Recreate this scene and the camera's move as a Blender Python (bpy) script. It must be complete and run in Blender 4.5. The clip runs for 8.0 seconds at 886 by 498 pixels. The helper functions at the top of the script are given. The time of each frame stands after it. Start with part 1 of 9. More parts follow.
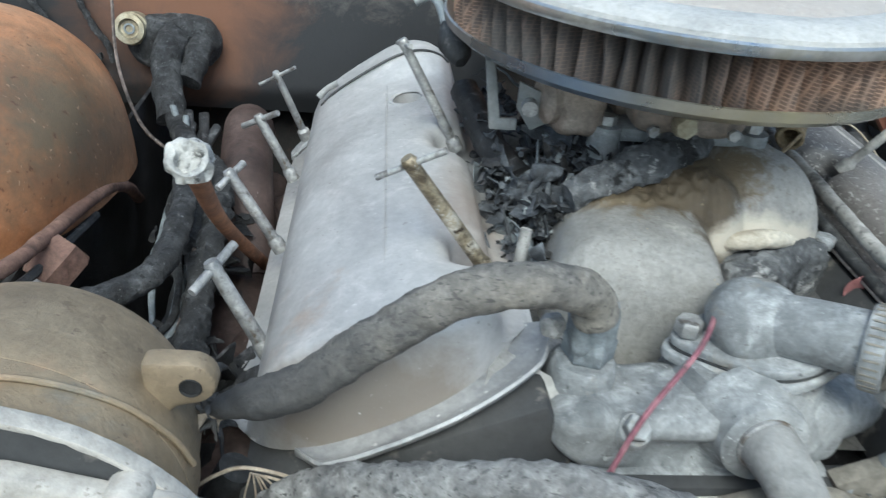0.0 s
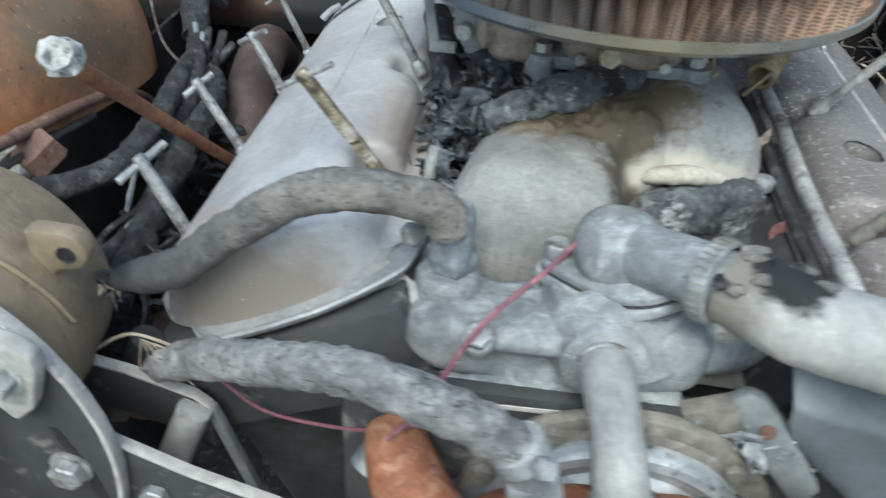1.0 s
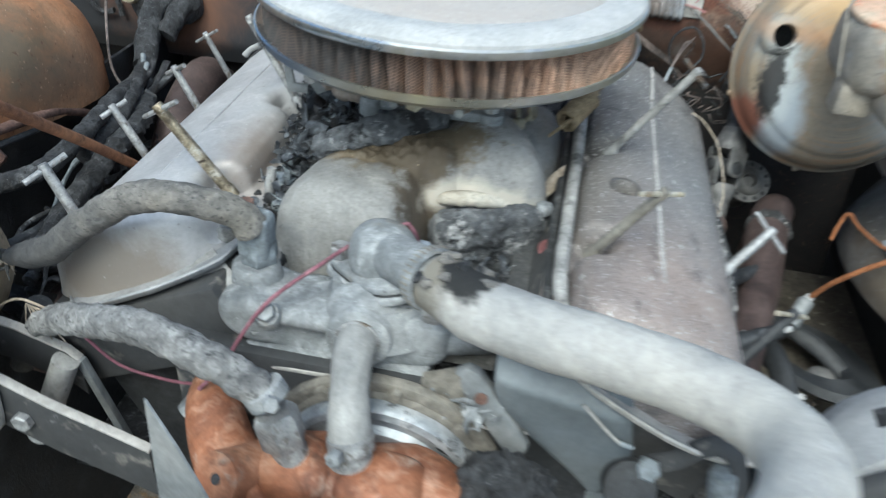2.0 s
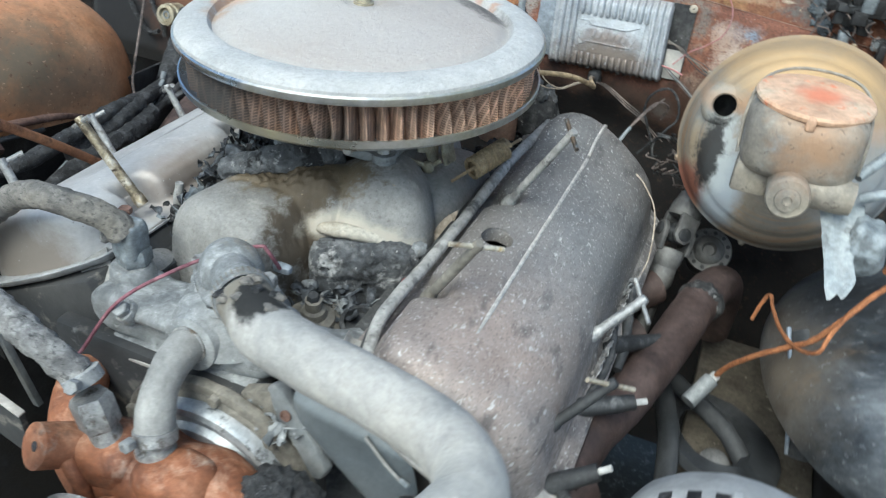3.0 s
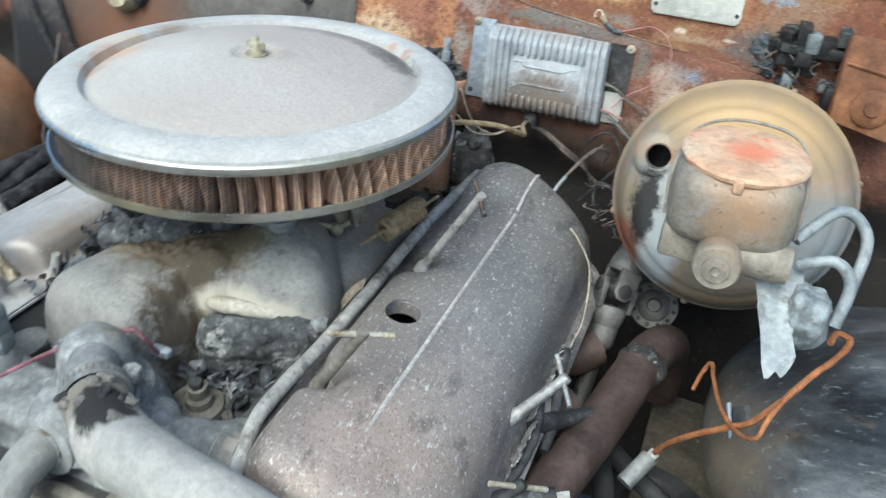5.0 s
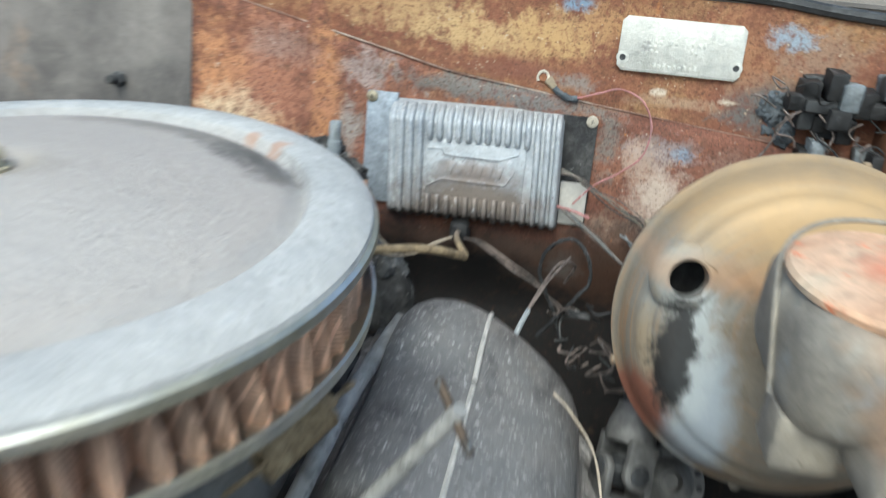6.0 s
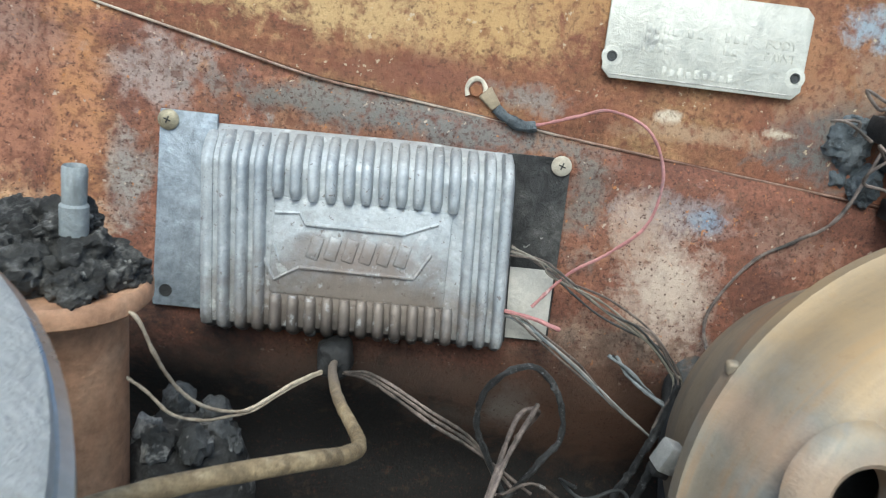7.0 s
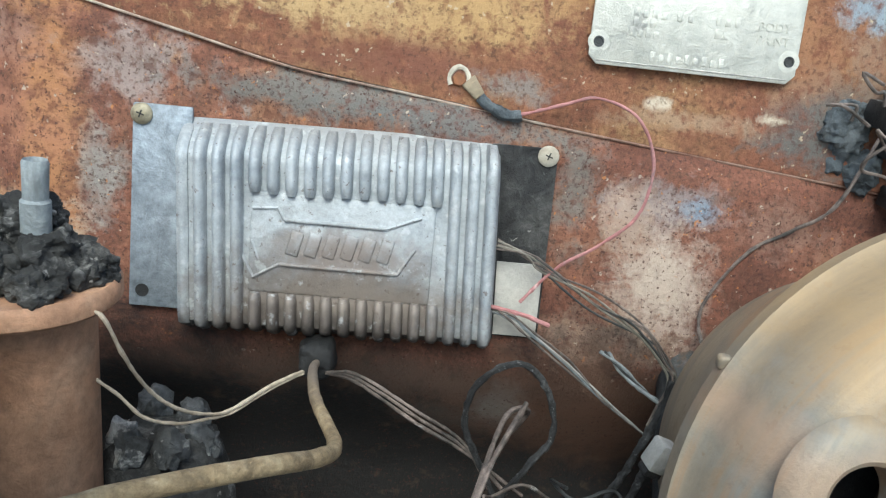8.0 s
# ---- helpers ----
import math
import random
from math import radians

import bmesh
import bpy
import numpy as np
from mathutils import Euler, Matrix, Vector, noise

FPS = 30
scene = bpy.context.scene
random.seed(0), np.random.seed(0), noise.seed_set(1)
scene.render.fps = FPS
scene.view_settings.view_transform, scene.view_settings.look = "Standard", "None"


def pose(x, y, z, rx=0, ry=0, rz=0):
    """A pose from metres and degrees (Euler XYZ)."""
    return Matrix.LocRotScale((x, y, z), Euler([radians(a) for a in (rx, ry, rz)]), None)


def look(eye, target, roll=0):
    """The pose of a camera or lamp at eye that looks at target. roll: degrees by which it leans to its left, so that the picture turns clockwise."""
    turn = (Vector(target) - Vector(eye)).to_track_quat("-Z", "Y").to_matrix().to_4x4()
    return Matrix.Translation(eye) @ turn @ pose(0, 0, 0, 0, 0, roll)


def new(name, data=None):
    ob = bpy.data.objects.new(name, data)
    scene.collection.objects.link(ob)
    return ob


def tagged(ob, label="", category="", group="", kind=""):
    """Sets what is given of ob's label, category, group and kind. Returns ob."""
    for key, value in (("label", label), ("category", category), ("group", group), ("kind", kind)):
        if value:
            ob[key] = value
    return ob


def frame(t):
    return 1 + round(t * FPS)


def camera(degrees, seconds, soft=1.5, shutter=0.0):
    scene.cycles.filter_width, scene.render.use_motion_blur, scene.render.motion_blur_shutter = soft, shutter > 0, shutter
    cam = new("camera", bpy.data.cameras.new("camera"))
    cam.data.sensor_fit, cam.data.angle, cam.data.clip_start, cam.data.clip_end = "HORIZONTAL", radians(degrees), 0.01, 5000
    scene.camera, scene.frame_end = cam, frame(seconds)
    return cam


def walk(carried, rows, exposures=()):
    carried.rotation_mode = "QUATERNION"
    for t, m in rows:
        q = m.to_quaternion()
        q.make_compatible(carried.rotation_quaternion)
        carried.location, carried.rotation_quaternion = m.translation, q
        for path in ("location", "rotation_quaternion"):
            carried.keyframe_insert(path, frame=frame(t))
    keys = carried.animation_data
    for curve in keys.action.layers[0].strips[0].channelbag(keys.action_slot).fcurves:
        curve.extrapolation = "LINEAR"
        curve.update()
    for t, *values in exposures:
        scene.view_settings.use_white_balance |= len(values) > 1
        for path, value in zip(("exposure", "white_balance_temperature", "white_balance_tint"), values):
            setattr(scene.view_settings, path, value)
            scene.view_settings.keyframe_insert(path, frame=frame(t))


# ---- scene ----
cam = camera(60.3, 8.0, soft=1.2, shutter=0.5)
PATH = [
    (0.0, -0.2269, -0.5782, 1.1156, 58.26, -4.80, -3.47),
    (0.2, -0.2131, -0.5908, 1.1235, 57.69, -4.28, -3.57),
    (0.4, -0.1937, -0.6021, 1.1284, 56.57, -3.41, -2.22),
    (0.5, -0.1772, -0.6063, 1.1322, 55.98, -2.53, -0.42),
    (0.7, -0.1427, -0.6061, 1.1190, 54.68, -2.70, 2.99),
    (0.8, -0.1234, -0.6086, 1.1158, 54.21, -3.00, 4.38),
    (1.0, -0.0742, -0.6092, 1.1277, 53.09, -3.03, 7.11),
    (1.2, -0.0441, -0.6174, 1.1378, 52.35, -3.33, 7.73),
    (1.5, 0.0060, -0.6373, 1.1630, 52.29, -3.26, 9.44),
    (1.7, 0.0417, -0.6558, 1.1732, 53.12, -3.50, 9.74),
    (2.0, 0.1140, -0.6987, 1.2105, 54.24, -3.81, 10.97),
    (2.2, 0.1717, -0.7340, 1.2279, 55.19, -3.72, 12.12),
    (3.3, 0.3954, -0.5979, 1.2498, 55.66, -3.84, 28.66),
    (3.5, 0.4123, -0.5690, 1.2488, 55.34, -4.02, 31.15),
    (4.0, 0.4326, -0.5545, 1.2524, 55.32, -4.61, 33.20),
    (4.2, 0.4322, -0.5505, 1.2601, 55.57, -4.42, 33.20),
    (5.3, 0.3546, -0.5429, 1.2429, 58.73, -2.67, 17.37),
    (5.5, 0.3239, -0.4958, 1.2275, 60.01, -2.46, 14.88),
    (5.7, 0.2937, -0.4139, 1.1954, 61.55, -2.81, 13.55),
    (5.8, 0.2786, -0.3698, 1.1794, 62.49, -3.02, 12.76),
    (6.0, 0.2621, -0.2830, 1.1574, 64.20, -3.17, 11.30),
    (6.2, 0.2405, -0.1998, 1.1341, 65.56, -4.48, 8.59),
    (6.3, 0.2340, -0.1658, 1.1273, 66.20, -4.92, 7.14),
    (6.5, 0.2279, -0.1032, 1.1159, 66.82, -5.36, 4.32),
    (6.6, 0.2245, -0.0762, 1.1126, 66.85, -5.82, 3.03),
    (6.8, 0.2193, -0.0312, 1.0845, 68.57, -6.40, 1.13),
    (7.0, 0.2058, -0.0114, 1.0760, 68.37, -6.26, 0.19),
    (7.5, 0.2159, -0.0016, 1.0703, 68.35, -5.93, 0.16),
    (8.0, 0.2153, -0.0013, 1.0700, 68.40, -5.48, 0.12),
]
walk(cam, [(t, pose(x, y, z, rx, ry, rz)) for t, x, y, z, rx, ry, rz in PATH], [(0.0, 0.74, 6010, -4), (1.5, 0.80, 5990, -4), (3.5, 0.76, 6130, -4), (5.5, 0.78, 6180, -4), (6.5, 0.69, 6220, -4), (8.0, 0.74, 6220, -4)])

# ---- light: open sky, soft high sun ----
SUN_ELEVATION, SUN_ROTATION = radians(55), radians(187)
world = bpy.data.worlds.new("sky")
scene.world = world
world.use_nodes = True
wn = world.node_tree
sky = wn.nodes.new("ShaderNodeTexSky")
sky.sky_type, sky.sun_disc = "NISHITA", False
sky.sun_elevation, sky.sun_rotation = SUN_ELEVATION, SUN_ROTATION
sky.air_density, sky.dust_density = 1.0, 3.0
wn.nodes["Background"].inputs[1].default_value = 0.15
wn.links.new(sky.outputs[0], wn.nodes["Background"].inputs[0])
sun = new("sun", bpy.data.lights.new("sun", "SUN"))
sun.data.energy, sun.data.angle, sun.data.color = 1.8, radians(36), (1.0, 0.97, 0.935)
sun.matrix_world = look((-0.18, -1.50, 2.96), (0, 0, 0.8))


# ---- materials ----
def ramp(nt, fac, stops):
    r = nt.nodes.new("ShaderNodeValToRGB")
    while len(r.color_ramp.elements) < len(stops):
        r.color_ramp.elements.new(0.5)
    for e, (p, c) in zip(r.color_ramp.elements, stops):
        e.position, e.color = p, (*c, 1)
    nt.links.new(fac, r.inputs[0])
    return r.outputs[0]


def noise_tex(nt, coord, scale, detail=6.0, rough=0.6, warp=0.0):
    n = nt.nodes.new("ShaderNodeTexNoise")
    n.inputs["Scale"].default_value, n.inputs["Detail"].default_value = scale, detail
    n.inputs["Roughness"].default_value, n.inputs["Distortion"].default_value = rough, warp
    nt.links.new(coord, n.inputs["Vector"])
    return n.outputs[0]


def blend(nt, fac, a, b):
    m = nt.nodes.new("ShaderNodeMix")
    m.data_type = "RGBA"
    for value, socket in ((fac, m.inputs[0]), (a, m.inputs[6]), (b, m.inputs[7])):
        if isinstance(value, tuple):
            socket.default_value = (*value, 1)
        elif isinstance(value, float):
            socket.default_value = value
        else:
            nt.links.new(value, socket)
    return m.outputs[2]


def sharpen(nt, fac, low, high):
    m = nt.nodes.new("ShaderNodeMapRange")
    m.inputs[1].default_value, m.inputs[2].default_value = low, high
    nt.links.new(fac, m.inputs[0])
    return m.outputs[0]


def surface(name, stops, rough=0.6, metal=0.0, big=9.0, fine=120.0, patches=(), bump=0.25, grain=0.35, stretch=(1, 1, 1), spread=0.16, rough2=None, dust=0.0, dust_colour=(0.46, 0.45, 0.43), mid=0.28, relief=0.35):
    """stops: colours over the large noise; patches: (colour, scale, low, high, offset) laid over them; a fine grain darkens and lights."""
    m = bpy.data.materials.new(name)
    m.use_nodes = True
    nt = m.node_tree
    b = nt.nodes["Principled BSDF"]
    tc = nt.nodes.new("ShaderNodeTexCoord")
    mp = nt.nodes.new("ShaderNodeMapping")
    mp.inputs["Scale"].default_value = stretch
    nt.links.new(tc.outputs["Object"], mp.inputs[0])
    v = mp.outputs[0]
    n1 = noise_tex(nt, v, big, 7, 0.65, 0.4)
    k = len(stops)
    c = ramp(nt, n1, [(0.5 + spread * (2 * i / max(1, k - 1) - 1), s) for i, s in enumerate(stops)])
    for i, (col, scale, low, high, off) in enumerate(patches):
        mo = nt.nodes.new("ShaderNodeMapping")
        mo.inputs["Location"].default_value = (off, off * 1.7, -off)
        nt.links.new(v, mo.inputs[0])
        n = noise_tex(nt, mo.outputs[0], scale, 9, 0.7, 0.3)
        c = blend(nt, sharpen(nt, n, low, high), c, col)
    n3 = noise_tex(nt, v, math.sqrt(big * fine) * 1.3, 8, 0.72, 0.5)
    if dust:
        geo = nt.nodes.new("ShaderNodeNewGeometry")
        sep = nt.nodes.new("ShaderNodeSeparateXYZ")
        nt.links.new(geo.outputs["Normal"], sep.inputs[0])
        up = sharpen(nt, sep.outputs[2], 0.25, 0.95)
        lie = nt.nodes.new("ShaderNodeMath")
        lie.operation = "MULTIPLY"
        nt.links.new(up, lie.inputs[0])
        nt.links.new(sharpen(nt, n3, 0.58 - 0.35 * dust, 0.86 - 0.20 * dust), lie.inputs[1])
        c = blend(nt, lie.outputs[0], c, dust_colour)
    n2 = noise_tex(nt, v, fine, 6, 0.75)
    gm = ramp(nt, n3, [(0.32, (1 - mid,) * 3), (0.5, (1.0,) * 3), (0.68, (1 + mid,) * 3)])
    mm = nt.nodes.new("ShaderNodeMix")
    mm.data_type, mm.blend_type = "RGBA", "MULTIPLY"
    mm.inputs[0].default_value = 1.0
    nt.links.new(c, mm.inputs[6])
    nt.links.new(gm, mm.inputs[7])
    c = mm.outputs[2]
    g = ramp(nt, n2, [(0.3, (1 - grain,) * 3), (0.5, (1.0,) * 3), (0.72, (1 + grain,) * 3)])
    mul = nt.nodes.new("ShaderNodeMix")
    mul.data_type, mul.blend_type = "RGBA", "MULTIPLY"
    mul.inputs[0].default_value = 1.0
    nt.links.new(c, mul.inputs[6])
    nt.links.new(g, mul.inputs[7])
    nt.links.new(mul.outputs[2], b.inputs["Base Color"])
    hi = rough2 if rough2 is not None else min(1.0, rough + 0.2)
    rr = nt.nodes.new("ShaderNodeMapRange")
    rr.inputs[1].default_value, rr.inputs[2].default_value = 0.35, 0.65
    rr.inputs[3].default_value, rr.inputs[4].default_value = rough, hi
    nt.links.new(n1, rr.inputs[0])
    nt.links.new(rr.outputs[0], b.inputs["Roughness"])
    b.inputs["Metallic"].default_value = metal
    if bump:
        bp = nt.nodes.new("ShaderNodeBump")
        bp.inputs["Strength"].default_value, bp.inputs["Distance"].default_value = bump, 0.002
        nt.links.new(n2, bp.inputs["Height"])
        bq = nt.nodes.new("ShaderNodeBump")
        bq.inputs["Strength"].default_value, bq.inputs["Distance"].default_value = relief, 0.004
        nt.links.new(n3, bq.inputs["Height"])
        nt.links.new(bp.outputs[0], bq.inputs["Normal"])
        nt.links.new(bq.outputs[0], b.inputs["Normal"])
    return m


def dark_below(m, height, width, colour):
    """Darkens the colour of m below a height, with a ragged upper edge."""
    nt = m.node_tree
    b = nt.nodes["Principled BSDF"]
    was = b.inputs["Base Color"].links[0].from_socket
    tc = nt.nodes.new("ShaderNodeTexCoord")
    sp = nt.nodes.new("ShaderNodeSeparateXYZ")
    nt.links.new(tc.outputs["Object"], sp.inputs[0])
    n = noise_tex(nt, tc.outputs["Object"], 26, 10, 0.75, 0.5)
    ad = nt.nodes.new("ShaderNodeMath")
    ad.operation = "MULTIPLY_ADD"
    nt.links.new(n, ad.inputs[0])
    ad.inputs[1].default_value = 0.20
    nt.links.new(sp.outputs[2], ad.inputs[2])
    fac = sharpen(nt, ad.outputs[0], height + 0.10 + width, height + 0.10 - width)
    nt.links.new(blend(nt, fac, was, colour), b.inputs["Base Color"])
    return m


def tone_patch(m, at, radii, colour, edge=0.35, scale=30.0, strength=1.0, ragged=1.6):
    """A patch of its own ragged shape, for stains and painted reflections, at a place of the thing (from its origin),
    over the colour of m.
    """
    nt = m.node_tree
    b = nt.nodes["Principled BSDF"]
    was = b.inputs["Base Color"].links[0].from_socket
    tc = nt.nodes.new("ShaderNodeTexCoord")
    mp = nt.nodes.new("ShaderNodeMapping")
    mp.vector_type = "TEXTURE"
    mp.inputs["Location"].default_value, mp.inputs["Scale"].default_value = at, radii
    nt.links.new(tc.outputs["Object"], mp.inputs[0])
    ln = nt.nodes.new("ShaderNodeVectorMath")
    ln.operation = "LENGTH"
    nt.links.new(mp.outputs[0], ln.inputs[0])
    n = noise_tex(nt, tc.outputs["Object"], scale, 9, 0.7, 0.4)
    ad = nt.nodes.new("ShaderNodeMath")
    ad.operation = "MULTIPLY_ADD"
    nt.links.new(n, ad.inputs[0])
    ad.inputs[1].default_value = ragged
    nt.links.new(ln.outputs["Value"], ad.inputs[2])
    fac = sharpen(nt, ad.outputs[0], 1.0 + 0.5 * ragged + edge, 1.0 + 0.5 * ragged - edge)
    if strength < 1:
        mu = nt.nodes.new("ShaderNodeMath")
        mu.operation = "MULTIPLY"
        nt.links.new(fac, mu.inputs[0])
        mu.inputs[1].default_value = strength
        fac = mu.outputs[0]
    nt.links.new(blend(nt, fac, was, colour), b.inputs["Base Color"])
    return m


def flecks(m, colour, scale, low, high, off=0.0, strength=1.0, stretch=(1, 1, 1)):
    """Small sharp-edged flecks (pits, ash grains, flaked paint) and streaks of painted sheen over the colour of m."""
    nt = m.node_tree
    b = nt.nodes["Principled BSDF"]
    was = b.inputs["Base Color"].links[0].from_socket
    tc = nt.nodes.new("ShaderNodeTexCoord")
    mp = nt.nodes.new("ShaderNodeMapping")
    mp.inputs["Location"].default_value, mp.inputs["Scale"].default_value = (off, off * 0.6, -off), stretch
    nt.links.new(tc.outputs["Object"], mp.inputs[0])
    fac = sharpen(nt, noise_tex(nt, mp.outputs[0], scale, 4, 0.6, 0.2), low, high)
    mu = nt.nodes.new("ShaderNodeMath")
    mu.operation = "MULTIPLY"
    nt.links.new(fac, mu.inputs[0])
    mu.inputs[1].default_value = strength
    nt.links.new(blend(nt, mu.outputs[0], was, colour), b.inputs["Base Color"])
    return m


def bands(m, centre, axis, stops, strength):
    """Worn streaks that run in rings round an axis, over the colour of m."""
    nt = m.node_tree
    b = nt.nodes["Principled BSDF"]
    was = b.inputs["Base Color"].links[0].from_socket
    tc = nt.nodes.new("ShaderNodeTexCoord")
    off = nt.nodes.new("ShaderNodeVectorMath")
    off.operation = "SUBTRACT"
    nt.links.new(tc.outputs["Object"], off.inputs[0])
    off.inputs[1].default_value = centre
    cr = nt.nodes.new("ShaderNodeVectorMath")
    cr.operation = "CROSS_PRODUCT"
    nt.links.new(off.outputs[0], cr.inputs[0])
    cr.inputs[1].default_value = axis
    ln = nt.nodes.new("ShaderNodeVectorMath")
    ln.operation = "LENGTH"
    nt.links.new(cr.outputs[0], ln.inputs[0])
    sc = nt.nodes.new("ShaderNodeVectorMath")
    sc.operation = "SCALE"
    nt.links.new(tc.outputs["Object"], sc.inputs[0])
    sc.inputs["Scale"].default_value = 0.10
    ad = nt.nodes.new("ShaderNodeVectorMath")
    ad.operation = "ADD"
    nt.links.new(ln.outputs["Value"], ad.inputs[0])
    nt.links.new(sc.outputs[0], ad.inputs[1])
    n = noise_tex(nt, ad.outputs[0], 62, 5, 0.6)
    mixn = noise_tex(nt, tc.outputs["Object"], 11, 4, 0.6)
    mu = nt.nodes.new("ShaderNodeMath")
    mu.operation = "MULTIPLY"
    nt.links.new(sharpen(nt, mixn, 0.35, 0.62), mu.inputs[0])
    mu.inputs[1].default_value = strength
    nt.links.new(blend(nt, mu.outputs[0], was, ramp(nt, n, stops)), b.inputs["Base Color"])
    return m


SOOT = (0.018, 0.018, 0.02)
M_cover_l = surface("silver_painted_steel", [(0.32, 0.315, 0.318), (0.435, 0.43, 0.432), (0.505, 0.50, 0.50)], 0.40, 0.3, 5, 160, [((0.40, 0.31, 0.25), 9, 0.61, 0.76, 3.0)], 0.10, 0.10, mid=0.10, relief=0.06, dust=0.15, dust_colour=(0.58, 0.56, 0.55))
# tan-brown reflection in the front end face, painted into the colour
tone_patch(M_cover_l, (0.0, -0.250, 0.02), (0.12, 0.018, 0.05), (0.235, 0.20, 0.17), 0.4, 25, 0.88)
tone_patch(M_cover_l, (0.065, -0.10, 0.06), (0.03, 0.05, 0.03), (0.30, 0.235, 0.19), 0.6, 25, 0.7)
flecks(M_cover_l, (0.24, 0.22, 0.21), 190, 0.67, 0.71, 2.0, 0.7)
flecks(M_cover_l, (0.72, 0.71, 0.70), 240, 0.69, 0.73, 5.0, 0.7)
M_cover_r = surface("burnt_brown_steel", [(0.19, 0.186, 0.188), (0.29, 0.27, 0.263), (0.36, 0.322, 0.302), (0.275, 0.27, 0.272), (0.35, 0.312, 0.29)], 0.48, 0.3, 6, 150, [((0.13, 0.125, 0.13), 9, 0.58, 0.68, 5.0)], 0.45, 0.30, mid=0.25, relief=0.2, spread=0.12)
flecks(M_cover_r, (0.10, 0.095, 0.098), 22, 0.52, 0.66, 11.0, 0.75, (1, 0.6, 1))
tone_patch(M_cover_r, (0.0, 0.16, 0.06), (0.12, 0.12, 0.1), (0.19, 0.19, 0.19), 0.9, 22, 0.7)
tone_patch(M_cover_r, (-0.06, -0.16, 0.05), (0.03, 0.10, 0.06), (0.16, 0.165, 0.18), 0.6, 30, 0.7)
tone_patch(M_cover_r, (0.07, -0.02, 0.03), (0.03, 0.2, 0.03), (0.16, 0.15, 0.15), 0.6, 30, 0.6)
tone_patch(M_cover_r, (-0.035, -0.09, 0.07), (0.04, 0.05, 0.04), (0.12, 0.105, 0.095), 0.5, 34, 0.6)
tone_patch(M_cover_r, (0.01, -0.19, 0.06), (0.09, 0.11, 0.08), (0.37, 0.285, 0.245), 0.8, 26, 0.7)
tone_patch(M_cover_r, (0.02, 0.03, 0.06), (0.05, 0.05, 0.08), (0.12, 0.105, 0.10), 0.8, 40, 0.6)
tone_patch(M_cover_r, (0.0, 0.12, 0.06), (0.13, 0.15, 0.1), (0.135, 0.132, 0.130), 0.9, 24, 0.62)
tone_patch(M_cover_r, (-0.055, 0.03, 0.07), (0.030, 0.16, 0.05), (0.12, 0.12, 0.12), 0.5, 34, 0.65)
flecks(M_cover_r, (0.065, 0.062, 0.066), 55, 0.55, 0.66, 21.0, 0.6, (1, 0.45, 1))
tone_patch(M_cover_r, (0.03, 0.02, 0.05), (0.05, 0.10, 0.08), (0.28, 0.285, 0.295), 0.8, 30, 0.6)
tone_patch(M_cover_r, (-0.045, -0.06, 0.05), (0.035, 0.06, 0.08), (0.30, 0.275, 0.26), 0.8, 40, 0.55)
flecks(M_cover_r, (0.66, 0.65, 0.64), 150, 0.655, 0.685, 27.0, 0.7, (1, 0.5, 1))
flecks(M_cover_r, (0.08, 0.068, 0.062), 520, 0.56, 0.66, 1.0, 0.6)
flecks(M_cover_r, (0.56, 0.54, 0.52), 330, 0.60, 0.66, 3.0, 0.75)
flecks(M_cover_r, (0.60, 0.585, 0.57), 260, 0.63, 0.70, 8.0, 0.45, (1, 0.3, 1))
flecks(M_cover_r, (0.60, 0.585, 0.57), 230, 0.65, 0.70, 14.0, 0.4, (0.35, 1, 1))
M_weld = surface("pale_seam_ridge", [(0.40, 0.39, 0.37), (0.52, 0.50, 0.48)], 0.6, 0.2, 60, 300, bump=0.3)
M_alu = surface("ash_coated_aluminium", [(0.135, 0.143, 0.150), (0.215, 0.225, 0.233), (0.30, 0.308, 0.314)], 0.58, 0.15, 12, 220, [((0.40, 0.415, 0.425), 26, 0.60, 0.70, 4.0), ((0.075, 0.074, 0.070), 12, 0.60, 0.72, 8.0), ((0.27, 0.235, 0.185), 9, 0.60, 0.72, 5.0)], 0.35, 0.2, mid=0.3, dust=0.28, dust_colour=(0.36, 0.37, 0.375))
flecks(M_alu, (0.07, 0.07, 0.07), 170, 0.65, 0.69, 3.0, 0.7)
flecks(M_alu, (0.55, 0.56, 0.56), 190, 0.66, 0.70, 7.0, 0.6)
M_alu_hump = surface("scorched_cast_aluminium", [(0.18, 0.176, 0.168), (0.255, 0.249, 0.238), (0.34, 0.331, 0.316)], 0.55, 0.15, 7, 260, [((0.42, 0.40, 0.365), 12, 0.60, 0.72, 5.0), ((0.17, 0.155, 0.135), 11, 0.60, 0.72, 8.0)], 0.5, 0.22, mid=0.16, relief=0.15)
flecks(M_alu_hump, (0.15, 0.14, 0.125), 330, 0.60, 0.66, 4.0, 0.6)
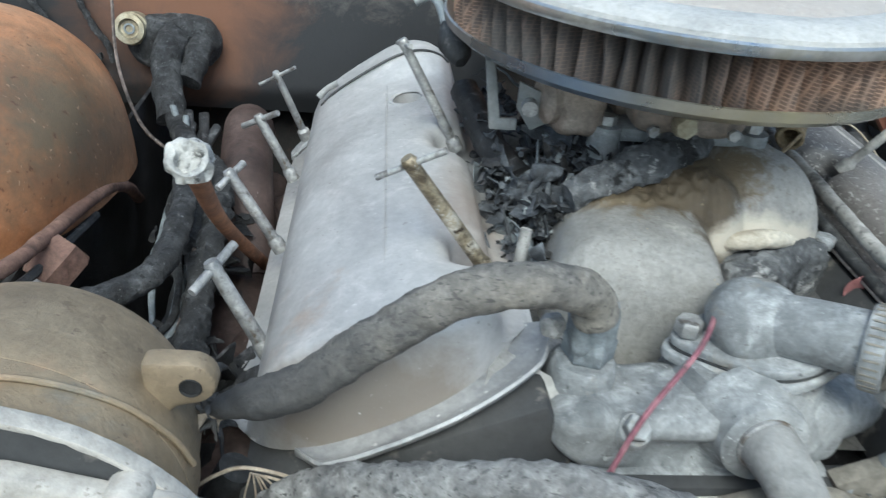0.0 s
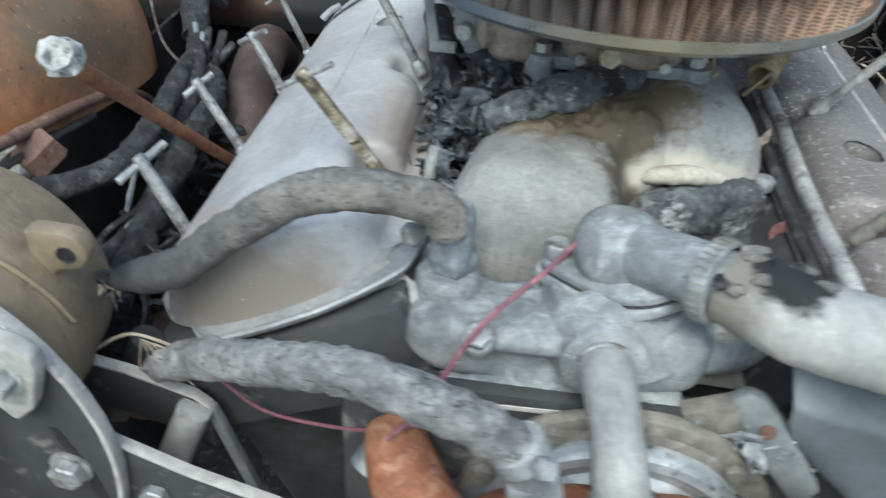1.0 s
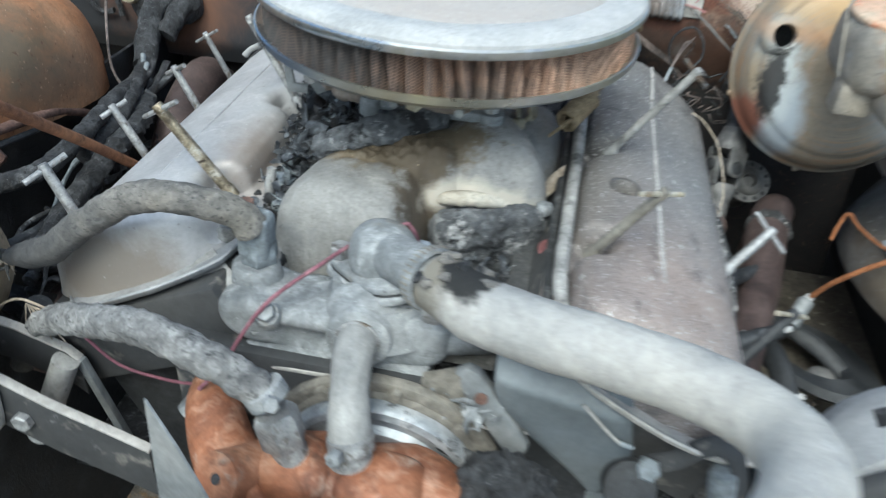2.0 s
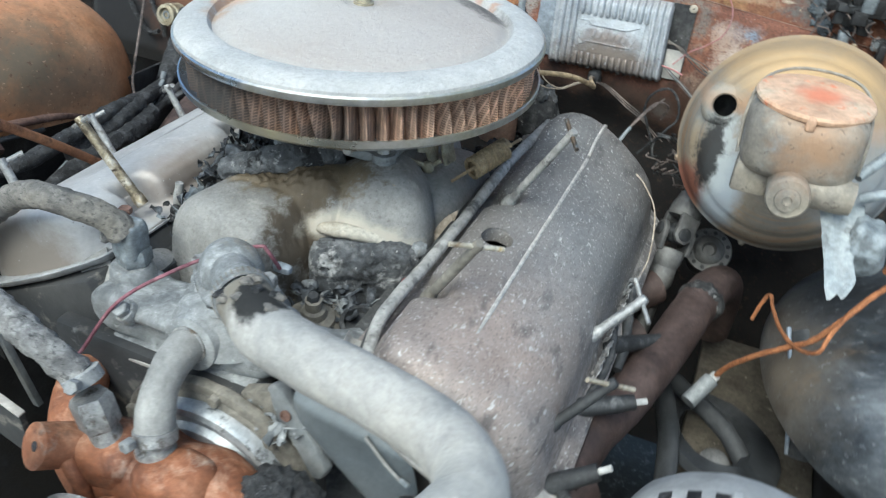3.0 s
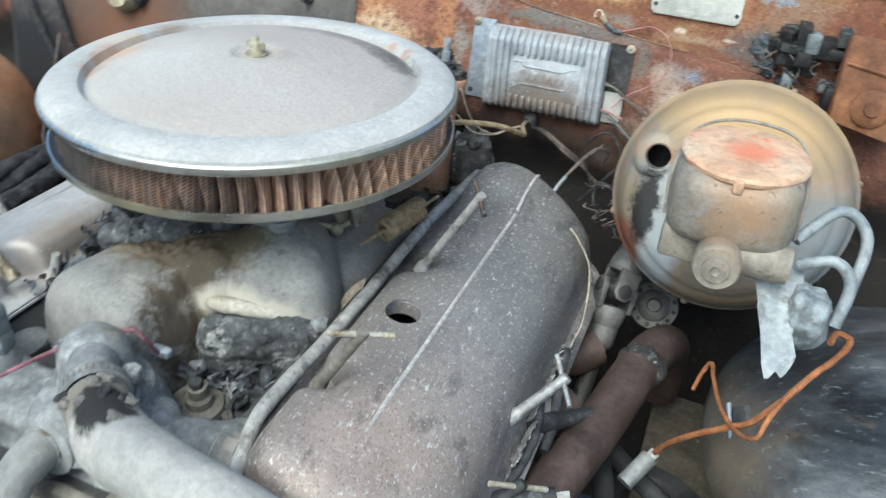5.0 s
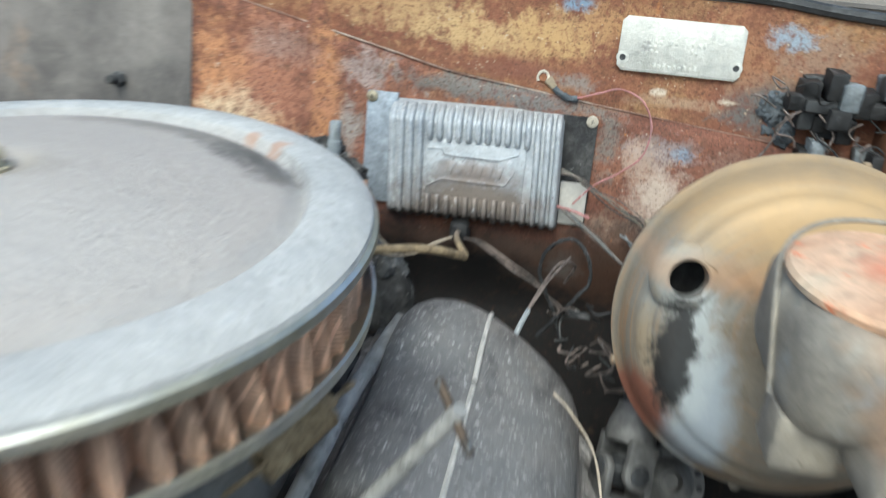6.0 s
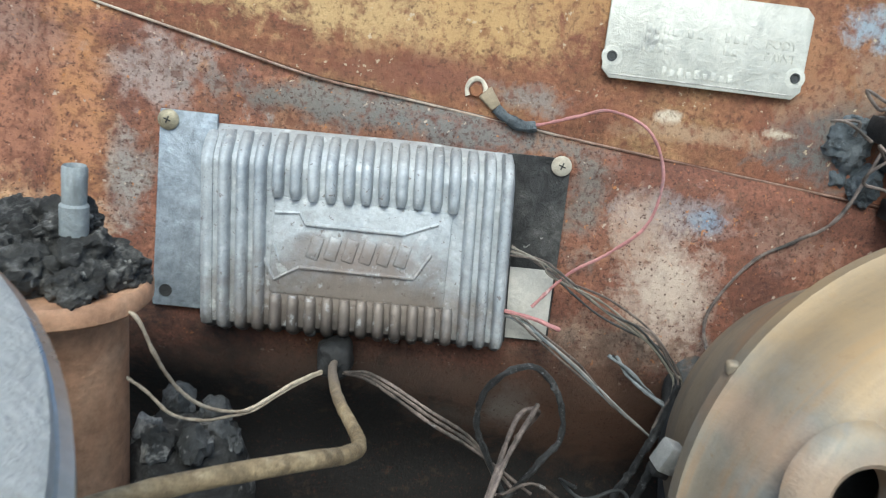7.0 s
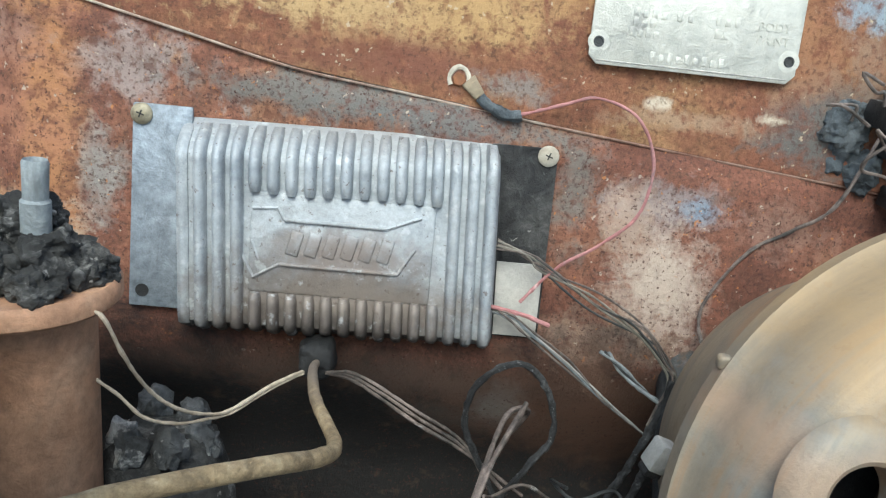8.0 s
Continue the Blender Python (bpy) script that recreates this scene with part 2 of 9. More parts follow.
for hx, hy, hz, hr, hs, hv, hcol in ((-0.020, -0.035, 0.150, 0.070, 0.026, 0.05, (0.13, 0.125, 0.12)), (-0.040, -0.060, 0.135, 0.062, 0.026, 0.06, (0.13, 0.098, 0.058)), (0.011, -0.090, 0.120, 0.020, 0.055, 0.10, (0.07, 0.052, 0.033)), (0.018, -0.040, 0.150, 0.040, 0.030, 0.05, (0.15, 0.115, 0.07)), (0.012, -0.060, 0.150, 0.022, 0.018, 0.05, (0.06, 0.047, 0.03)), (-0.03, -0.058, 0.145, 0.035, 0.006, 0.05, (0.06, 0.045, 0.03)), (0.024, -0.084, 0.098, 0.012, 0.012, 0.007, (0.58, 0.53, 0.46)), (0.048, -0.082, 0.102, 0.026, 0.012, 0.007, (0.58, 0.53, 0.46)), (0.082, -0.07, 0.096, 0.022, 0.016, 0.007, (0.55, 0.50, 0.44)), (-0.08, -0.09, 0.08, 0.03, 0.05, 0.03, (0.22, 0.22, 0.22))):
    tone_patch(M_alu_hump, (hx, hy, hz), (hr, hs, hv), hcol, 0.3, 70, 0.93, 3.0)
for hx, hy, hz in ((0.027, -0.077, 0.098), (0.041, -0.081, 0.104), (0.060, -0.074, 0.103), (0.080, -0.060, 0.095), (0.096, -0.045, 0.083)):
    tone_patch(M_alu_hump, (hx, hy, hz), (0.018, 0.030, 0.011), (0.50, 0.46, 0.39), 0.4, 60, 0.85, 1.6)
tone_patch(M_alu_hump, (-0.028, -0.060, 0.140), (0.062, 0.020, 0.05), (0.085, 0.064, 0.040), 0.14, 60, 0.9, 1.2)
flecks(M_alu_hump, (0.42, 0.34, 0.22), 150, 0.69, 0.73, 2.0, 0.8)
M_grey = surface("grey_ash_painted_steel", [(0.13, 0.14, 0.148), (0.20, 0.21, 0.215), (0.27, 0.272, 0.27)], 0.55, 0.2, 8, 140, [((0.40, 0.40, 0.385), 16, 0.61, 0.72, 2.0), ((0.07, 0.065, 0.06), 14, 0.62, 0.72, 5.0)], 0.25, 0.18, mid=0.2, relief=0.2, dust=0.25, dust_colour=(0.34, 0.34, 0.33))
M_dgrey = surface("dark_sooty_steel", [(0.025, 0.026, 0.028), (0.05, 0.052, 0.055), (0.09, 0.09, 0.09)], 0.55, 0.35, 10, 140, [((0.19, 0.18, 0.175), 22, 0.62, 0.72, 2.0), ((0.12, 0.07, 0.04), 17, 0.64, 0.72, 6.0)], 0.35, 0.3, mid=0.35, dust=0.15, dust_colour=(0.22, 0.22, 0.22))
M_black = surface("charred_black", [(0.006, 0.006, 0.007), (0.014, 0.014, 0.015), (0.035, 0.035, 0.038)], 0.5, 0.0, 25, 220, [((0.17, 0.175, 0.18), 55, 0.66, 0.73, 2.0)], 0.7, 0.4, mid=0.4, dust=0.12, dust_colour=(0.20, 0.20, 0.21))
M_char = surface("charred_rubber_crust", [(0.14, 0.139, 0.142), (0.235, 0.232, 0.23), (0.35, 0.345, 0.338)], 0.8, 0.0, 34, 190, [((0.42, 0.415, 0.41), 46, 0.58, 0.68, 2.0)], 1.0, 0.3, mid=0.28, relief=0.9, dust=0.3, dust_colour=(0.40, 0.395, 0.385))
flecks(M_char, (0.03, 0.03, 0.032), 170, 0.64, 0.67, 3.0, 0.85, (0.35, 1, 1.6))
flecks(M_char, (0.06, 0.06, 0.063), 300, 0.58, 0.64, 7.0, 0.65, (0.5, 1, 1))
flecks(M_char, (0.11, 0.112, 0.118), 30, 0.54, 0.66, 17.0, 0.5)
M_char_b = surface("charred_rubber_tan", [(0.095, 0.092, 0.09), (0.17, 0.16, 0.148), (0.255, 0.235, 0.205)], 0.75, 0.0, 20, 190, [((0.05, 0.05, 0.052), 16, 0.58, 0.68, 2.0), ((0.33, 0.32, 0.30), 50, 0.63, 0.70, 7.0)], 0.9, 0.3, mid=0.28, relief=0.7, dust=0.25, dust_colour=(0.29, 0.275, 0.25))
flecks(M_char_b, (0.04, 0.04, 0.042), 330, 0.57, 0.63, 3.0, 0.6, (0.5, 1, 1))
tone_patch(M_char_b, (-0.085, 0.0, -0.025), (0.075, 0.06, 0.05), (0.045, 0.046, 0.05), 0.7, 60, 0.8)
M_hose = surface("ash_white_rubber_hose", [(0.30, 0.295, 0.285), (0.42, 0.405, 0.38), (0.49, 0.47, 0.43)], 0.8, 0.0, 10, 240, [((0.20, 0.20, 0.20), 8, 0.62, 0.76, 7.0), ((0.50, 0.50, 0.49), 45, 0.62, 0.70, 2.0)], 0.4, 0.12, mid=0.12, relief=0.25)
M_rust = surface("orange_rust", [(0.10, 0.038, 0.02), (0.19, 0.082, 0.042), (0.28, 0.125, 0.06), (0.23, 0.115, 0.065)], 0.75, 0.1, 12, 170, [((0.06, 0.03, 0.02), 22, 0.60, 0.68, 3.0), ((0.33, 0.25, 0.18), 30, 0.64, 0.72, 9.0)], 0.5, 0.3)
M_pump = surface("rusted_orange_casting", [(0.13, 0.05, 0.028), (0.27, 0.105, 0.052), (0.37, 0.18, 0.105)], 0.6, 0.1, 14, 150, [((0.36, 0.29, 0.24), 26, 0.58, 0.70, 3.0), ((0.06, 0.035, 0.028), 14, 0.56, 0.68, 7.0)], 0.4, 0.25, dust=0.25, dust_colour=(0.38, 0.27, 0.20))
M_fender = surface("rusted_orange_fender", [(0.25, 0.10, 0.042), (0.40, 0.175, 0.078), (0.48, 0.245, 0.130), (0.46, 0.28, 0.175)], 0.42, 0.12, 5, 150, [((0.15, 0.06, 0.03), 9, 0.60, 0.72, 1.0)], 0.25, 0.2, mid=0.2, relief=0.15)
tone_patch(M_fender, (-0.47, -0.02, 0.875), (0.10, 0.085, 0.042), (0.12, 0.108, 0.075), 0.6, 40, 0.85, 2.2)
tone_patch(M_fender, (-0.45, 0.03, 0.83), (0.06, 0.09, 0.03), (0.12, 0.09, 0.065), 0.6, 30, 0.7)
flecks(M_fender, (0.09, 0.04, 0.022), 120, 0.63, 0.69, 3.0, 0.7)
flecks(M_fender, (0.50, 0.33, 0.22), 160, 0.64, 0.70, 7.0, 0.6)
M_wall = surface("rusted_firewall_paint", [(0.085, 0.035, 0.025), (0.16, 0.064, 0.042), (0.21, 0.09, 0.058), (0.27, 0.135, 0.08)], 0.7, 0.05, 12, 330, [((0.28, 0.24, 0.22), 17, 0.62, 0.67, 2.0), ((0.40, 0.19, 0.08), 20, 0.62, 0.70, 7.0)], 0.55, 0.35, mid=0.30)
for wx, ww, rx, rw, wcol, ws in ((0.040, 0.015, 0.014, 0.075, (0.46, 0.22, 0.10), 0.85), (0.014, 0.03, 0.012, 0.08, (0.11, 0.042, 0.03), 0.7), (0.018, -0.035, 0.03, 0.022, (0.52, 0.40, 0.29), 0.7), (0.076, 0.056, 0.022, 0.014, (0.34, 0.27, 0.25), 0.85), (0.062, 0.006, 0.010, 0.022, (0.31, 0.30, 0.28), 0.75), (0.17, 0.053, 0.060, 0.010, (0.175, 0.17, 0.16), 0.9), (0.225, 0.046, 0.04, 0.008, (0.16, 0.155, 0.15), 0.9), (0.288, 0.022, 0.010, 0.030, (0.17, 0.16, 0.145), 0.8), (0.333, 0.015, 0.026, 0.010, (0.29, 0.25, 0.25), 0.8), (0.348, 0.014, 0.008, 0.005, (0.20, 0.26, 0.34), 0.9), (0.338, -0.035, 0.020, 0.034, (0.44, 0.35, 0.30), 0.75), (0.39, 0.01, 0.02, 0.012, (0.28, 0.17, 0.13), 0.6), (0.31, -0.06, 0.03, 0.02, (0.33, 0.24, 0.18), 0.6), (0.33, -0.095, 0.035, 0.03, (0.075, 0.038, 0.024), 0.9)):
    tone_patch(M_wall, (wx, 0.196 * ww, 0.981 * ww), (rx, 0.1, rw), wcol, 0.45, 70, ws, 4.5)
for wx, ww, rx, rw, wcol, ws in ((-0.015, 0.035, 0.045, 0.050, (0.40, 0.18, 0.11), 0.75), (-0.066, 0.040, 0.022, 0.040, (0.52, 0.25, 0.12), 0.85), (-0.004, 0.070, 0.024, 0.012, (0.30, 0.20, 0.17), 0.7), (-0.050, 0.000, 0.030, 0.020, (0.68, 0.53, 0.36), 0.9), (-0.012, -0.020, 0.030, 0.018, (0.55, 0.34, 0.19), 0.8)):
    tone_patch(M_wall, (wx, 0.196 * ww, 0.981 * ww), (rx, 0.1, rw), wcol, 0.6, 60, ws, 4.5)
tone_patch(M_wall, (0.275, -0.02, -0.105), (0.05, 0.1, 0.016), (0.12, 0.115, 0.105), 0.5, 60, 0.7)
tone_patch(M_wall, (0.16, -0.02, -0.10), (0.06, 0.1, 0.012), (0.10, 0.06, 0.04), 0.5, 60, 0.7)
flecks(M_wall, (0.055, 0.024, 0.018), 420, 0.53, 0.66, 1.0, 0.7)
flecks(M_wall, (0.13, 0.048, 0.03), 190, 0.52, 0.66, 6.0, 0.65)
flecks(M_wall, (0.50, 0.41, 0.33), 230, 0.665, 0.69, 3.0, 0.8)
flecks(M_wall, (0.42, 0.17, 0.06), 260, 0.66, 0.69, 9.0, 0.8)
# the firewall turns near-black towards its bottom
dark_below(M_wall, -0.076, 0.024, (0.012, 0.011, 0.011))
tone_patch(M_wall, (0.28, -0.02, -0.112), (0.05, 0.1, 0.010), (0.085, 0.08, 0.072), 0.6, 70, 0.8)
tone_patch(M_wall, (0.33, -0.02, -0.11), (0.03, 0.1, 0.03), (0.085, 0.042, 0.025), 0.6, 70, 0.7)
tone_patch(M_wall, (0.30, -0.02, -0.10), (0.06, 0.1, 0.032), (0.13, 0.065, 0.042), 0.6, 60, 0.85, 2.5)
tone_patch(M_wall, (0.265, -0.02, -0.100), (0.012, 0.1, 0.014), (0.20, 0.18, 0.165), 0.6, 110, 0.7, 3.0)
tone_patch(M_wall, (0.19, -0.02, -0.085), (0.11, 0.1, 0.012), (0.10, 0.065, 0.05), 0.6, 60, 0.7, 2.5)
tone_patch(M_wall, (0.333, -0.004, -0.020), (0.016, 0.1, 0.018), (0.52, 0.43, 0.36), 0.5, 180, 0.75, 3.5)
tone_patch(M_wall, (0.315, 0.002, 0.006), (0.012, 0.1, 0.016), (0.47, 0.36, 0.29), 0.5, 220, 0.7, 3.5)
flecks(M_wall, (0.10, 0.06, 0.04), 90, 0.60, 0.70, 12.0, 0.45)
flecks(M_wall, (0.060, 0.022, 0.016), 560, 0.60, 0.65, 15.0, 0.85)
M_wall_up = surface("tan_rust_cowl_paint", [(0.13, 0.048, 0.03), (0.19, 0.074, 0.043), (0.24, 0.108, 0.058), (0.30, 0.17, 0.085)], 0.7, 0.05, 10, 330, [((0.38, 0.16, 0.06), 20, 0.61, 0.68, 2.0)], 0.55, 0.35, mid=0.28)
for wx, ww, rx, rw, wcol, ws in ((0.12, 0.108, 0.06, 0.014, (0.46, 0.30, 0.15), 0.85), (0.18, 0.096, 0.05, 0.014, (0.50, 0.34, 0.17), 0.9), (0.235, 0.100, 0.035, 0.018, (0.47, 0.30, 0.14), 0.9), (0.285, 0.112, 0.03, 0.016, (0.42, 0.24, 0.11), 0.8), (0.03, 0.118, 0.05, 0.012, (0.40, 0.22, 0.11), 0.7), (0.19, 0.070, 0.05, 0.008, (0.19, 0.075, 0.05), 0.8), (0.252, 0.064, 0.018, 0.006, (0.25, 0.22, 0.20), 0.85), (0.40, 0.062, 0.022, 0.02, (0.13, 0.13, 0.125), 0.9), (0.385, 0.09, 0.02, 0.02, (0.34, 0.17, 0.09), 0.7), (0.44, 0.10, 0.03, 0.02, (0.30, 0.20, 0.14), 0.7), (0.248, 0.127, 0.010, 0.006, (0.20, 0.30, 0.42), 0.9), (0.415, 0.114, 0.016, 0.008, (0.28, 0.36, 0.44), 0.85), (0.322, 0.063, 0.006, 0.003, (0.60, 0.52, 0.42), 0.9), (0.378, 0.060, 0.008, 0.002, (0.55, 0.47, 0.37), 0.9), (0.34, 0.056, 0.03, 0.004, (0.38, 0.27, 0.19), 0.6)):
    tone_patch(M_wall_up, (wx, 0.196 * ww, 0.981 * ww), (rx, 0.1, rw), wcol, 0.45, 70, ws, 4.5)
flecks(M_wall_up, (0.075, 0.03, 0.02), 420, 0.53, 0.66, 1.0, 0.65)
flecks(M_wall_up, (0.17, 0.06, 0.035), 170, 0.52, 0.66, 6.0, 0.65)
flecks(M_wall_up, (0.52, 0.42, 0.30), 220, 0.665, 0.69, 3.0, 0.75)
M_panel = surface("sooty_grey_panel", [(0.10, 0.09, 0.085), (0.17, 0.155, 0.145), (0.22, 0.20, 0.185)], 0.5, 0.15, 4, 110, [((0.28, 0.19, 0.13), 6, 0.60, 0.75, 6.0)], 0.2, 0.15, mid=0.15, relief=0.1)
dark_below(M_panel, -0.015, 0.06, (0.018, 0.019, 0.022))
tone_patch(M_panel, (-0.13, 0, -0.07), (0.10, 0.1, 0.09), (0.15, 0.07, 0.04), 0.5, 14)
M_lid = surface("ash_dusted_lid", [(0.335, 0.34, 0.345), (0.405, 0.408, 0.41), (0.46, 0.458, 0.455)], 0.7, 0.0, 7, 260, [((0.48, 0.455, 0.43), 7, 0.60, 0.74, 4.0), ((0.50, 0.50, 0.50), 60, 0.58, 0.70, 2.0)], 0.7, 0.16, mid=0.10, relief=0.5)
tone_patch(M_lid, (0.0, 0.0, 0.066), (0.1395, 0.1395, 0.5), (0.375, 0.333, 0.308), 0.06, 30, 0.85, 0.12)
tone_patch(M_lid, (-0.07, -0.045, 0.070), (0.060, 0.055, 0.05), (0.47, 0.455, 0.44), 0.8, 24, 0.75)
tone_patch(M_lid, (0.06, -0.06, 0.070), (0.060, 0.040, 0.05), (0.43, 0.405, 0.39), 0.8, 30, 0.6)
flecks(M_lid, (0.25, 0.23, 0.215), 260, 0.58, 0.68, 2.0, 0.32)
flecks(M_lid, (0.52, 0.51, 0.50), 260, 0.58, 0.68, 5.0, 0.3)
for la, lr, lw, lcol in ((30, 0.130, 0.012, (0.13, 0.12, 0.11)), (38, 0.127, 0.014, (0.11, 0.10, 0.095)), (46, 0.124, 0.015, (0.085, 0.08, 0.075)), (55, 0.122, 0.015, (0.14, 0.13, 0.12)), (65, 0.120, 0.014, (0.20, 0.185, 0.17)), (77, 0.118, 0.015, (0.21, 0.195, 0.18)), (90, 0.118, 0.016, (0.25, 0.23, 0.21)), (102, 0.116, 0.014, (0.28, 0.255, 0.235)), (50, 0.147, 0.006, (0.42, 0.27, 0.20)), (60, 0.146, 0.005, (0.42, 0.28, 0.21)), (160, 0.141, 0.016, (0.27, 0.21, 0.17)), (176, 0.141, 0.013, (0.31, 0.20, 0.14)), (188, 0.140, 0.014, (0.34, 0.19, 0.12)), (198, 0.140, 0.012, (0.33, 0.21, 0.14)), (210, 0.139, 0.012, (0.36, 0.26, 0.19)), (192, 0.128, 0.018, (0.46, 0.33, 0.25)), (180, 0.158, 0.020, (0.47, 0.41, 0.35)), (20, 0.02, 0.012, (0.31, 0.28, 0.25))):
    tone_patch(M_lid, (lr * math.cos(radians(la)), lr * math.sin(radians(la)), 0.062), (lw, lw, 0.06), lcol, 0.5, 110, 0.85, 2.4)
M_chrome = surface("tarnished_chrome", [(0.40, 0.44, 0.47), (0.55, 0.56, 0.56), (0.45, 0.44, 0.36)], 0.22, 0.9, 10, 150, [((0.30, 0.38, 0.48), 9, 0.60, 0.70, 3.0), ((0.36, 0.36, 0.35), 25, 0.56, 0.66, 5.0)], 0.08, 0.12, rough2=0.5, mid=0.15, relief=0.05)
tone_patch(M_chrome, (-0.105, -0.140, 0.012), (0.050, 0.040, 0.02), (0.17, 0.27, 0.44), 0.7, 30, 0.75)
tone_patch(M_chrome, (0.005, -0.172, 0.012), (0.075, 0.03, 0.02), (0.50, 0.45, 0.30), 0.7, 30, 0.7)
M_bolt = surface("bare_bolt_steel", [(0.24, 0.245, 0.25), (0.36, 0.36, 0.36), (0.46, 0.46, 0.45)], 0.4, 0.55, 40, 300, [((0.14, 0.11, 0.08), 50, 0.60, 0.70, 3.0)], 0.2, 0.2)
flecks(M_bolt, (0.10, 0.08, 0.065), 110, 0.56, 0.66, 2.0, 0.75)
flecks(M_bolt, (0.60, 0.60, 0.59), 140, 0.62, 0.68, 6.0, 0.6)
M_brass = surface("yellowed_zinc_steel", [(0.26, 0.22, 0.15), (0.38, 0.34, 0.25), (0.48, 0.45, 0.36)], 0.5, 0.45, 40, 300, [((0.14, 0.12, 0.10), 60, 0.60, 0.70, 3.0)], 0.2, 0.2)
M_pale = surface("chalky_scoured_casting", [(0.30, 0.285, 0.265), (0.40, 0.38, 0.355), (0.47, 0.45, 0.42)], 0.7, 0.0, 14, 160, [((0.30, 0.27, 0.235), 18, 0.60, 0.72, 3.0), ((0.30, 0.315, 0.33), 30, 0.62, 0.70, 7.0)], 0.4, 0.2, mid=0.2)
flecks(M_pale, (0.16, 0.14, 0.12), 170, 0.64, 0.69, 2.0, 0.6)
M_pale_grey = surface("pale_grey_scoured_steel", [(0.24, 0.24, 0.235), (0.33, 0.325, 0.315), (0.40, 0.39, 0.37)], 0.65, 0.1, 14, 180, [((0.50, 0.49, 0.47), 24, 0.60, 0.70, 3.0)], 0.4, 0.2, mid=0.2)
flecks(M_pale_grey, (0.12, 0.115, 0.11), 150, 0.63, 0.69, 2.0, 0.6)
M_tube_ash = surface("sooty_ash_tube", [(0.17, 0.168, 0.163), (0.27, 0.266, 0.258), (0.37, 0.362, 0.35)], 0.75, 0.0, 14, 160, [((0.40, 0.39, 0.37), 20, 0.62, 0.72, 2.0), ((0.05, 0.05, 0.05), 22, 0.57, 0.66, 6.0)], 0.4, 0.2, mid=0.3)
flecks(M_tube_ash, (0.06, 0.06, 0.06), 60, 0.56, 0.66, 4.0, 0.6)
flecks(M_tube_ash, (0.05, 0.05, 0.05), 240, 0.60, 0.66, 9.0, 0.6)
M_cast_tan = surface("tan_dusty_casting", [(0.185, 0.145, 0.10), (0.28, 0.225, 0.158), (0.35, 0.288, 0.21)], 0.5, 0.2, 8, 150, [((0.17, 0.185, 0.18), 7, 0.60, 0.72, 3.0), ((0.42, 0.27, 0.18), 9, 0.60, 0.74, 7.0)], 0.3, 0.15, mid=0.2)
tone_patch(M_cast_tan, (0.03, -0.02, 0.11), (0.07, 0.05, 0.07), (0.33, 0.235, 0.14), 0.7, 24, 0.4)
flecks(M_cast_tan, (0.12, 0.085, 0.06), 150, 0.63, 0.68, 2.0, 0.6)
M_booster = surface("yellowed_booster_shell", [(0.165, 0.132, 0.098), (0.23, 0.19, 0.14), (0.215, 0.193, 0.16), (0.225, 0.162, 0.108)], 0.5, 0.2, 6, 140, [((0.38, 0.21, 0.12), 8, 0.62, 0.73, 2.0), ((0.26, 0.255, 0.245), 9, 0.60, 0.70, 6.0)], 0.3, 0.12, mid=0.14, relief=0.15)
bands(M_booster, (0.0032, -0.003, 0.119), (0.0, -0.9525, 0.3048), [(0.40, (0.27, 0.215, 0.15)), (0.47, (0.16, 0.14, 0.118)), (0.53, (0.24, 0.192, 0.142)), (0.58, (0.30, 0.175, 0.09)), (0.63, (0.19, 0.168, 0.142))], 0.85)
flecks(M_booster, (0.18, 0.12, 0.08), 210, 0.62, 0.67, 2.0, 0.5)
flecks(M_booster, (0.17, 0.125, 0.085), 60, 0.58, 0.68, 9.0, 0.4)
tone_patch(M_booster, (-0.072, -0.043, 0.155), (0.026, 0.06, 0.026), (0.25, 0.27, 0.275), 0.6, 60, 0.7, 3.0)
tone_patch(M_booster, (0.0, -0.02, 0.165), (0.10, 0.1, 0.010), (0.42, 0.24, 0.13), 0.5, 60, 0.7)
tone_patch(M_booster, (0.0, 0.0, 0.20), (0.09, 0.06, 0.03), (0.40, 0.27, 0.14), 0.5, 20)
tone_patch(M_booster, (-0.085, -0.02, 0.065), (0.022, 0.05, 0.03), (0.22, 0.09, 0.06), 0.3, 40)
tone_patch(M_booster, (0.08, -0.02, 0.10), (0.04, 0.06, 0.05), (0.27, 0.29, 0.31), 0.5, 20)
tone_patch(M_booster, (-0.05, -0.05, 0.07), (0.018, 0.05, 0.05), (0.34, 0.37, 0.40), 0.4, 40)
tone_patch(M_booster, (-0.062, -0.060, 0.112), (0.013, 0.08, 0.040), (0.40, 0.43, 0.44), 0.3, 80, 0.8, 2.5)
tone_patch(M_booster, (-0.074, -0.060, 0.112), (0.013, 0.08, 0.038), (0.016, 0.016, 0.017), 0.25, 90, 0.96, 2.5)
M_mcyl = surface("scorched_master_cylinder_iron", [(0.17, 0.155, 0.14), (0.26, 0.235, 0.20), (0.33, 0.29, 0.23)], 0.55, 0.2, 9, 160, [((0.40, 0.23, 0.13), 11, 0.60, 0.72, 3.0), ((0.22, 0.245, 0.26), 10, 0.60, 0.70, 8.0)], 0.35, 0.22)
tone_patch(M_mcyl, (0.008, -0.048, 0.075), (0.026, 0.04, 0.026), (0.42, 0.255, 0.15), 0.7, 50, 0.75, 2.5)
flecks(M_mcyl, (0.10, 0.08, 0.065), 160, 0.62, 0.68, 2.0, 0.6)
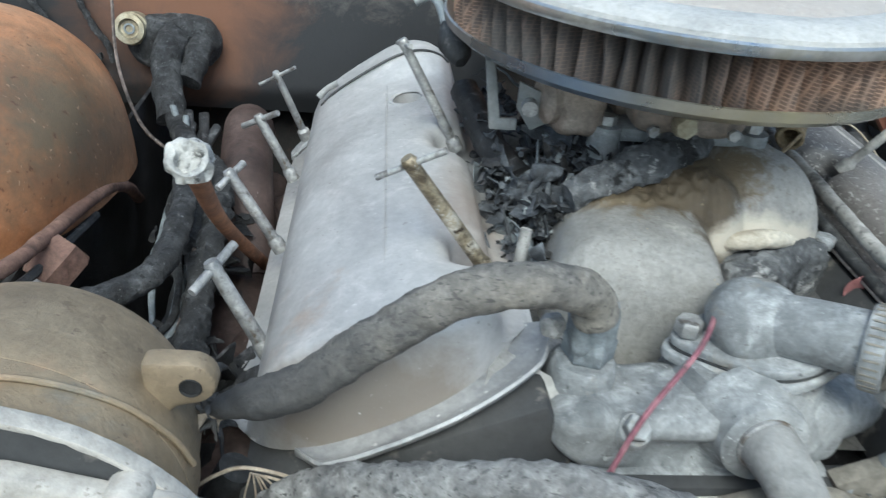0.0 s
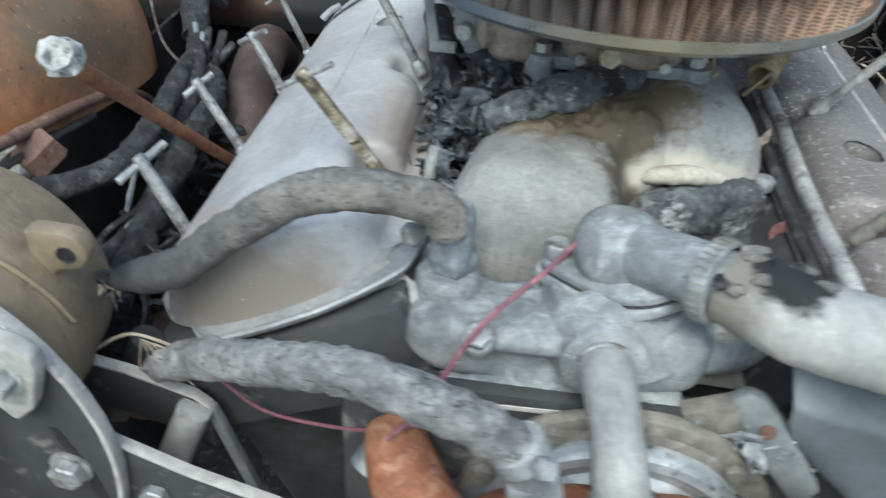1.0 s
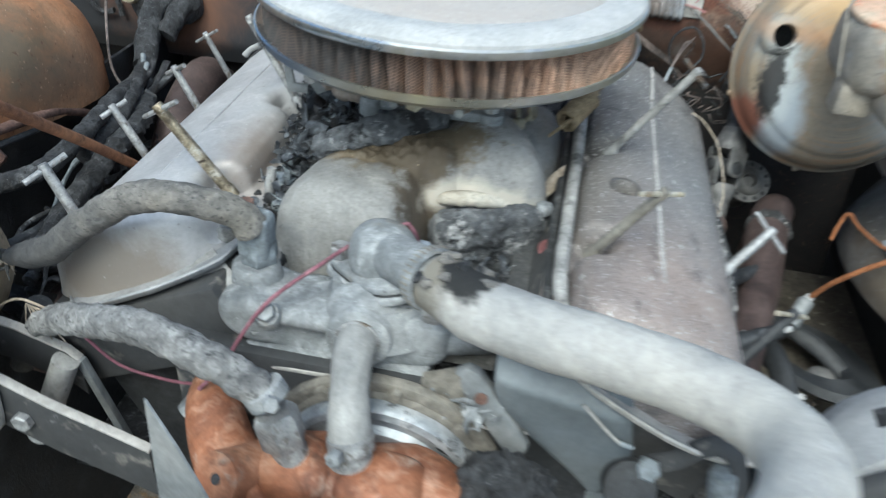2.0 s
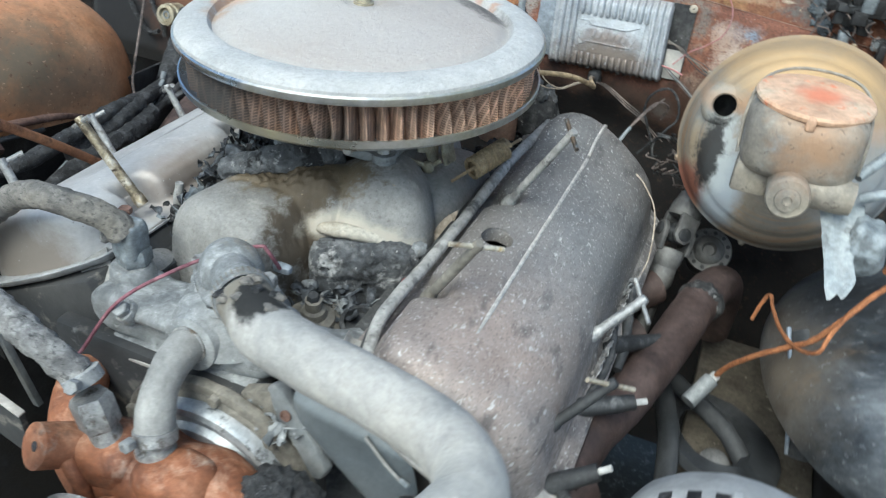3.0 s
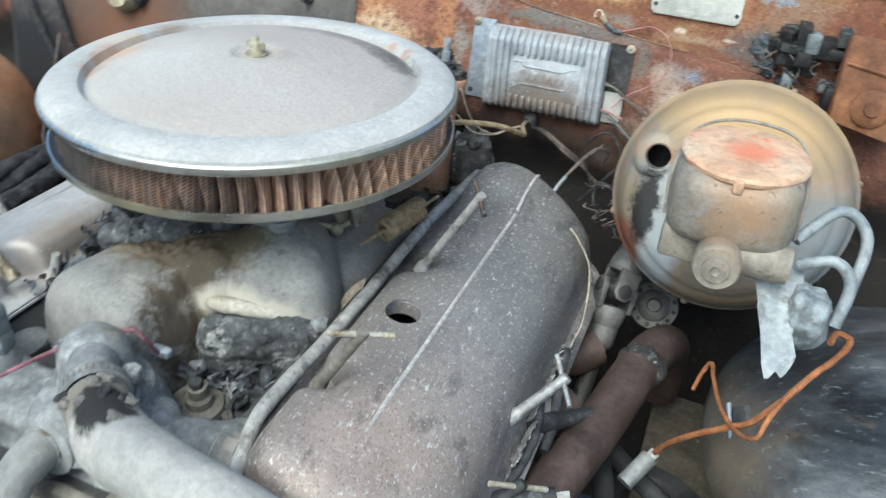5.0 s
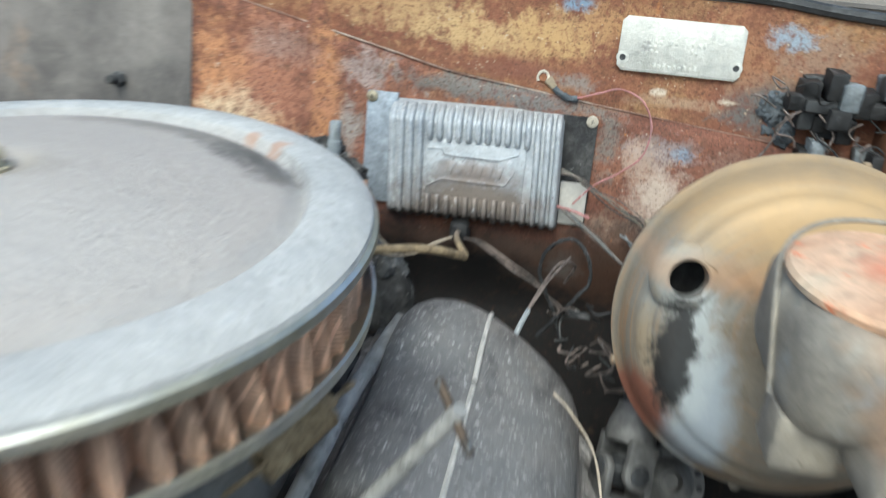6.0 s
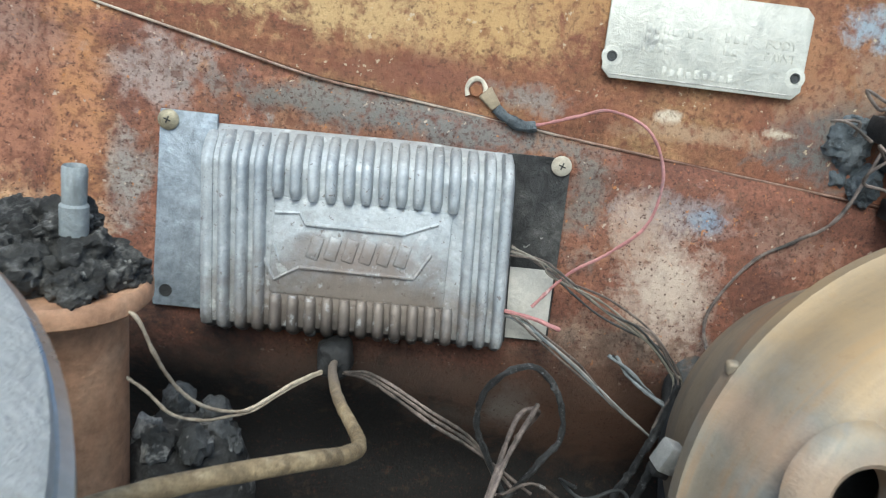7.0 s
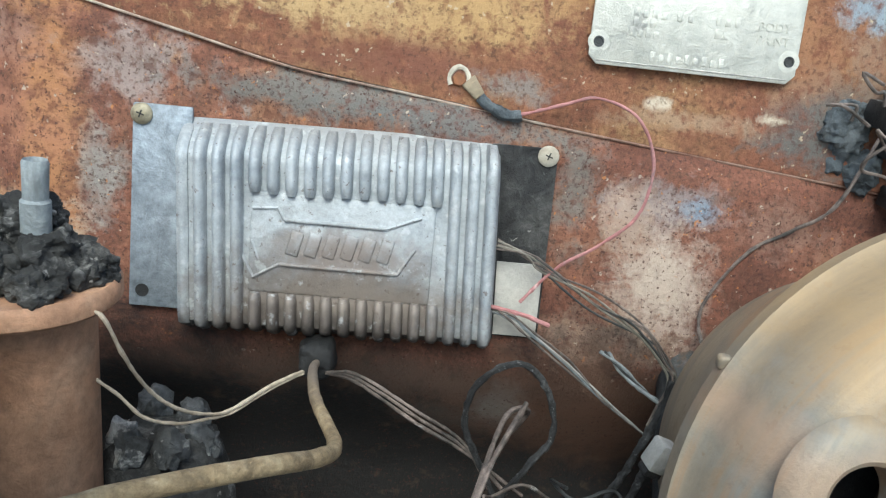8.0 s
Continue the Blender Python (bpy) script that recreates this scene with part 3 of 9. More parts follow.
M_mlid = surface("orange_scorched_lid", [(0.50, 0.30, 0.19), (0.58, 0.39, 0.27), (0.55, 0.44, 0.33)], 0.5, 0.1, 14, 160, [((0.60, 0.20, 0.10), 60, 0.60, 0.66, 3.0)], 0.3, 0.15)
tone_patch(M_mlid, (0.005, 0.01, 0.095), (0.018, 0.018, 0.02), (0.62, 0.19, 0.10), 0.5, 120, 0.85)
M_exh = surface("dull_brown_exhaust", [(0.034, 0.023, 0.021), (0.066, 0.044, 0.039), (0.100, 0.070, 0.063)], 0.5, 0.2, 12, 170, [((0.25, 0.22, 0.21), 95, 0.66, 0.72, 3.0), ((0.03, 0.028, 0.028), 12, 0.60, 0.70, 7.0)], 0.35, 0.28)
M_dark_fender = surface("dark_burnt_wheelhouse", [(0.022, 0.026, 0.03), (0.065, 0.072, 0.08), (0.14, 0.15, 0.16)], 0.34, 0.35, 9, 110, [((0.16, 0.11, 0.07), 6, 0.60, 0.72, 3.0), ((0.015, 0.016, 0.018), 9, 0.57, 0.66, 7.0)], 0.2, 0.25, stretch=(0.45, 1.6, 1.6), mid=0.35, relief=0.15)
# tan reflection low on the wheelhouse, put in as colour
tone_patch(M_dark_fender, (0.45, -0.03, 0.775), (0.05, 0.07, 0.05), (0.19, 0.155, 0.115), 0.7, 30, 0.8)
tone_patch(M_dark_fender, (0.47, 0.04, 0.83), (0.06, 0.03, 0.03), (0.015, 0.017, 0.02), 0.7, 40, 0.8)
# pale streaks paint the wheelhouse's lighter reflections
flecks(M_dark_fender, (0.30, 0.31, 0.32), 60, 0.60, 0.72, 4.0, 0.5, (0.5, 3, 3))
M_module = surface("weathered_aluminium_case", [(0.295, 0.325, 0.365), (0.375, 0.40, 0.43), (0.44, 0.46, 0.485)], 0.5, 0.3, 14, 260, [((0.25, 0.235, 0.22), 15, 0.57, 0.68, 3.0), ((0.54, 0.55, 0.56), 60, 0.60, 0.68, 2.0), ((0.08, 0.075, 0.07), 90, 0.66, 0.70, 5.0)], 0.3, 0.16, mid=0.2, relief=0.2)
tone_patch(M_module, (0.0, 0, -0.052), (0.066, 0.2, 0.034), (0.15, 0.118, 0.10), 0.35, 70, 0.9, 1.4)
tone_patch(M_module, (0.0, 0, -0.066), (0.066, 0.2, 0.018), (0.03, 0.026, 0.024), 0.4, 90, 0.9, 1.6)
tone_patch(M_module, (0.004, 0, -0.017), (0.030, 0.1, 0.010), (0.24, 0.195, 0.175), 0.6, 150, 0.8, 2.5)
tone_patch(M_module, (0.010, 0, -0.036), (0.036, 0.1, 0.008), (0.27, 0.23, 0.20), 0.6, 150, 0.7, 2.5)
tone_patch(M_module, (0.0, 0, 0.040), (0.08, 0.1, 0.008), (0.26, 0.245, 0.235), 0.6, 90, 0.7)
flecks(M_module, (0.13, 0.10, 0.085), 330, 0.64, 0.68, 2.0, 0.7)
flecks(M_module, (0.60, 0.62, 0.64), 140, 0.60, 0.68, 9.0, 0.5)
M_flange = surface("blue_grey_flange", [(0.20, 0.235, 0.28), (0.30, 0.33, 0.37)], 0.45, 0.4, 8, 200, bump=0.15)
M_tag = surface("stamped_aluminium_tag", [(0.42, 0.42, 0.39), (0.50, 0.495, 0.46), (0.55, 0.545, 0.505)], 0.42, 0.4, 25, 260, [((0.30, 0.30, 0.29), 26, 0.60, 0.70, 3.0)], 0.2, 0.1, mid=0.12)
M_tan_pipe = surface("scaly_tan_pipe", [(0.17, 0.125, 0.075), (0.31, 0.23, 0.135), (0.43, 0.345, 0.22)], 0.6, 0.1, 70, 300, bump=0.7, dust=0.2, dust_colour=(0.40, 0.34, 0.25))
tone_patch(M_tan_pipe, (0.012, 0.09, 0.02), (0.03, 0.05, 0.05), (0.20, 0.165, 0.145), 0.5, 90, 0.8)
M_red = surface("faded_red_wire", [(0.31, 0.125, 0.125), (0.41, 0.20, 0.20)], 0.6, 0.0, 60, 300, [((0.20, 0.13, 0.13), 30, 0.56, 0.66, 4.0), ((0.55, 0.42, 0.41), 45, 0.60, 0.68, 7.0)], 0.1, 0.15)
M_red_dark = surface("sooty_red_wire", [(0.12, 0.045, 0.06), (0.20, 0.075, 0.10), (0.28, 0.14, 0.16)], 0.6, 0.0, 60, 300, [((0.07, 0.05, 0.05), 30, 0.58, 0.68, 4.0)], 0.1, 0.15)
M_copper = surface("burnt_copper_strand", [(0.05, 0.045, 0.042), (0.13, 0.105, 0.095), (0.26, 0.21, 0.19)], 0.5, 0.3, 80, 300, [((0.36, 0.35, 0.35), 55, 0.62, 0.68, 2.0)], 0.1, 0.2)
M_white = surface("burnt_white_ceramic", [(0.42, 0.415, 0.40), (0.58, 0.575, 0.56)], 0.85, 0.0, 60, 200, [(SOOT, 45, 0.60, 0.68, 2.0)], 0.8, 0.2, relief=0.6)
M_wire_o = surface("orange_rusted_wire", [(0.24, 0.09, 0.035), (0.38, 0.155, 0.065)], 0.7, 0.1, 50, 300, bump=0.4)
M_melt = surface("melted_grey_white_alloy", [(0.18, 0.21, 0.235), (0.275, 0.305, 0.325), (0.38, 0.40, 0.41)], 0.5, 0.25, 20, 150, [((0.10, 0.10, 0.10), 20, 0.60, 0.70, 1.0)], 0.5, 0.2)
flecks(M_melt, (0.13, 0.14, 0.15), 70, 0.56, 0.66, 2.0, 0.65, (1, 1, 0.5))
M_ground = surface("gravel_and_leaf_litter", [(0.09, 0.075, 0.06), (0.20, 0.17, 0.14), (0.33, 0.29, 0.24)], 0.9, 0.0, 25, 90, [((0.30, 0.20, 0.11), 18, 0.58, 0.66, 3.0)], 0.9, 0.5)
M_bluegrey = surface("blue_grey_ash_hose", [(0.13, 0.15, 0.165), (0.22, 0.24, 0.255)], 0.6, 0.1, 30, 200, [((0.38, 0.39, 0.39), 30, 0.60, 0.70, 2.0)], 0.4)
M_hose_rad = surface("ash_white_radiator_hose", [(0.25, 0.25, 0.248), (0.36, 0.35, 0.335), (0.43, 0.415, 0.385)], 0.8, 0.0, 10, 240, [((0.18, 0.18, 0.18), 8, 0.62, 0.76, 7.0), ((0.47, 0.47, 0.46), 45, 0.62, 0.70, 2.0)], 0.4, 0.14, mid=0.14, relief=0.25)
tone_patch(M_hose_rad, (-0.122, 0.032, 0.03), (0.030, 0.03, 0.04), (0.17, 0.155, 0.13), 0.3, 45)
tone_patch(M_hose_rad, (-0.105, 0.018, 0.048), (0.020, 0.02, 0.016), (0.014, 0.014, 0.014), 0.15, 60)
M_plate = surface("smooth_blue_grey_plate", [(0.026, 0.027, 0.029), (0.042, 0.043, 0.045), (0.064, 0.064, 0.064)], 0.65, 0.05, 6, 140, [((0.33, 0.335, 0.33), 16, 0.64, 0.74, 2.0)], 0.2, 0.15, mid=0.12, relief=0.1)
flecks(M_plate, (0.30, 0.275, 0.24), 40, 0.58, 0.70, 2.0, 0.5)
flecks(M_plate, (0.04, 0.04, 0.042), 120, 0.62, 0.68, 6.0, 0.6)
M_bracket = surface("blue_grey_bracket_paint", [(0.115, 0.132, 0.146), (0.160, 0.178, 0.190), (0.205, 0.222, 0.230)], 0.45, 0.3, 5, 140, [((0.36, 0.365, 0.36), 12, 0.64, 0.74, 2.0), ((0.07, 0.075, 0.08), 10, 0.62, 0.72, 6.0)], 0.15, 0.12, mid=0.12, relief=0.08)
M_cover_dish = surface("scorched_bright_dish", [(0.20, 0.215, 0.235), (0.36, 0.385, 0.41), (0.50, 0.51, 0.52)], 0.34, 0.55, 14, 160, [((0.05, 0.05, 0.052), 20, 0.57, 0.64, 3.0), ((0.30, 0.25, 0.19), 15, 0.62, 0.72, 6.0)], 0.2, 0.2, mid=0.25)
M_rim = surface("cream_scoured_rim", [(0.34, 0.30, 0.24), (0.48, 0.44, 0.37), (0.56, 0.53, 0.46)], 0.7, 0.0, 30, 200, [((0.10, 0.08, 0.06), 40, 0.62, 0.68, 2.0)], 0.3, 0.2, mid=0.2)
M_tanflange = surface("dusty_grey_tan_casting", [(0.115, 0.105, 0.090), (0.19, 0.175, 0.150), (0.27, 0.25, 0.215)], 0.65, 0.1, 16, 180, [((0.06, 0.055, 0.05), 22, 0.60, 0.68, 3.0), ((0.34, 0.345, 0.345), 14, 0.62, 0.72, 7.0)], 0.4, 0.25, mid=0.3)
M_hose_grey = surface("grey_ash_bypass_hose", [(0.19, 0.19, 0.187), (0.27, 0.268, 0.262), (0.34, 0.335, 0.325)], 0.8, 0.0, 18, 220, [((0.08, 0.08, 0.08), 22, 0.63, 0.70, 3.0), ((0.42, 0.41, 0.39), 40, 0.62, 0.70, 7.0)], 0.4, 0.18, mid=0.15)
M_coil = surface("tan_rusted_can", [(0.26, 0.135, 0.08), (0.40, 0.225, 0.14), (0.48, 0.31, 0.21)], 0.6, 0.0, 16, 200, [((0.10, 0.055, 0.035), 22, 0.60, 0.70, 3.0)], 0.35, 0.25, mid=0.2)
M_nut = surface("brown_rusted_fitting", [(0.11, 0.06, 0.048), (0.19, 0.115, 0.09)], 0.7, 0.1, 30, 200, bump=0.3)
M_leaf = surface("dry_pale_leaf", [(0.30, 0.24, 0.18), (0.46, 0.40, 0.33)], 0.8, 0.0, 60, 200, bump=0.2)


def pleat_material():
    """Scorched filter paper behind a two-millimetre wire mesh, laid out round the element's axis."""
    m = surface("scorched_filter_paper", [(0.20, 0.155, 0.13), (0.38, 0.26, 0.20), (0.60, 0.38, 0.27), (0.50, 0.35, 0.27)], 0.85, 0.0, 11, 200, bump=0.2, grain=0.2, spread=0.14)
    nt = m.node_tree
    b = nt.nodes["Principled BSDF"]
    was = b.inputs["Base Color"].links[0].from_socket
    tc = nt.nodes.new("ShaderNodeTexCoord")
    sp = nt.nodes.new("ShaderNodeSeparateXYZ")
    nt.links.new(tc.outputs["Object"], sp.inputs[0])

    def op(kind, a, b2=None):
        n = nt.nodes.new("ShaderNodeMath")
        n.operation = kind
        for k, value in enumerate((a, b2)):
            if value is None:
                continue
            if isinstance(value, float):
                n.inputs[k].default_value = value
            else:
                nt.links.new(value, n.inputs[k])
        return n.outputs[0]
    ang = op("ARCTAN2", sp.outputs[1], sp.outputs[0])
    wu = op("SINE", op("MULTIPLY", ang, 410.0))
    wv = op("SINE", op("MULTIPLY", sp.outputs[2], 2500.0))
    wire = sharpen(nt, op("MAXIMUM", wu, wv), 0.35, 0.85)
    lit = nt.nodes.new("ShaderNodeMix")
    lit.data_type, lit.blend_type = "RGBA", "MULTIPLY"
    lit.inputs[0].default_value = 1.0
    lit.inputs[7].default_value = (1.30, 1.28, 1.26, 1)
    nt.links.new(was, lit.inputs[6])
    low = nt.nodes.new("ShaderNodeMix")
    low.data_type, low.blend_type = "RGBA", "MULTIPLY"
    low.inputs[0].default_value = 1.0
    low.inputs[7].default_value = (0.55, 0.53, 0.52, 1)
    nt.links.new(was, low.inputs[6])
    nt.links.new(blend(nt, wire, low.outputs[2], lit.outputs[2]), b.inputs["Base Color"])
    tone_patch(m, (-0.13, -0.14, 0.03), (0.19, 0.15, 0.3), (0.060, 0.060, 0.063), 0.7, 24, 0.88)
    return m


M_pleat = pleat_material()


# ---- building helpers ----
ORIGIN = {}


def thing(name, at, label, category, group="", kind=""):
    ob = new(name)
    ob.location, ob.empty_display_size = at, 0.02
    ORIGIN[ob.name] = Vector(at)
    return tagged(ob, label, category, group, kind)


def part(name, bm, material, parent=None, label="", smooth=True, angle=40):
    """Links a bmesh, built in world metres, as one mesh object under a thing or a part."""
    me = bpy.data.meshes.new(name)
    bmesh.ops.recalc_face_normals(bm, faces=bm.faces)
    if parent is not None:
        bmesh.ops.translate(bm, verts=bm.verts, vec=-ORIGIN[parent.name])
    if smooth:
        lim = radians(angle)
        for f in bm.faces:
            f.smooth = True
        for e in bm.edges:
            if len(e.link_faces) == 2 and e.calc_face_angle(0) > lim:
                e.smooth = False
    bm.to_mesh(me)
    bm.free()
    me.materials.append(material)
    ob = new(name, me)
    if parent is not None:
        ob.parent = parent
        ORIGIN[ob.name] = ORIGIN[parent.name]
    else:
        ORIGIN[ob.name] = Vector((0, 0, 0))
    return tagged(ob, label)


def single(name, bm, material, at, label, category, group="", kind="", angle=40):
    """A thing that is one mesh, with its origin at its base."""
    bmesh.ops.translate(bm, verts=bm.verts, vec=-Vector(at))
    ob = part(name, bm, material, None, angle=angle)
    ob.location = at
    ORIGIN[ob.name] = Vector(at)
    return tagged(ob, label, category, group, kind)


def frame_of(d):
    d = Vector(d).normalized()
    a = d.orthogonal().normalized()
    return a, d.cross(a), d


def spline(pts, n=8):
    c = [Vector(p) for p in pts]
    c = [2 * c[0] - c[1], *c, 2 * c[-1] - c[-2]]
    out = []
    for i in range(1, len(c) - 2):
        p, q, r, s = c[i - 1:i + 3]
        for k in range(n):
            u = k / n
            out.append(0.5 * (2 * q + (r - p) * u + (2 * p - 5 * q + 4 * r - s) * u * u + (3 * q - p - 3 * r + s) * u ** 3))
    out.append(c[-2])
    return out


def rough_up(bm, amount, scale, seed=0.0):
    bm.normal_update()
    for v in bm.verts:
        p = v.co * scale + Vector((seed, seed * 1.3, -seed))
        v.co += v.normal * amount * (noise.noise(p) + 0.5 * noise.noise(p * 2.3))
    return bm


def rings(bm, rows, closed=True, caps=True):
    """Skins a list of rings of points."""
    vs = [[bm.verts.new(p) for p in row] for row in rows]
    k = len(vs[0])
    for a, b in zip(vs, vs[1:]):
        for i in range(k if closed else k - 1):
            j = (i + 1) % k
            bm.faces.new((a[i], a[j], b[j], b[i]))
    if caps and closed:
        bm.faces.new(list(reversed(vs[0])))
        bm.faces.new(vs[-1])
    return bm


def tube(pts, r, seg=12, n=6, bm=None, flat=1.0, smooth=True):
    bm = bm or bmesh.new()
    path = spline(pts, n) if smooth and len(pts) > 2 else [Vector(p) for p in pts]
    rad = r if callable(r) else (lambda u: r)
    t0 = (path[1] - path[0]).normalized()
    a = t0.orthogonal().normalized()
    rows = []
    for i, p in enumerate(path):
        t = (path[min(i + 1, len(path) - 1)] - path[max(i - 1, 0)]).normalized()
        a = (a - t * a.dot(t)).normalized()
        b = t.cross(a)
        rr = rad(i / (len(path) - 1))
        rows.append([p + rr * (math.cos(2 * math.pi * k / seg) * a + flat * math.sin(2 * math.pi * k / seg) * b) for k in range(seg)])
    return rings(bm, rows)


def cyl(p, q, r, seg=16, r2=None, bm=None):
    return tube([p, q], (lambda u: r + ((r if r2 is None else r2) - r) * u), seg, bm=bm, smooth=False)


def lathe(at, axis, profile, seg=32, bm=None, turn=0.0, caps=True):
    """profile: (radius, height along the axis), from one end to the other."""
    bm = bm or bmesh.new()
    a, b, d = frame_of(axis)
    at = Vector(at)
    rows = []
    for r, h in profile:
        rows.append([at + d * h + max(r, 1e-5) * (math.cos(turn + 2 * math.pi * k / seg) * a + math.sin(turn + 2 * math.pi * k / seg) * b) for k in range(seg)])
    return rings(bm, rows, caps=caps)


def hexnut(at, axis, r, h, bm=None, turn=0.0):
    return lathe(at, axis, [(r * 0.9, 0), (r, h * 0.1), (r, h * 0.85), (r * 0.86, h)], 6, bm, turn)


def box(lo, hi, bevel=0.0, bm=None, seg=2):
    bm = bm or bmesh.new()
    lo, hi = Vector(lo), Vector(hi)
    made = bmesh.ops.create_cube(bm, size=1.0, matrix=Matrix.Translation((lo + hi) / 2) @ Matrix.Diagonal((*(hi - lo), 1)))
    if bevel:
        es = list({e for v in made["verts"] for e in v.link_edges})
        bmesh.ops.bevel(bm, geom=es, offset=bevel, segments=seg, profile=0.5, affect="EDGES")
    return bm


def turned(bm, m):
    bmesh.ops.transform(bm, matrix=m, verts=bm.verts)
    return bm


def slab(outline, axis, thick, bevel=0.0):
    """A flat polygon, thickened along axis (a vector of any length) by thick."""
    bm = bmesh.new()
    d = Vector(axis).normalized() * thick
    low = [bm.verts.new(Vector(p)) for p in outline]
    f = bm.faces.new(low)
    ext = bmesh.ops.extrude_face_region(bm, geom=[f])
    bmesh.ops.translate(bm, verts=[g for g in ext["geom"] if isinstance(g, bmesh.types.BMVert)], vec=d)
    if bevel:
        bmesh.ops.bevel(bm, geom=bm.edges[:], offset=bevel, segments=2, profile=0.5, affect="EDGES")
    return bm


def blob(at, radii, amount=0.3, scale=40, seed=0.0, sub=3, bm=None):
    b2 = bmesh.new()
    bmesh.ops.create_icosphere(b2, subdivisions=sub, radius=1.0)
    for v in b2.verts:
        p = Vector((v.co.x * radii[0], v.co.y * radii[1], v.co.z * radii[2]))
        v.co = p * (1 + amount * noise.noise(p * scale + Vector((seed, seed, seed))) + amount * 0.5 * noise.noise(p * scale * 2.7 + Vector((seed, 0, 0)))) + Vector(at)
    if bm is None:
        return b2
    me = bpy.data.meshes.new("tmp")
    b2.to_mesh(me)
    b2.free()
    bm.from_mesh(me)
    bpy.data.meshes.remove(me)
    return bm


def sheet(fn, nu, nv, thick=0.0, bm=None):
    """A grid surface fn(u, v) for u, v in 0..1, thickened downwards along its normals."""
    bm = bm or bmesh.new()
    g = [[bm.verts.new(fn(i / nu, j / nv)) for j in range(nv + 1)] for i in range(nu + 1)]
    for i in range(nu):
        for j in range(nv):
            bm.faces.new((g[i][j], g[i + 1][j], g[i + 1][j + 1], g[i][j + 1]))
    if thick:
        bmesh.ops.recalc_face_normals(bm, faces=bm.faces)
        bmesh.ops.solidify(bm, geom=bm.faces[:], thickness=thick)
    return bm


M_rail = flecks(surface("dusty_tan_rail", [(0.07, 0.06, 0.047), (0.12, 0.104, 0.082), (0.17, 0.147, 0.117)], 0.7, 0.05, 12, 160, bump=0.3), (0.40, 0.36, 0.30), 90, 0.66, 0.71, 3.0, 0.8)
M_seam = surface("scratched_seam", [(0.17, 0.085, 0.06), (0.27, 0.17, 0.13), (0.42, 0.34, 0.28), (0.50, 0.43, 0.37)], 0.7, 0.05, 16, 200, bump=0.4)

# ---- setting: ground, firewall, wheelhouses ----
def ground_at(u, v):
    x, y = (u - 0.5) * 9, (v - 0.5) * 9
    return Vector((x, y, 0.12 + 0.01 * noise.noise(Vector((x * 6, y * 6, 0)))))


g_bm = sheet(ground_at, 90, 90)
rim = [(-4.5, -4.5), (4.5, -4.5), (4.5, 4.5), (-4.5, 4.5)]
far = [(-900, -900), (900, -900), (900, 900), (-900, 900)]
for i in range(4):
    j = (i + 1) % 4
    g_bm.faces.new([g_bm.verts.new((*p, 0.115)) for p in (rim[i], far[i], far[j], rim[j])])
tagged(part("ground", g_bm, M_ground), "gravel ground with dry leaf litter", "ground", kind="structure")

# The firewall leans back a little: W_O is a point on it, W_UP runs up it, W_N stands out of it.
W_O, W_UP, W_N = Vector((0, 0.352, 0.95)), Vector((0, 0.1961, 0.9806)), Vector((0, -0.9806, 0.1961))


def on_wall(x, w, out=0.0):
    return W_O + Vector((x, 0, 0)) + W_UP * w + W_N * out


WALL = Matrix.Translation(W_O) @ Matrix.Rotation(radians(-11.31), 4, "X")


def seam_w(x):
    return 0.0965 - 0.225 * x + 0.10 * max(0.0, x - 0.15) + 0.02 * max(0.0, x - 0.3)


def firewall_at(u, v):
    """Pressed sheet: lower panel with a hollow behind the engine, slanted seam, pressed ribs."""
    x, w = -0.80 + 1.6 * u, -0.62 + 0.755 * v
    out = 0.0
    if w < -0.06:
        k = min(1.0, (-0.06 - w) / 0.10)
        out -= 0.045 * k * k * (3 - 2 * k)
    s = seam_w(x)
    out += 0.003 * math.exp(-((w - s + 0.012) / 0.006) ** 2)
    if x > 0.27 and w < s:
        out += 0.004 * math.sin((x - 0.27) * 20) * min(1.0, (s - w) * 40)
    out += 0.006 * math.exp(-((x - 0.030) / 0.010) ** 2) * (1 if w > 0.0 else max(0.0, 1 + w * 20))
    out += 0.0025 * noise.noise(Vector((x * 9, 0, w * 9))) + 0.0008 * noise.noise(Vector((x * 40, 2, w * 40)))
    return on_wall(x, w, out)


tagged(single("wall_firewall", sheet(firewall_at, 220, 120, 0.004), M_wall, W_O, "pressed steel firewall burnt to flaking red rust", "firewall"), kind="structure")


def cowl_at(u, v):
    x = -0.088 + 0.888 * u
    s = seam_w(x)
    w = s + (0.135 - s) * v
    return on_wall(x, w, 0.0035 + 0.006 * v + 0.0012 * noise.noise(Vector((x * 14, 3, w * 14))))


tagged(single("wall_cowl", sheet(cowl_at, 140, 16, 0.002), M_wall_up, W_O, "tan and orange rusted cowl panel above the firewall seam", "cowl panel"), kind="structure")
tagged(part("trim_seam", tube([on_wall(x, seam_w(x) - 0.001, 0.005) for x in (-0.08, 0.02, 0.1, 0.15, 0.2, 0.28, 0.36, 0.45, 0.6, 0.8)], 0.0007, 6, 4), M_seam), "raised welded seam across the firewall", "seam", kind="structure")
tagged(part("trim_cowl_lip", tube([on_wall(-0.80, 0.146, 0.012), on_wall(0, 0.146, 0.012), on_wall(0.35, 0.1415, 0.012), on_wall(0.48, 0.131, 0.012), on_wall(0.80, 0.115, 0.012)], 0.005, 8), M_dgrey), "dark rolled steel lip along the cowl", "cowl lip", kind="structure")
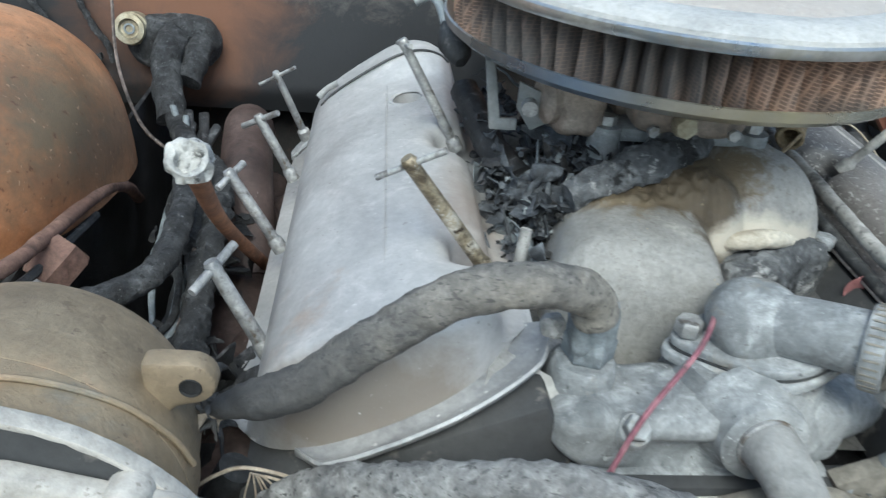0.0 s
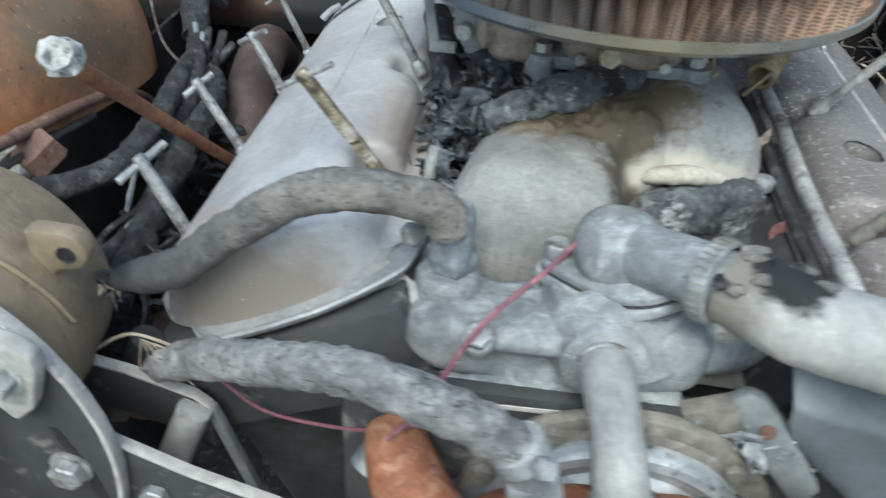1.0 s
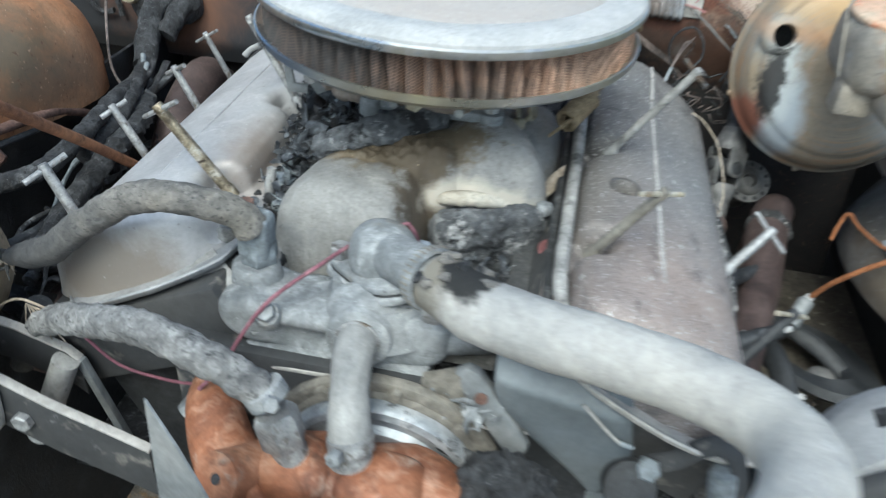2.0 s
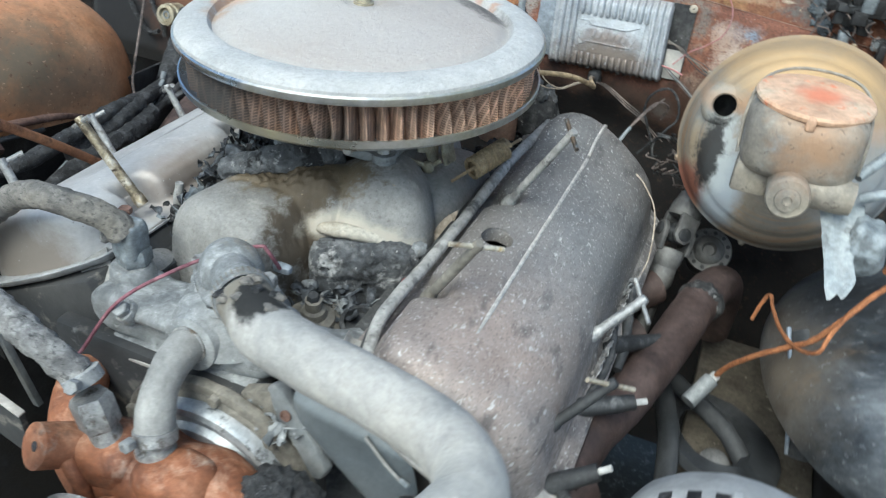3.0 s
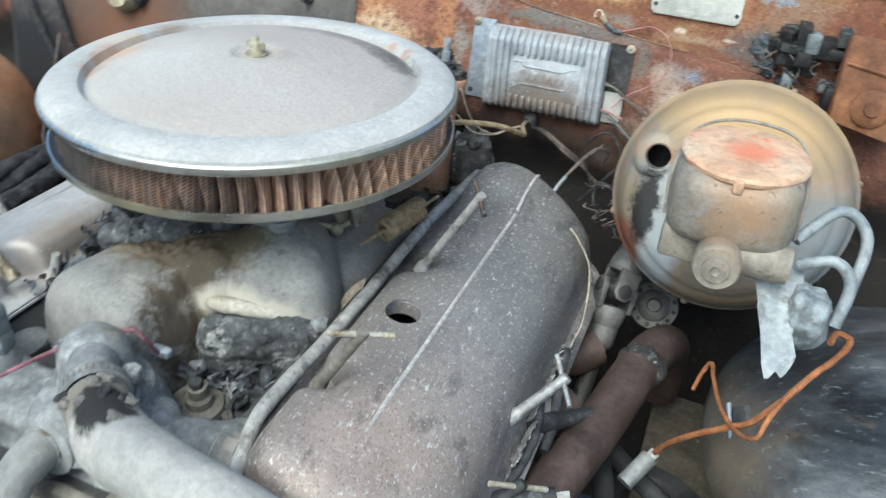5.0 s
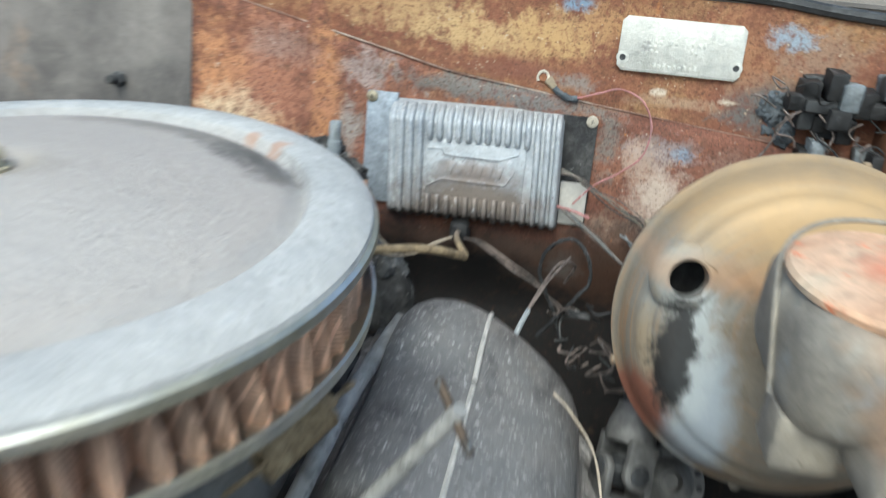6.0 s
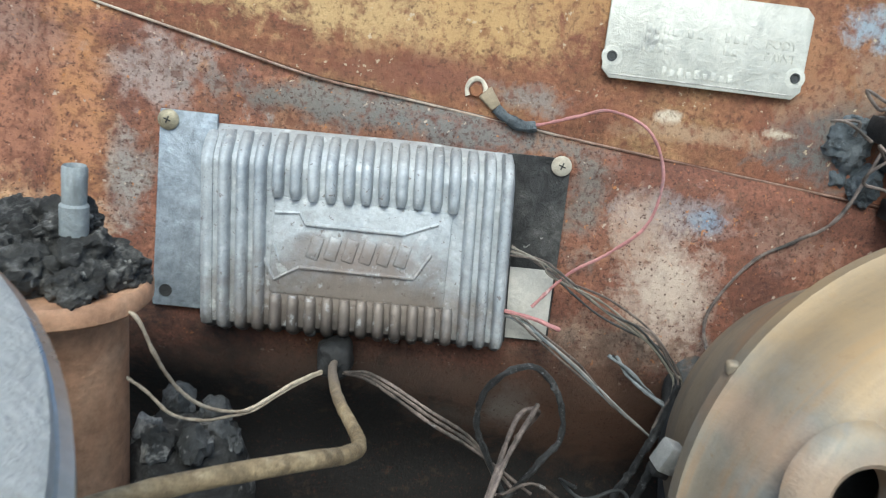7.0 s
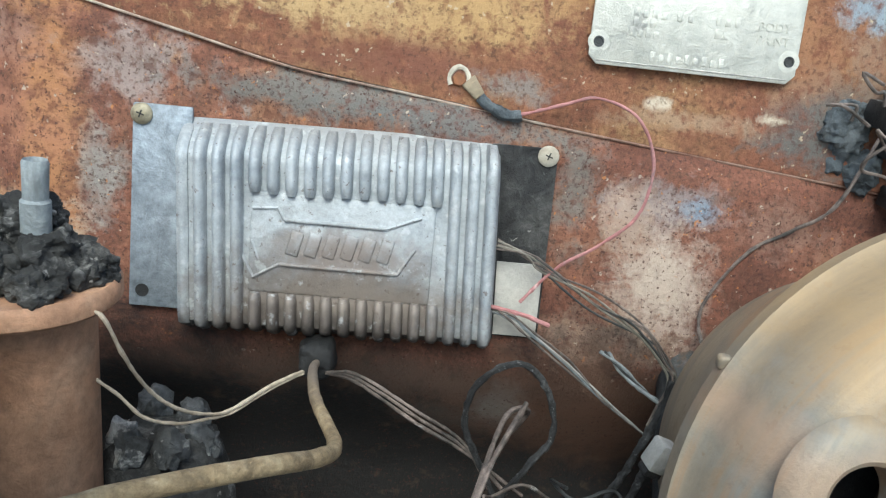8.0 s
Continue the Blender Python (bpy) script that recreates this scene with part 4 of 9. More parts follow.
tagged(part("trim_cowl_top", sheet(lambda u, v: on_wall(-0.8 + 1.6 * u, 0.158 - 0.02 * u + 0.02 * v, 0.004 - 0.30 * v), 20, 6, 0.003), M_panel), "grey cowl top panel", "cowl top", kind="structure")

# holes and blobs of sealant on the firewall
gr = thing("grommet", on_wall(0.284, -0.0156), "small black rubber grommet in the firewall", "grommet")
part("ring", lathe(on_wall(0.284, -0.0156, 0.0), W_N, [(0.0065, 0), (0.006, 0.004), (0.003, 0.0045), (0.0, 0.003)], 16), M_black, gr)
hp = thing("hole_plug", on_wall(0.2807, 0.0694), "small dark drilled hole in the cowl panel", "hole")
part("ring", lathe(on_wall(0.2807, 0.0694, 0.0045), W_N, [(0.0028, 0), (0.0026, 0.0008), (0.0, 0.0006)], 14), M_black, hp)
bt = thing("cowl_bolt", on_wall(0.526, 0.108), "red-rusted bolt head with round washer on the cowl", "bolt")
part("washer", lathe(on_wall(0.526, 0.108, 0.006), W_N, [(0.016, 0), (0.016, 0.003), (0.010, 0.0045), (0.0, 0.004)], 24), M_rust, bt)
part("head", hexnut(on_wall(0.526, 0.108, 0.009), W_N, 0.009, 0.006), M_rust, bt)

# grey heater cover panel on the firewall
heater = thing("heater_box", W_O + Vector((-0.32, 0, 0)), "grey sooty pressed heater cover panel on the firewall", "heater box")


def heater_at(u, v):
    x, w = -0.70 + 0.611 * u, -0.20 + 0.345 * v
    edge = min(1.0, min(u, 1 - u) * 25, v * 14)
    return on_wall(x, w, 0.004 + 0.014 * edge + 0.004 * math.sin(u * 9) * math.sin(v * 3) + 0.001 * noise.noise(Vector((x * 12, 0, w * 12))))


part("cover", sheet(heater_at, 80, 50, 0.002), M_panel, heater)
part("stud", lathe(on_wall(-0.150, 0.026, 0.018), W_N, [(0.007, 0), (0.007, 0.004), (0.004, 0.005), (0.004, 0.020), (0.003, 0.021)], 14), M_dgrey, heater, "dark mounting stud")
part("nut", hexnut(on_wall(-0.150, 0.026, 0.022), W_N, 0.007, 0.006), M_dgrey, heater)


# wheelhouses
def dome(side, mat, c, r, name, label, ex=2.6, slope=0.0, skirt=0.0):
    def at(u, v):
        a, b = math.pi * (u - 0.5), math.pi * (0.5 * v)
        sx, sy, sz = math.cos(b) * math.cos(a), math.cos(b) * math.sin(a), math.sin(b)
        n = (abs(sx) ** ex + abs(sy) ** ex + abs(sz) ** ex) ** (1 / ex)
        p = Vector((c[0] - side * r[0] * sx / n, c[1] + r[1] * sy / n, c[2] + r[2] * sz / n))
        w = 0.005 * noise.noise(p * 7) + 0.0015 * noise.noise(p * 23)
        p.z += slope * (p.y - c[1]) * (1 - abs(sz / n))
        return p + Vector((-side * w, 0, w))
    bm = sheet(at, 64, 40)
    # the dome runs on outwards under the fender, and down to the frame
    def shelf(u, v):
        y = c[1] + r[1] * (2 * u - 1)
        n = max(0.0, 1 - abs(2 * u - 1) ** ex) ** (1 / ex)
        return Vector((c[0] + side * 0.30 * v, y, c[2] + r[2] * n))
    sheet(shelf, 40, 6, bm=bm)
    if not skirt:
        sheet(lambda u, v: Vector((c[0] - side * r[0] * max(0.0, 1 - abs(2 * u - 1) ** ex) ** (1 / ex), c[1] + r[1] * (2 * u - 1), c[2] - 0.35 * v)), 40, 6, bm=bm)
    return tagged(part(name, bm, mat), label, "wheelhouse", kind="structure")


dome(-1, M_fender, (-0.60, 0.015, 0.79), (0.155, 0.20, 0.145), "wheelhouse_rusty", "bulged inner fender burnt to bare orange rust", 2.6, -0.16, 1)
dome(1, M_dark_fender, (0.615, 0.04, 0.745), (0.17, 0.20, 0.122), "wheelhouse_dark", "dark burnt inner fender with a sheen painted in streaks", 2.0, 0.0, 1)

tagged(part("floor_frame_rail", box((0.40, -0.26, 0.575), (0.545, 0.24, 0.595), 0.004), M_rail), "dusty tan steel frame rail", "frame rail", kind="structure")

# plain black sheets, added to close the bay below and keep its gaps dark
for name, a, b in (("wall_blocker_left", (-0.475, -0.62, 0.12), (-0.470, 0.36, 0.800)), ("wall_blocker_right", (0.545, -0.30, 0.12), (0.550, 0.40, 0.745)), ("wall_blocker_front", (-0.30, -0.66, 0.12), (0.30, -0.655, 0.40)), ("floor_blocker", (-0.47, -0.10, 0.30), (0.40, 0.36, 0.305))):
    tagged(part(name, box(a, b, 0.001), M_black), "plain black sheet added to keep the bay below dark", "apron", kind="structure")


# ---- air cleaner ----
ac = thing("air_cleaner", (0, 0, 0.952), "round open air cleaner with ash-dusted lid and scorched pleated filter", "air cleaner")
R = 0.1778
lid_bm = lathe((0, 0, 0), (0, 0, 1), [(0.0, 1.0262), (0.012, 1.0262), (0.0165, 1.0270), (0.0195, 1.0298), (0.0225, 1.0306), (0.029, 1.0305), (0.045, 1.0290), (0.065, 1.0264), (0.085, 1.0236), (0.105, 1.0204), (0.120, 1.0176), (0.130, 1.0150), (0.1362, 1.0120), (0.1395, 1.0092), (0.1424, 1.0086), (0.1442, 1.0118), (0.1460, 1.0152), (0.150, 1.0162), (0.160, 1.0155), (0.170, 1.0140), (0.1762, 1.0095), (0.1768, 1.006)], 128)
for v in lid_bm.verts:
    if v.co.xy.length < 0.165:
        v.co.z += 0.0005 * noise.noise(v.co * 30) + 0.0007 * noise.noise(v.co * 11)
lid = part("lid", lid_bm, M_lid, ac, "grey-white ash-dusted lid with a pressed ring")
part("lid_rim", lathe((0, 0, 0), (0, 0, 1), [(0.172, 1.002), (0.1775, 0.999), (0.1790, 1.0015), (0.1790, 1.0055), (0.1772, 1.0068), (0.1755, 1.0066)], 128), M_chrome, ac, "bluish tarnished chrome rim")
pan = lathe((0, 0, 0), (0, 0, 1), [(0.06, 0.953), (0.06, 0.956), (0.150, 0.9575), (0.166, 0.9595), (0.1735, 0.9645), (0.1765, 0.9688), (0.1782, 0.9684), (0.1775, 0.9620), (0.1700, 0.9565), (0.150, 0.954), (0.06, 0.9525)], 128)
part("base_pan", pan, M_chrome, ac, "tarnished chrome base pan")


def pleats(bm, n, r_in, r_out, z0, z1, rows=3):
    pts = []
    rnd = random.Random(5)
    wob = [rnd.uniform(-1, 1) for _ in range(n)]
    k = n * 4
    grid = []
    for j in range(rows + 1):
        z = z0 + (z1 - z0) * j / rows
        ring = []
        for i in range(k):
            ph = i % 4
            f = (0.0, 0.58, 1.0, 0.58)[ph]
            w = wob[i // 4]
            ang = 2 * math.pi * (i / k) + 0.026 * w * math.sin(2.6 * j / rows + w * 2) + 0.012 * math.sin(i / k * 40) * (j / rows - 0.5)
            r = r_in + (r_out - r_in) * f + 0.0012 * w * (1 if ph == 2 else 0.3)
            ring.append(bm.verts.new((r * math.cos(ang), r * math.sin(ang), z)))
        grid.append(ring)
    for a, b in zip(grid, grid[1:]):
        for i in range(k):
            j2 = (i + 1) % k
            bm.faces.new((a[i], a[j2], b[j2], b[i]))
    return bm


part("filter_element", pleats(bmesh.new(), 74, 0.1500, 0.1705, 0.958, 1.004, 8), M_pleat, ac, "brown and black scorched pleated paper filter", angle=80)
part("filter_core", lathe((0, 0, 0), (0, 0, 1), [(0.146, 0.958), (0.146, 1.004)], 64), M_black, ac)
nut_at = (-0.002, 0.004, 1.0260)
part("washer", lathe(nut_at, (0, 0, 1), [(0.010, 0), (0.010, 0.0016), (0.005, 0.002)], 24), M_brass, ac, "yellowed round washer")
wing = part("wing_nut", lathe(nut_at, (0, 0, 1), [(0.0068, 0.001), (0.0068, 0.004), (0.0056, 0.006), (0.0052, 0.011), (0.0035, 0.0125), (0.0030, 0.016), (0.001, 0.0165)], 18), M_brass, ac, "yellowed wing nut")
for s in (-1, 1):
    w_bm = slab([(-0.002 + s * 0.004, 0.003, 1.0300), (-0.002 + s * 0.009, 0.003, 1.0320), (-0.002 + s * 0.0095, 0.003, 1.0370), (-0.002 + s * 0.007, 0.003, 1.0385), (-0.002 + s * 0.004, 0.003, 1.0360)], (0, 1, 0), 0.0022, 0.0007)
    part("wing", w_bm, M_brass, wing)


# ---- valve covers ----
M_lip = flecks(surface("worn_silver_flange", [(0.25, 0.255, 0.265), (0.36, 0.365, 0.375), (0.46, 0.465, 0.47)], 0.45, 0.25, 20, 200, [((0.30, 0.24, 0.19), 16, 0.60, 0.70, 3.0)], 0.2, 0.15, mid=0.15, relief=0.1), (0.75, 0.75, 0.74), 120, 0.67, 0.70, 2.0, 0.8)

PROFILE = [(0.128, 0.829), (0.130, 0.834), (0.141, 0.835), (0.146, 0.839), (0.148, 0.848), (0.153, 0.858), (0.162, 0.8645), (0.174, 0.8665), (0.188, 0.8655), (0.203, 0.8625), (0.217, 0.8585), (0.232, 0.853), (0.247, 0.8465), (0.262, 0.838), (0.275, 0.828), (0.285, 0.816), (0.291, 0.802), (0.294, 0.785), (0.296, 0.768), (0.300, 0.758), (0.312, 0.752), (0.312, 0.748)]


def fine_profile(step=3):
    out = []
    for a, b in zip(PROFILE, PROFILE[1:]):
        for i in range(step):
            out.append((a[0] + (b[0] - a[0]) * i / step, a[1] + (b[1] - a[1]) * i / step))
    return out + [PROFILE[-1]]


def end_curve(x):
    """How far the rounded end of a cover falls back at x."""
    d, half = (x - 0.232, 0.084) if x > 0.232 else (0.232 - x, 0.108)
    t = min(1.0, d / half)
    return 0.062 * (1 - (1 - t ** 2.2) ** (1 / 2.2))


def cover_shell(side, y0, y1, notches, hole=None, dents=0.0, front=0.030, wall=0.30):
    prof = fine_profile()
    cx, cz = 0.222, 0.80
    n = 130
    bm = bmesh.new()
    grid = []
    for i in range(n + 1):
        y = y0 + (y1 - y0) * i / n
        e = min((y - y0) / front, (y1 - y) / 0.034, 1.0)
        e = max(e, 0.0)
        k = math.sqrt(max(0.0, 1 - (1 - e) ** 2))
        hump = max(0.0, min(1.0, (y - (y1 - 0.10)) / 0.05))
        hump = hump * hump * (3 - 2 * hump)
        row = []
        for j, (x, z) in enumerate(prof):
            base = 0.834 - (x - 0.130) * 0.452
            lift = max(0.0, z - base)
            zz = base + lift * (wall + (1 - wall) * k)
            xx = cx + (x - cx) * (0.90 + 0.10 * k)
            zz += 0.016 * hump * min(1.0, lift / 0.03) * math.exp(-((x - 0.19) / 0.05) ** 2)
            for yb in notches:
                d = math.exp(-(((y - yb) / 0.020) ** 4))
                if lift > 0.002:
                    xx += 0.020 * d * math.exp(-((x - 0.148) / 0.020) ** 2) * (1 if x > 0.135 else 0)
                    zz -= 0.015 * d * math.exp(-((x - 0.160) / 0.016) ** 2)
            w = dents * noise.noise(Vector((x * 22 * side, y * 16, z * 22)))
            back = end_curve(min(0.312, max(0.128, x)))
            yy = y + back * max(0.0, 1 - (y - y0) / 0.14) - back * max(0.0, 1 - (y1 - y) / 0.14)
            row.append(bm.verts.new((side * xx, yy, zz + w)))
        grid.append(row)
    for a, b in zip(grid, grid[1:]):
        for j in range(len(prof) - 1):
            bm.faces.new((a[j], a[j + 1], b[j + 1], b[j]))
    # end walls down to the flange
    for row, s in ((grid[0], -1), (grid[-1], 1)):
        low = []
        for v in row:
            base = 0.834 - (abs(v.co.x) - 0.130) * 0.452
            low.append(bm.verts.new((v.co.x, v.co.y + s * 0.004, base - 0.001)))
        for j in range(len(row) - 1):
            bm.faces.new((row[j], row[j + 1], low[j + 1], low[j]))
    if hole:
        hx, hy, hr = hole
        gone = [f for f in bm.faces if (Vector(f.calc_center_median().xy) - Vector((hx, hy))).length < hr and f.calc_center_median().z > 0.84]
        bmesh.ops.delete(bm, geom=gone, context="FACES")
        edge = [v for v in bm.verts if v.is_boundary and (v.co.xy - Vector((hx, hy))).length < hr * 1.5 and v.co.z > 0.83]
        for v in edge:
            d = (v.co.xy - Vector((hx, hy))).normalized() * hr
            v.co.x, v.co.y = hx + d.x, hy + d.y
    return bm


def end_lip(side, y, s, broad=1.0, far=0.314):
    """The broad rolled flange that runs round an end of the cover."""
    rows = []
    for k in range(41):
        x = 0.126 + (far - 0.126) * k / 40
        base = 0.834 - (x - 0.130) * 0.452
        slope = max(-4.0, min(4.0, (end_curve(x + 0.0005) - end_curve(x - 0.0005)) / 0.001))
        out = Vector((slope * 1.0, -1.0)).normalized()
        yb = y - s * end_curve(x)
        wob = 0.0006 * noise.noise(Vector((x * 60, y * 9, 0)))
        def p(o, h):
            o *= (broad if broad < 1 else 1 + (broad - 1) * max(0.0, min(1.0, (0.285 - x) / 0.05))) * min(1.0, 0.35 + 12 * min(x - 0.126, far - x) / 0.3)
            return Vector((side * (x + out.x * o), yb + (-s) * out.y * o, base + h - out.x * o * 0.452 + wob))
        rows.append([p(-0.020, 0.001), p(0.009, 0.0002), p(0.0135, 0.0014), p(0.0165, 0.0050), p(0.0185, 0.0062), p(0.0200, 0.0050), p(0.0190, 0.0010), p(0.0150, -0.0030), p(-0.020, -0.0026)])
    return rings(bmesh.new(), rows)


def side_flange(side, y0, y1, inner):
    x, z = (0.133, 0.8315) if inner else (0.306, 0.753)
    a = (side * (x - 0.008), z + 0.0036)
    b = (side * (x + 0.008), z - 0.0036)
    return slab([(a[0], y0, a[1]), (b[0], y0, b[1]), (b[0], y1, b[1]), (a[0], y1, a[1])], (0, 0, -1), 0.003, 0.0008)


def valve_cover(side, mat, y0, y1, hole, dents, label, front, wall):
    c = thing("valve_cover", (side * 0.22, (y0 + y1) / 2, 0.79), label, "valve cover", "valve covers on the engine")
    shell = part("shell", cover_shell(side, y0, y1, (-0.172, 0.0), hole, dents, front, wall), mat, c)
    lip = M_lip if side < 0 else mat
    part("end_flange", end_lip(side, y0, -1, *((1.28, 0.264) if side < 0 else (1.1,))), M_lip if side < 0 else M_pale, c, "broad upturned end flange")
    part("end_flange", end_lip(side, y1, 1, 0.35), lip, c)
    part("side_flange", side_flange(side, y0 + 0.045, y1 - 0.045, True), mat, c)
    part("side_flange", side_flange(side, y0 + 0.045, y1 - 0.045, False), mat, c)
    hx, hy, hr = hole
    part("filler_rim", lathe((hx, hy, 0.862 if side > 0 else 0.861), (side * 0.12, 0, 1), [(hr + 0.0003, -0.012), (hr + 0.0012, 0.0), (hr + 0.0030, 0.0016), (hr + 0.0042, 0.0012), (hr + 0.0045, 0.0)], 32, caps=False), mat, shell, "rim of the open filler hole")
    part("oil_baffle", slab([(hx - 0.03, hy - 0.03, 0.815), (hx + 0.03, hy - 0.03, 0.815), (hx + 0.03, hy + 0.03, 0.815), (hx - 0.03, hy + 0.03, 0.815)], (0, 0, -1), 0.002), M_black, c)
    return c, shell


vc_r, shell_r = valve_cover(1, M_cover_r, -0.285, 0.228, (0.186, -0.082, 0.0150), 0.0012, "burnt brown-grey steel valve cover with open filler hole", 0.034, 0.45)
part("ridge", tube([(0.217, -0.252, 0.8565), (0.217, -0.1, 0.8580), (0.2168, 0.05, 0.8580), (0.217, 0.13, 0.8584)], 0.0021, 8, 6), M_weld, shell_r, "pale worn centre ridge")
part("ridge", tube([(0.2172, 0.134, 0.8605), (0.217, 0.16, 0.868), (0.217, 0.20, 0.870), (0.217, 0.212, 0.866)], 0.0020, 8, 5), M_weld, shell_r, "pale worn centre ridge")
vc_l, shell_l = valve_cover(-1, M_cover_l, -0.256, 0.235, (-0.198, 0.091, 0.0135), 0.0008, "silver painted steel valve cover, heat-stained", 0.016, 0.80)
part("ridge", tube([(-0.217, -0.235, 0.8572), (-0.217, -0.1, 0.8582), (-0.217, 0.13, 0.8585)], 0.0012, 6, 6), M_cover_l, shell_l)


# ---- T-handled hold-down bolts of the valve covers ----
def t_bolt(top, foot, bar, mat, rod=0.0040, bar_r=0.0022, length=0.046, collar=0.0062, label="grey steel T-handled valve cover bolt", shank=None):
    top, foot, bar = Vector(top), Vector(foot), Vector(bar).normalized()
    b = thing("t_handle_bolt", foot, label, "bolt", "T-handled bolts of the valve covers")
    d = (top - foot).normalized()
    part("rod", lathe(foot, d, [(rod, 0), (rod, (top - foot).length * 0.5), (rod * 0.94, (top - foot).length - 0.004), (rod * 1.05, (top - foot).length + 0.002), (rod * 0.8, (top - foot).length + 0.005)], 14), shank or mat, b)
    part("crossbar", tube([top - bar * length * 0.5, top + bar * length * 0.02, top + bar * length * 0.5], bar_r, 10, 4), mat, b)
    part("collar", lathe(foot - d * 0.004, d, [(collar, 0), (collar, 0.010), (rod, 0.013)], 16), shank or mat, b)
    return b


M_gold = surface("gold_plated_steel", [(0.36, 0.30, 0.22), (0.57, 0.53, 0.44), (0.67, 0.645, 0.57)], 0.4, 0.4, 50, 200, [((0.20, 0.13, 0.07), 45, 0.58, 0.66, 3.0), ((0.48, 0.36, 0.18), 40, 0.60, 0.68, 6.0)], 0.2, 0.2)
M_twist = surface("heat_gilded_rod", [(0.10, 0.078, 0.055), (0.34, 0.285, 0.20), (0.62, 0.59, 0.53)], 0.32, 0.6, 75, 200, [((0.05, 0.035, 0.025), 60, 0.58, 0.64, 3.0), ((0.62, 0.60, 0.55), 55, 0.60, 0.66, 6.0)], 0.1, 0.2)
M_burnt_shank = surface("heat_browned_shank", [(0.03, 0.028, 0.026), (0.075, 0.056, 0.043), (0.17, 0.115, 0.07)], 0.4, 0.35, 40, 200, [((0.16, 0.18, 0.19), 60, 0.58, 0.66, 3.0)], 0.2, 0.2)
t_bolt((-0.205, -0.175, 0.923), (-0.152, -0.172, 0.850), (0.80, -0.28, 0.53), M_bolt, 0.0050, 0.0021, 0.049, label="gold and brown stained T-handled valve cover bolt", shank=M_twist)
t_bolt((-0.206, 0.019, 0.934), (-0.158, 0.018, 0.850), (-0.3, 0.9, -0.2), M_bolt, 0.0042, 0.0020, 0.030)
t_bolt((-0.321, -0.183, 0.851), (-0.292, -0.186, 0.790), (-0.45, -0.84, -0.30), M_bolt, 0.0050, 0.0030, 0.043)
t_bolt((-0.334, -0.049, 0.846), (-0.300, -0.050, 0.785), (-0.50, -0.80, -0.33), M_bolt, 0.0045, 0.0028, 0.031)
t_bolt((-0.330, 0.076, 0.840), (-0.303, 0.076, 0.785), (0.75, -0.44, 0.50), M_bolt, 0.0045, 0.0028, 0.046)
t_bolt((-0.323, 0.148, 0.856), (-0.298, 0.160, 0.790), (0.79, -0.31, 0.53), M_bolt, 0.0036, 0.0017, 0.046)
t_bolt((0.2017, -0.186, 0.922), (0.160, -0.176, 0.851), (0.033, 0.030, -0.012), M_gold, 0.0046, 0.0022, 0.048, label="yellowed T-handled bolt with sooty shank", shank=M_tanflange)
t_bolt((0.228, -0.033, 0.960), (0.172, -0.012, 0.862), (0.53, -0.77, -0.35), M_burnt_shank, 0.0040, 0.0022, 0.036, label="long T-handled bolt leaning over the cover", shank=M_tube_ash)
t_bolt((0.325, -0.068, 0.833), (0.292, -0.088, 0.795), (0.49, -0.81, -0.32), M_bolt, 0.0050, 0.0022, 0.048)
t_bolt((0.325, -0.186, 0.831), (0.288, -0.212, 0.790), (-0.66, -0.61, 0.44), M_gold, 0.0046, 0.0021, 0.052, label="T-handled bolt with a sooty dark shank", shank=M_dgrey)


# ---- engine: heads, block, intake ----
eng = thing("engine_block", (0, 0, 0.45), "grey ash-covered V8 engine block and heads", "engine")
for s in (-1, 1):
    head = box((-0.095, -0.275, -0.07), (0.095, 0.235, 0.0), 0.004)
    turned(head, pose(s * 0.212, 0, 0.790, 0, s * 24.3, 0))
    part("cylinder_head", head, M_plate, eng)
    bank = box((-0.085, -0.25, -0.22), (0.085, 0.225, -0.07), 0.004)
    turned(bank, pose(s * 0.212, 0, 0.790, 0, s * 24.3, 0))
    part("cylinder_bank", bank, M_dgrey, eng)
part("crankcase", box((-0.15, -0.27, 0.42), (0.15, 0.24, 0.68), 0.02), M_dgrey, eng)
part("oil_pan", box((-0.12, -0.26, 0.33), (0.12, 0.22, 0.42), 0.02), M_dgrey, eng)
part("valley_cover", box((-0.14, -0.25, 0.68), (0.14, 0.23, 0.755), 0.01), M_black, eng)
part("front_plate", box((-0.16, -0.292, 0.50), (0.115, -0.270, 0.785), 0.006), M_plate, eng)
part("front_cover", lathe((0, -0.292, 0.60), (0, -1, 0), [(0.13, 0), (0.13, 0.012), (0.118, 0.018), (0.05, 0.02), (0.0, 0.02)], 40), M_grey, eng)
# round timing cover: tan gasket flange, bright pressed dish inside, bolts round the flange
TC = Vector((0.020, -0.292, 0.690))
timing = part("timing_cover", lathe(TC, (0, -1, 0), [(0.084, 0.0), (0.0845, 0.020), (0.0820, 0.024), (0.0765, 0.0255), (0.0730, 0.0220), (0.066, 0.0215), (0.062, 0.027), (0.040, 0.030), (0.0, 0.030)], 72), M_cover_dish, eng, "bright scorched pressed steel timing cover")
part("gasket_flange", rough_up(lathe(TC, (0, -1, 0), [(0.078, 0.002), (0.1010, 0.002), (0.1022, 0.006), (0.1005, 0.0105), (0.0960, 0.0118), (0.0905, 0.0105), (0.0875, 0.0125), (0.083, 0.012)], 96), 0.0009, 90), M_tanflange, timing, "tan dusty flange round the timing cover")
for k in range(10):
    a = radians(12 + 36 * k)
    o = TC + Vector((0.0935 * math.cos(a), -0.0110, 0.0935 * math.sin(a)))
    part("cover_bolt", hexnut(o, (0, -1, 0), 0.0062, 0.006, turn=k), M_tanflange, timing)
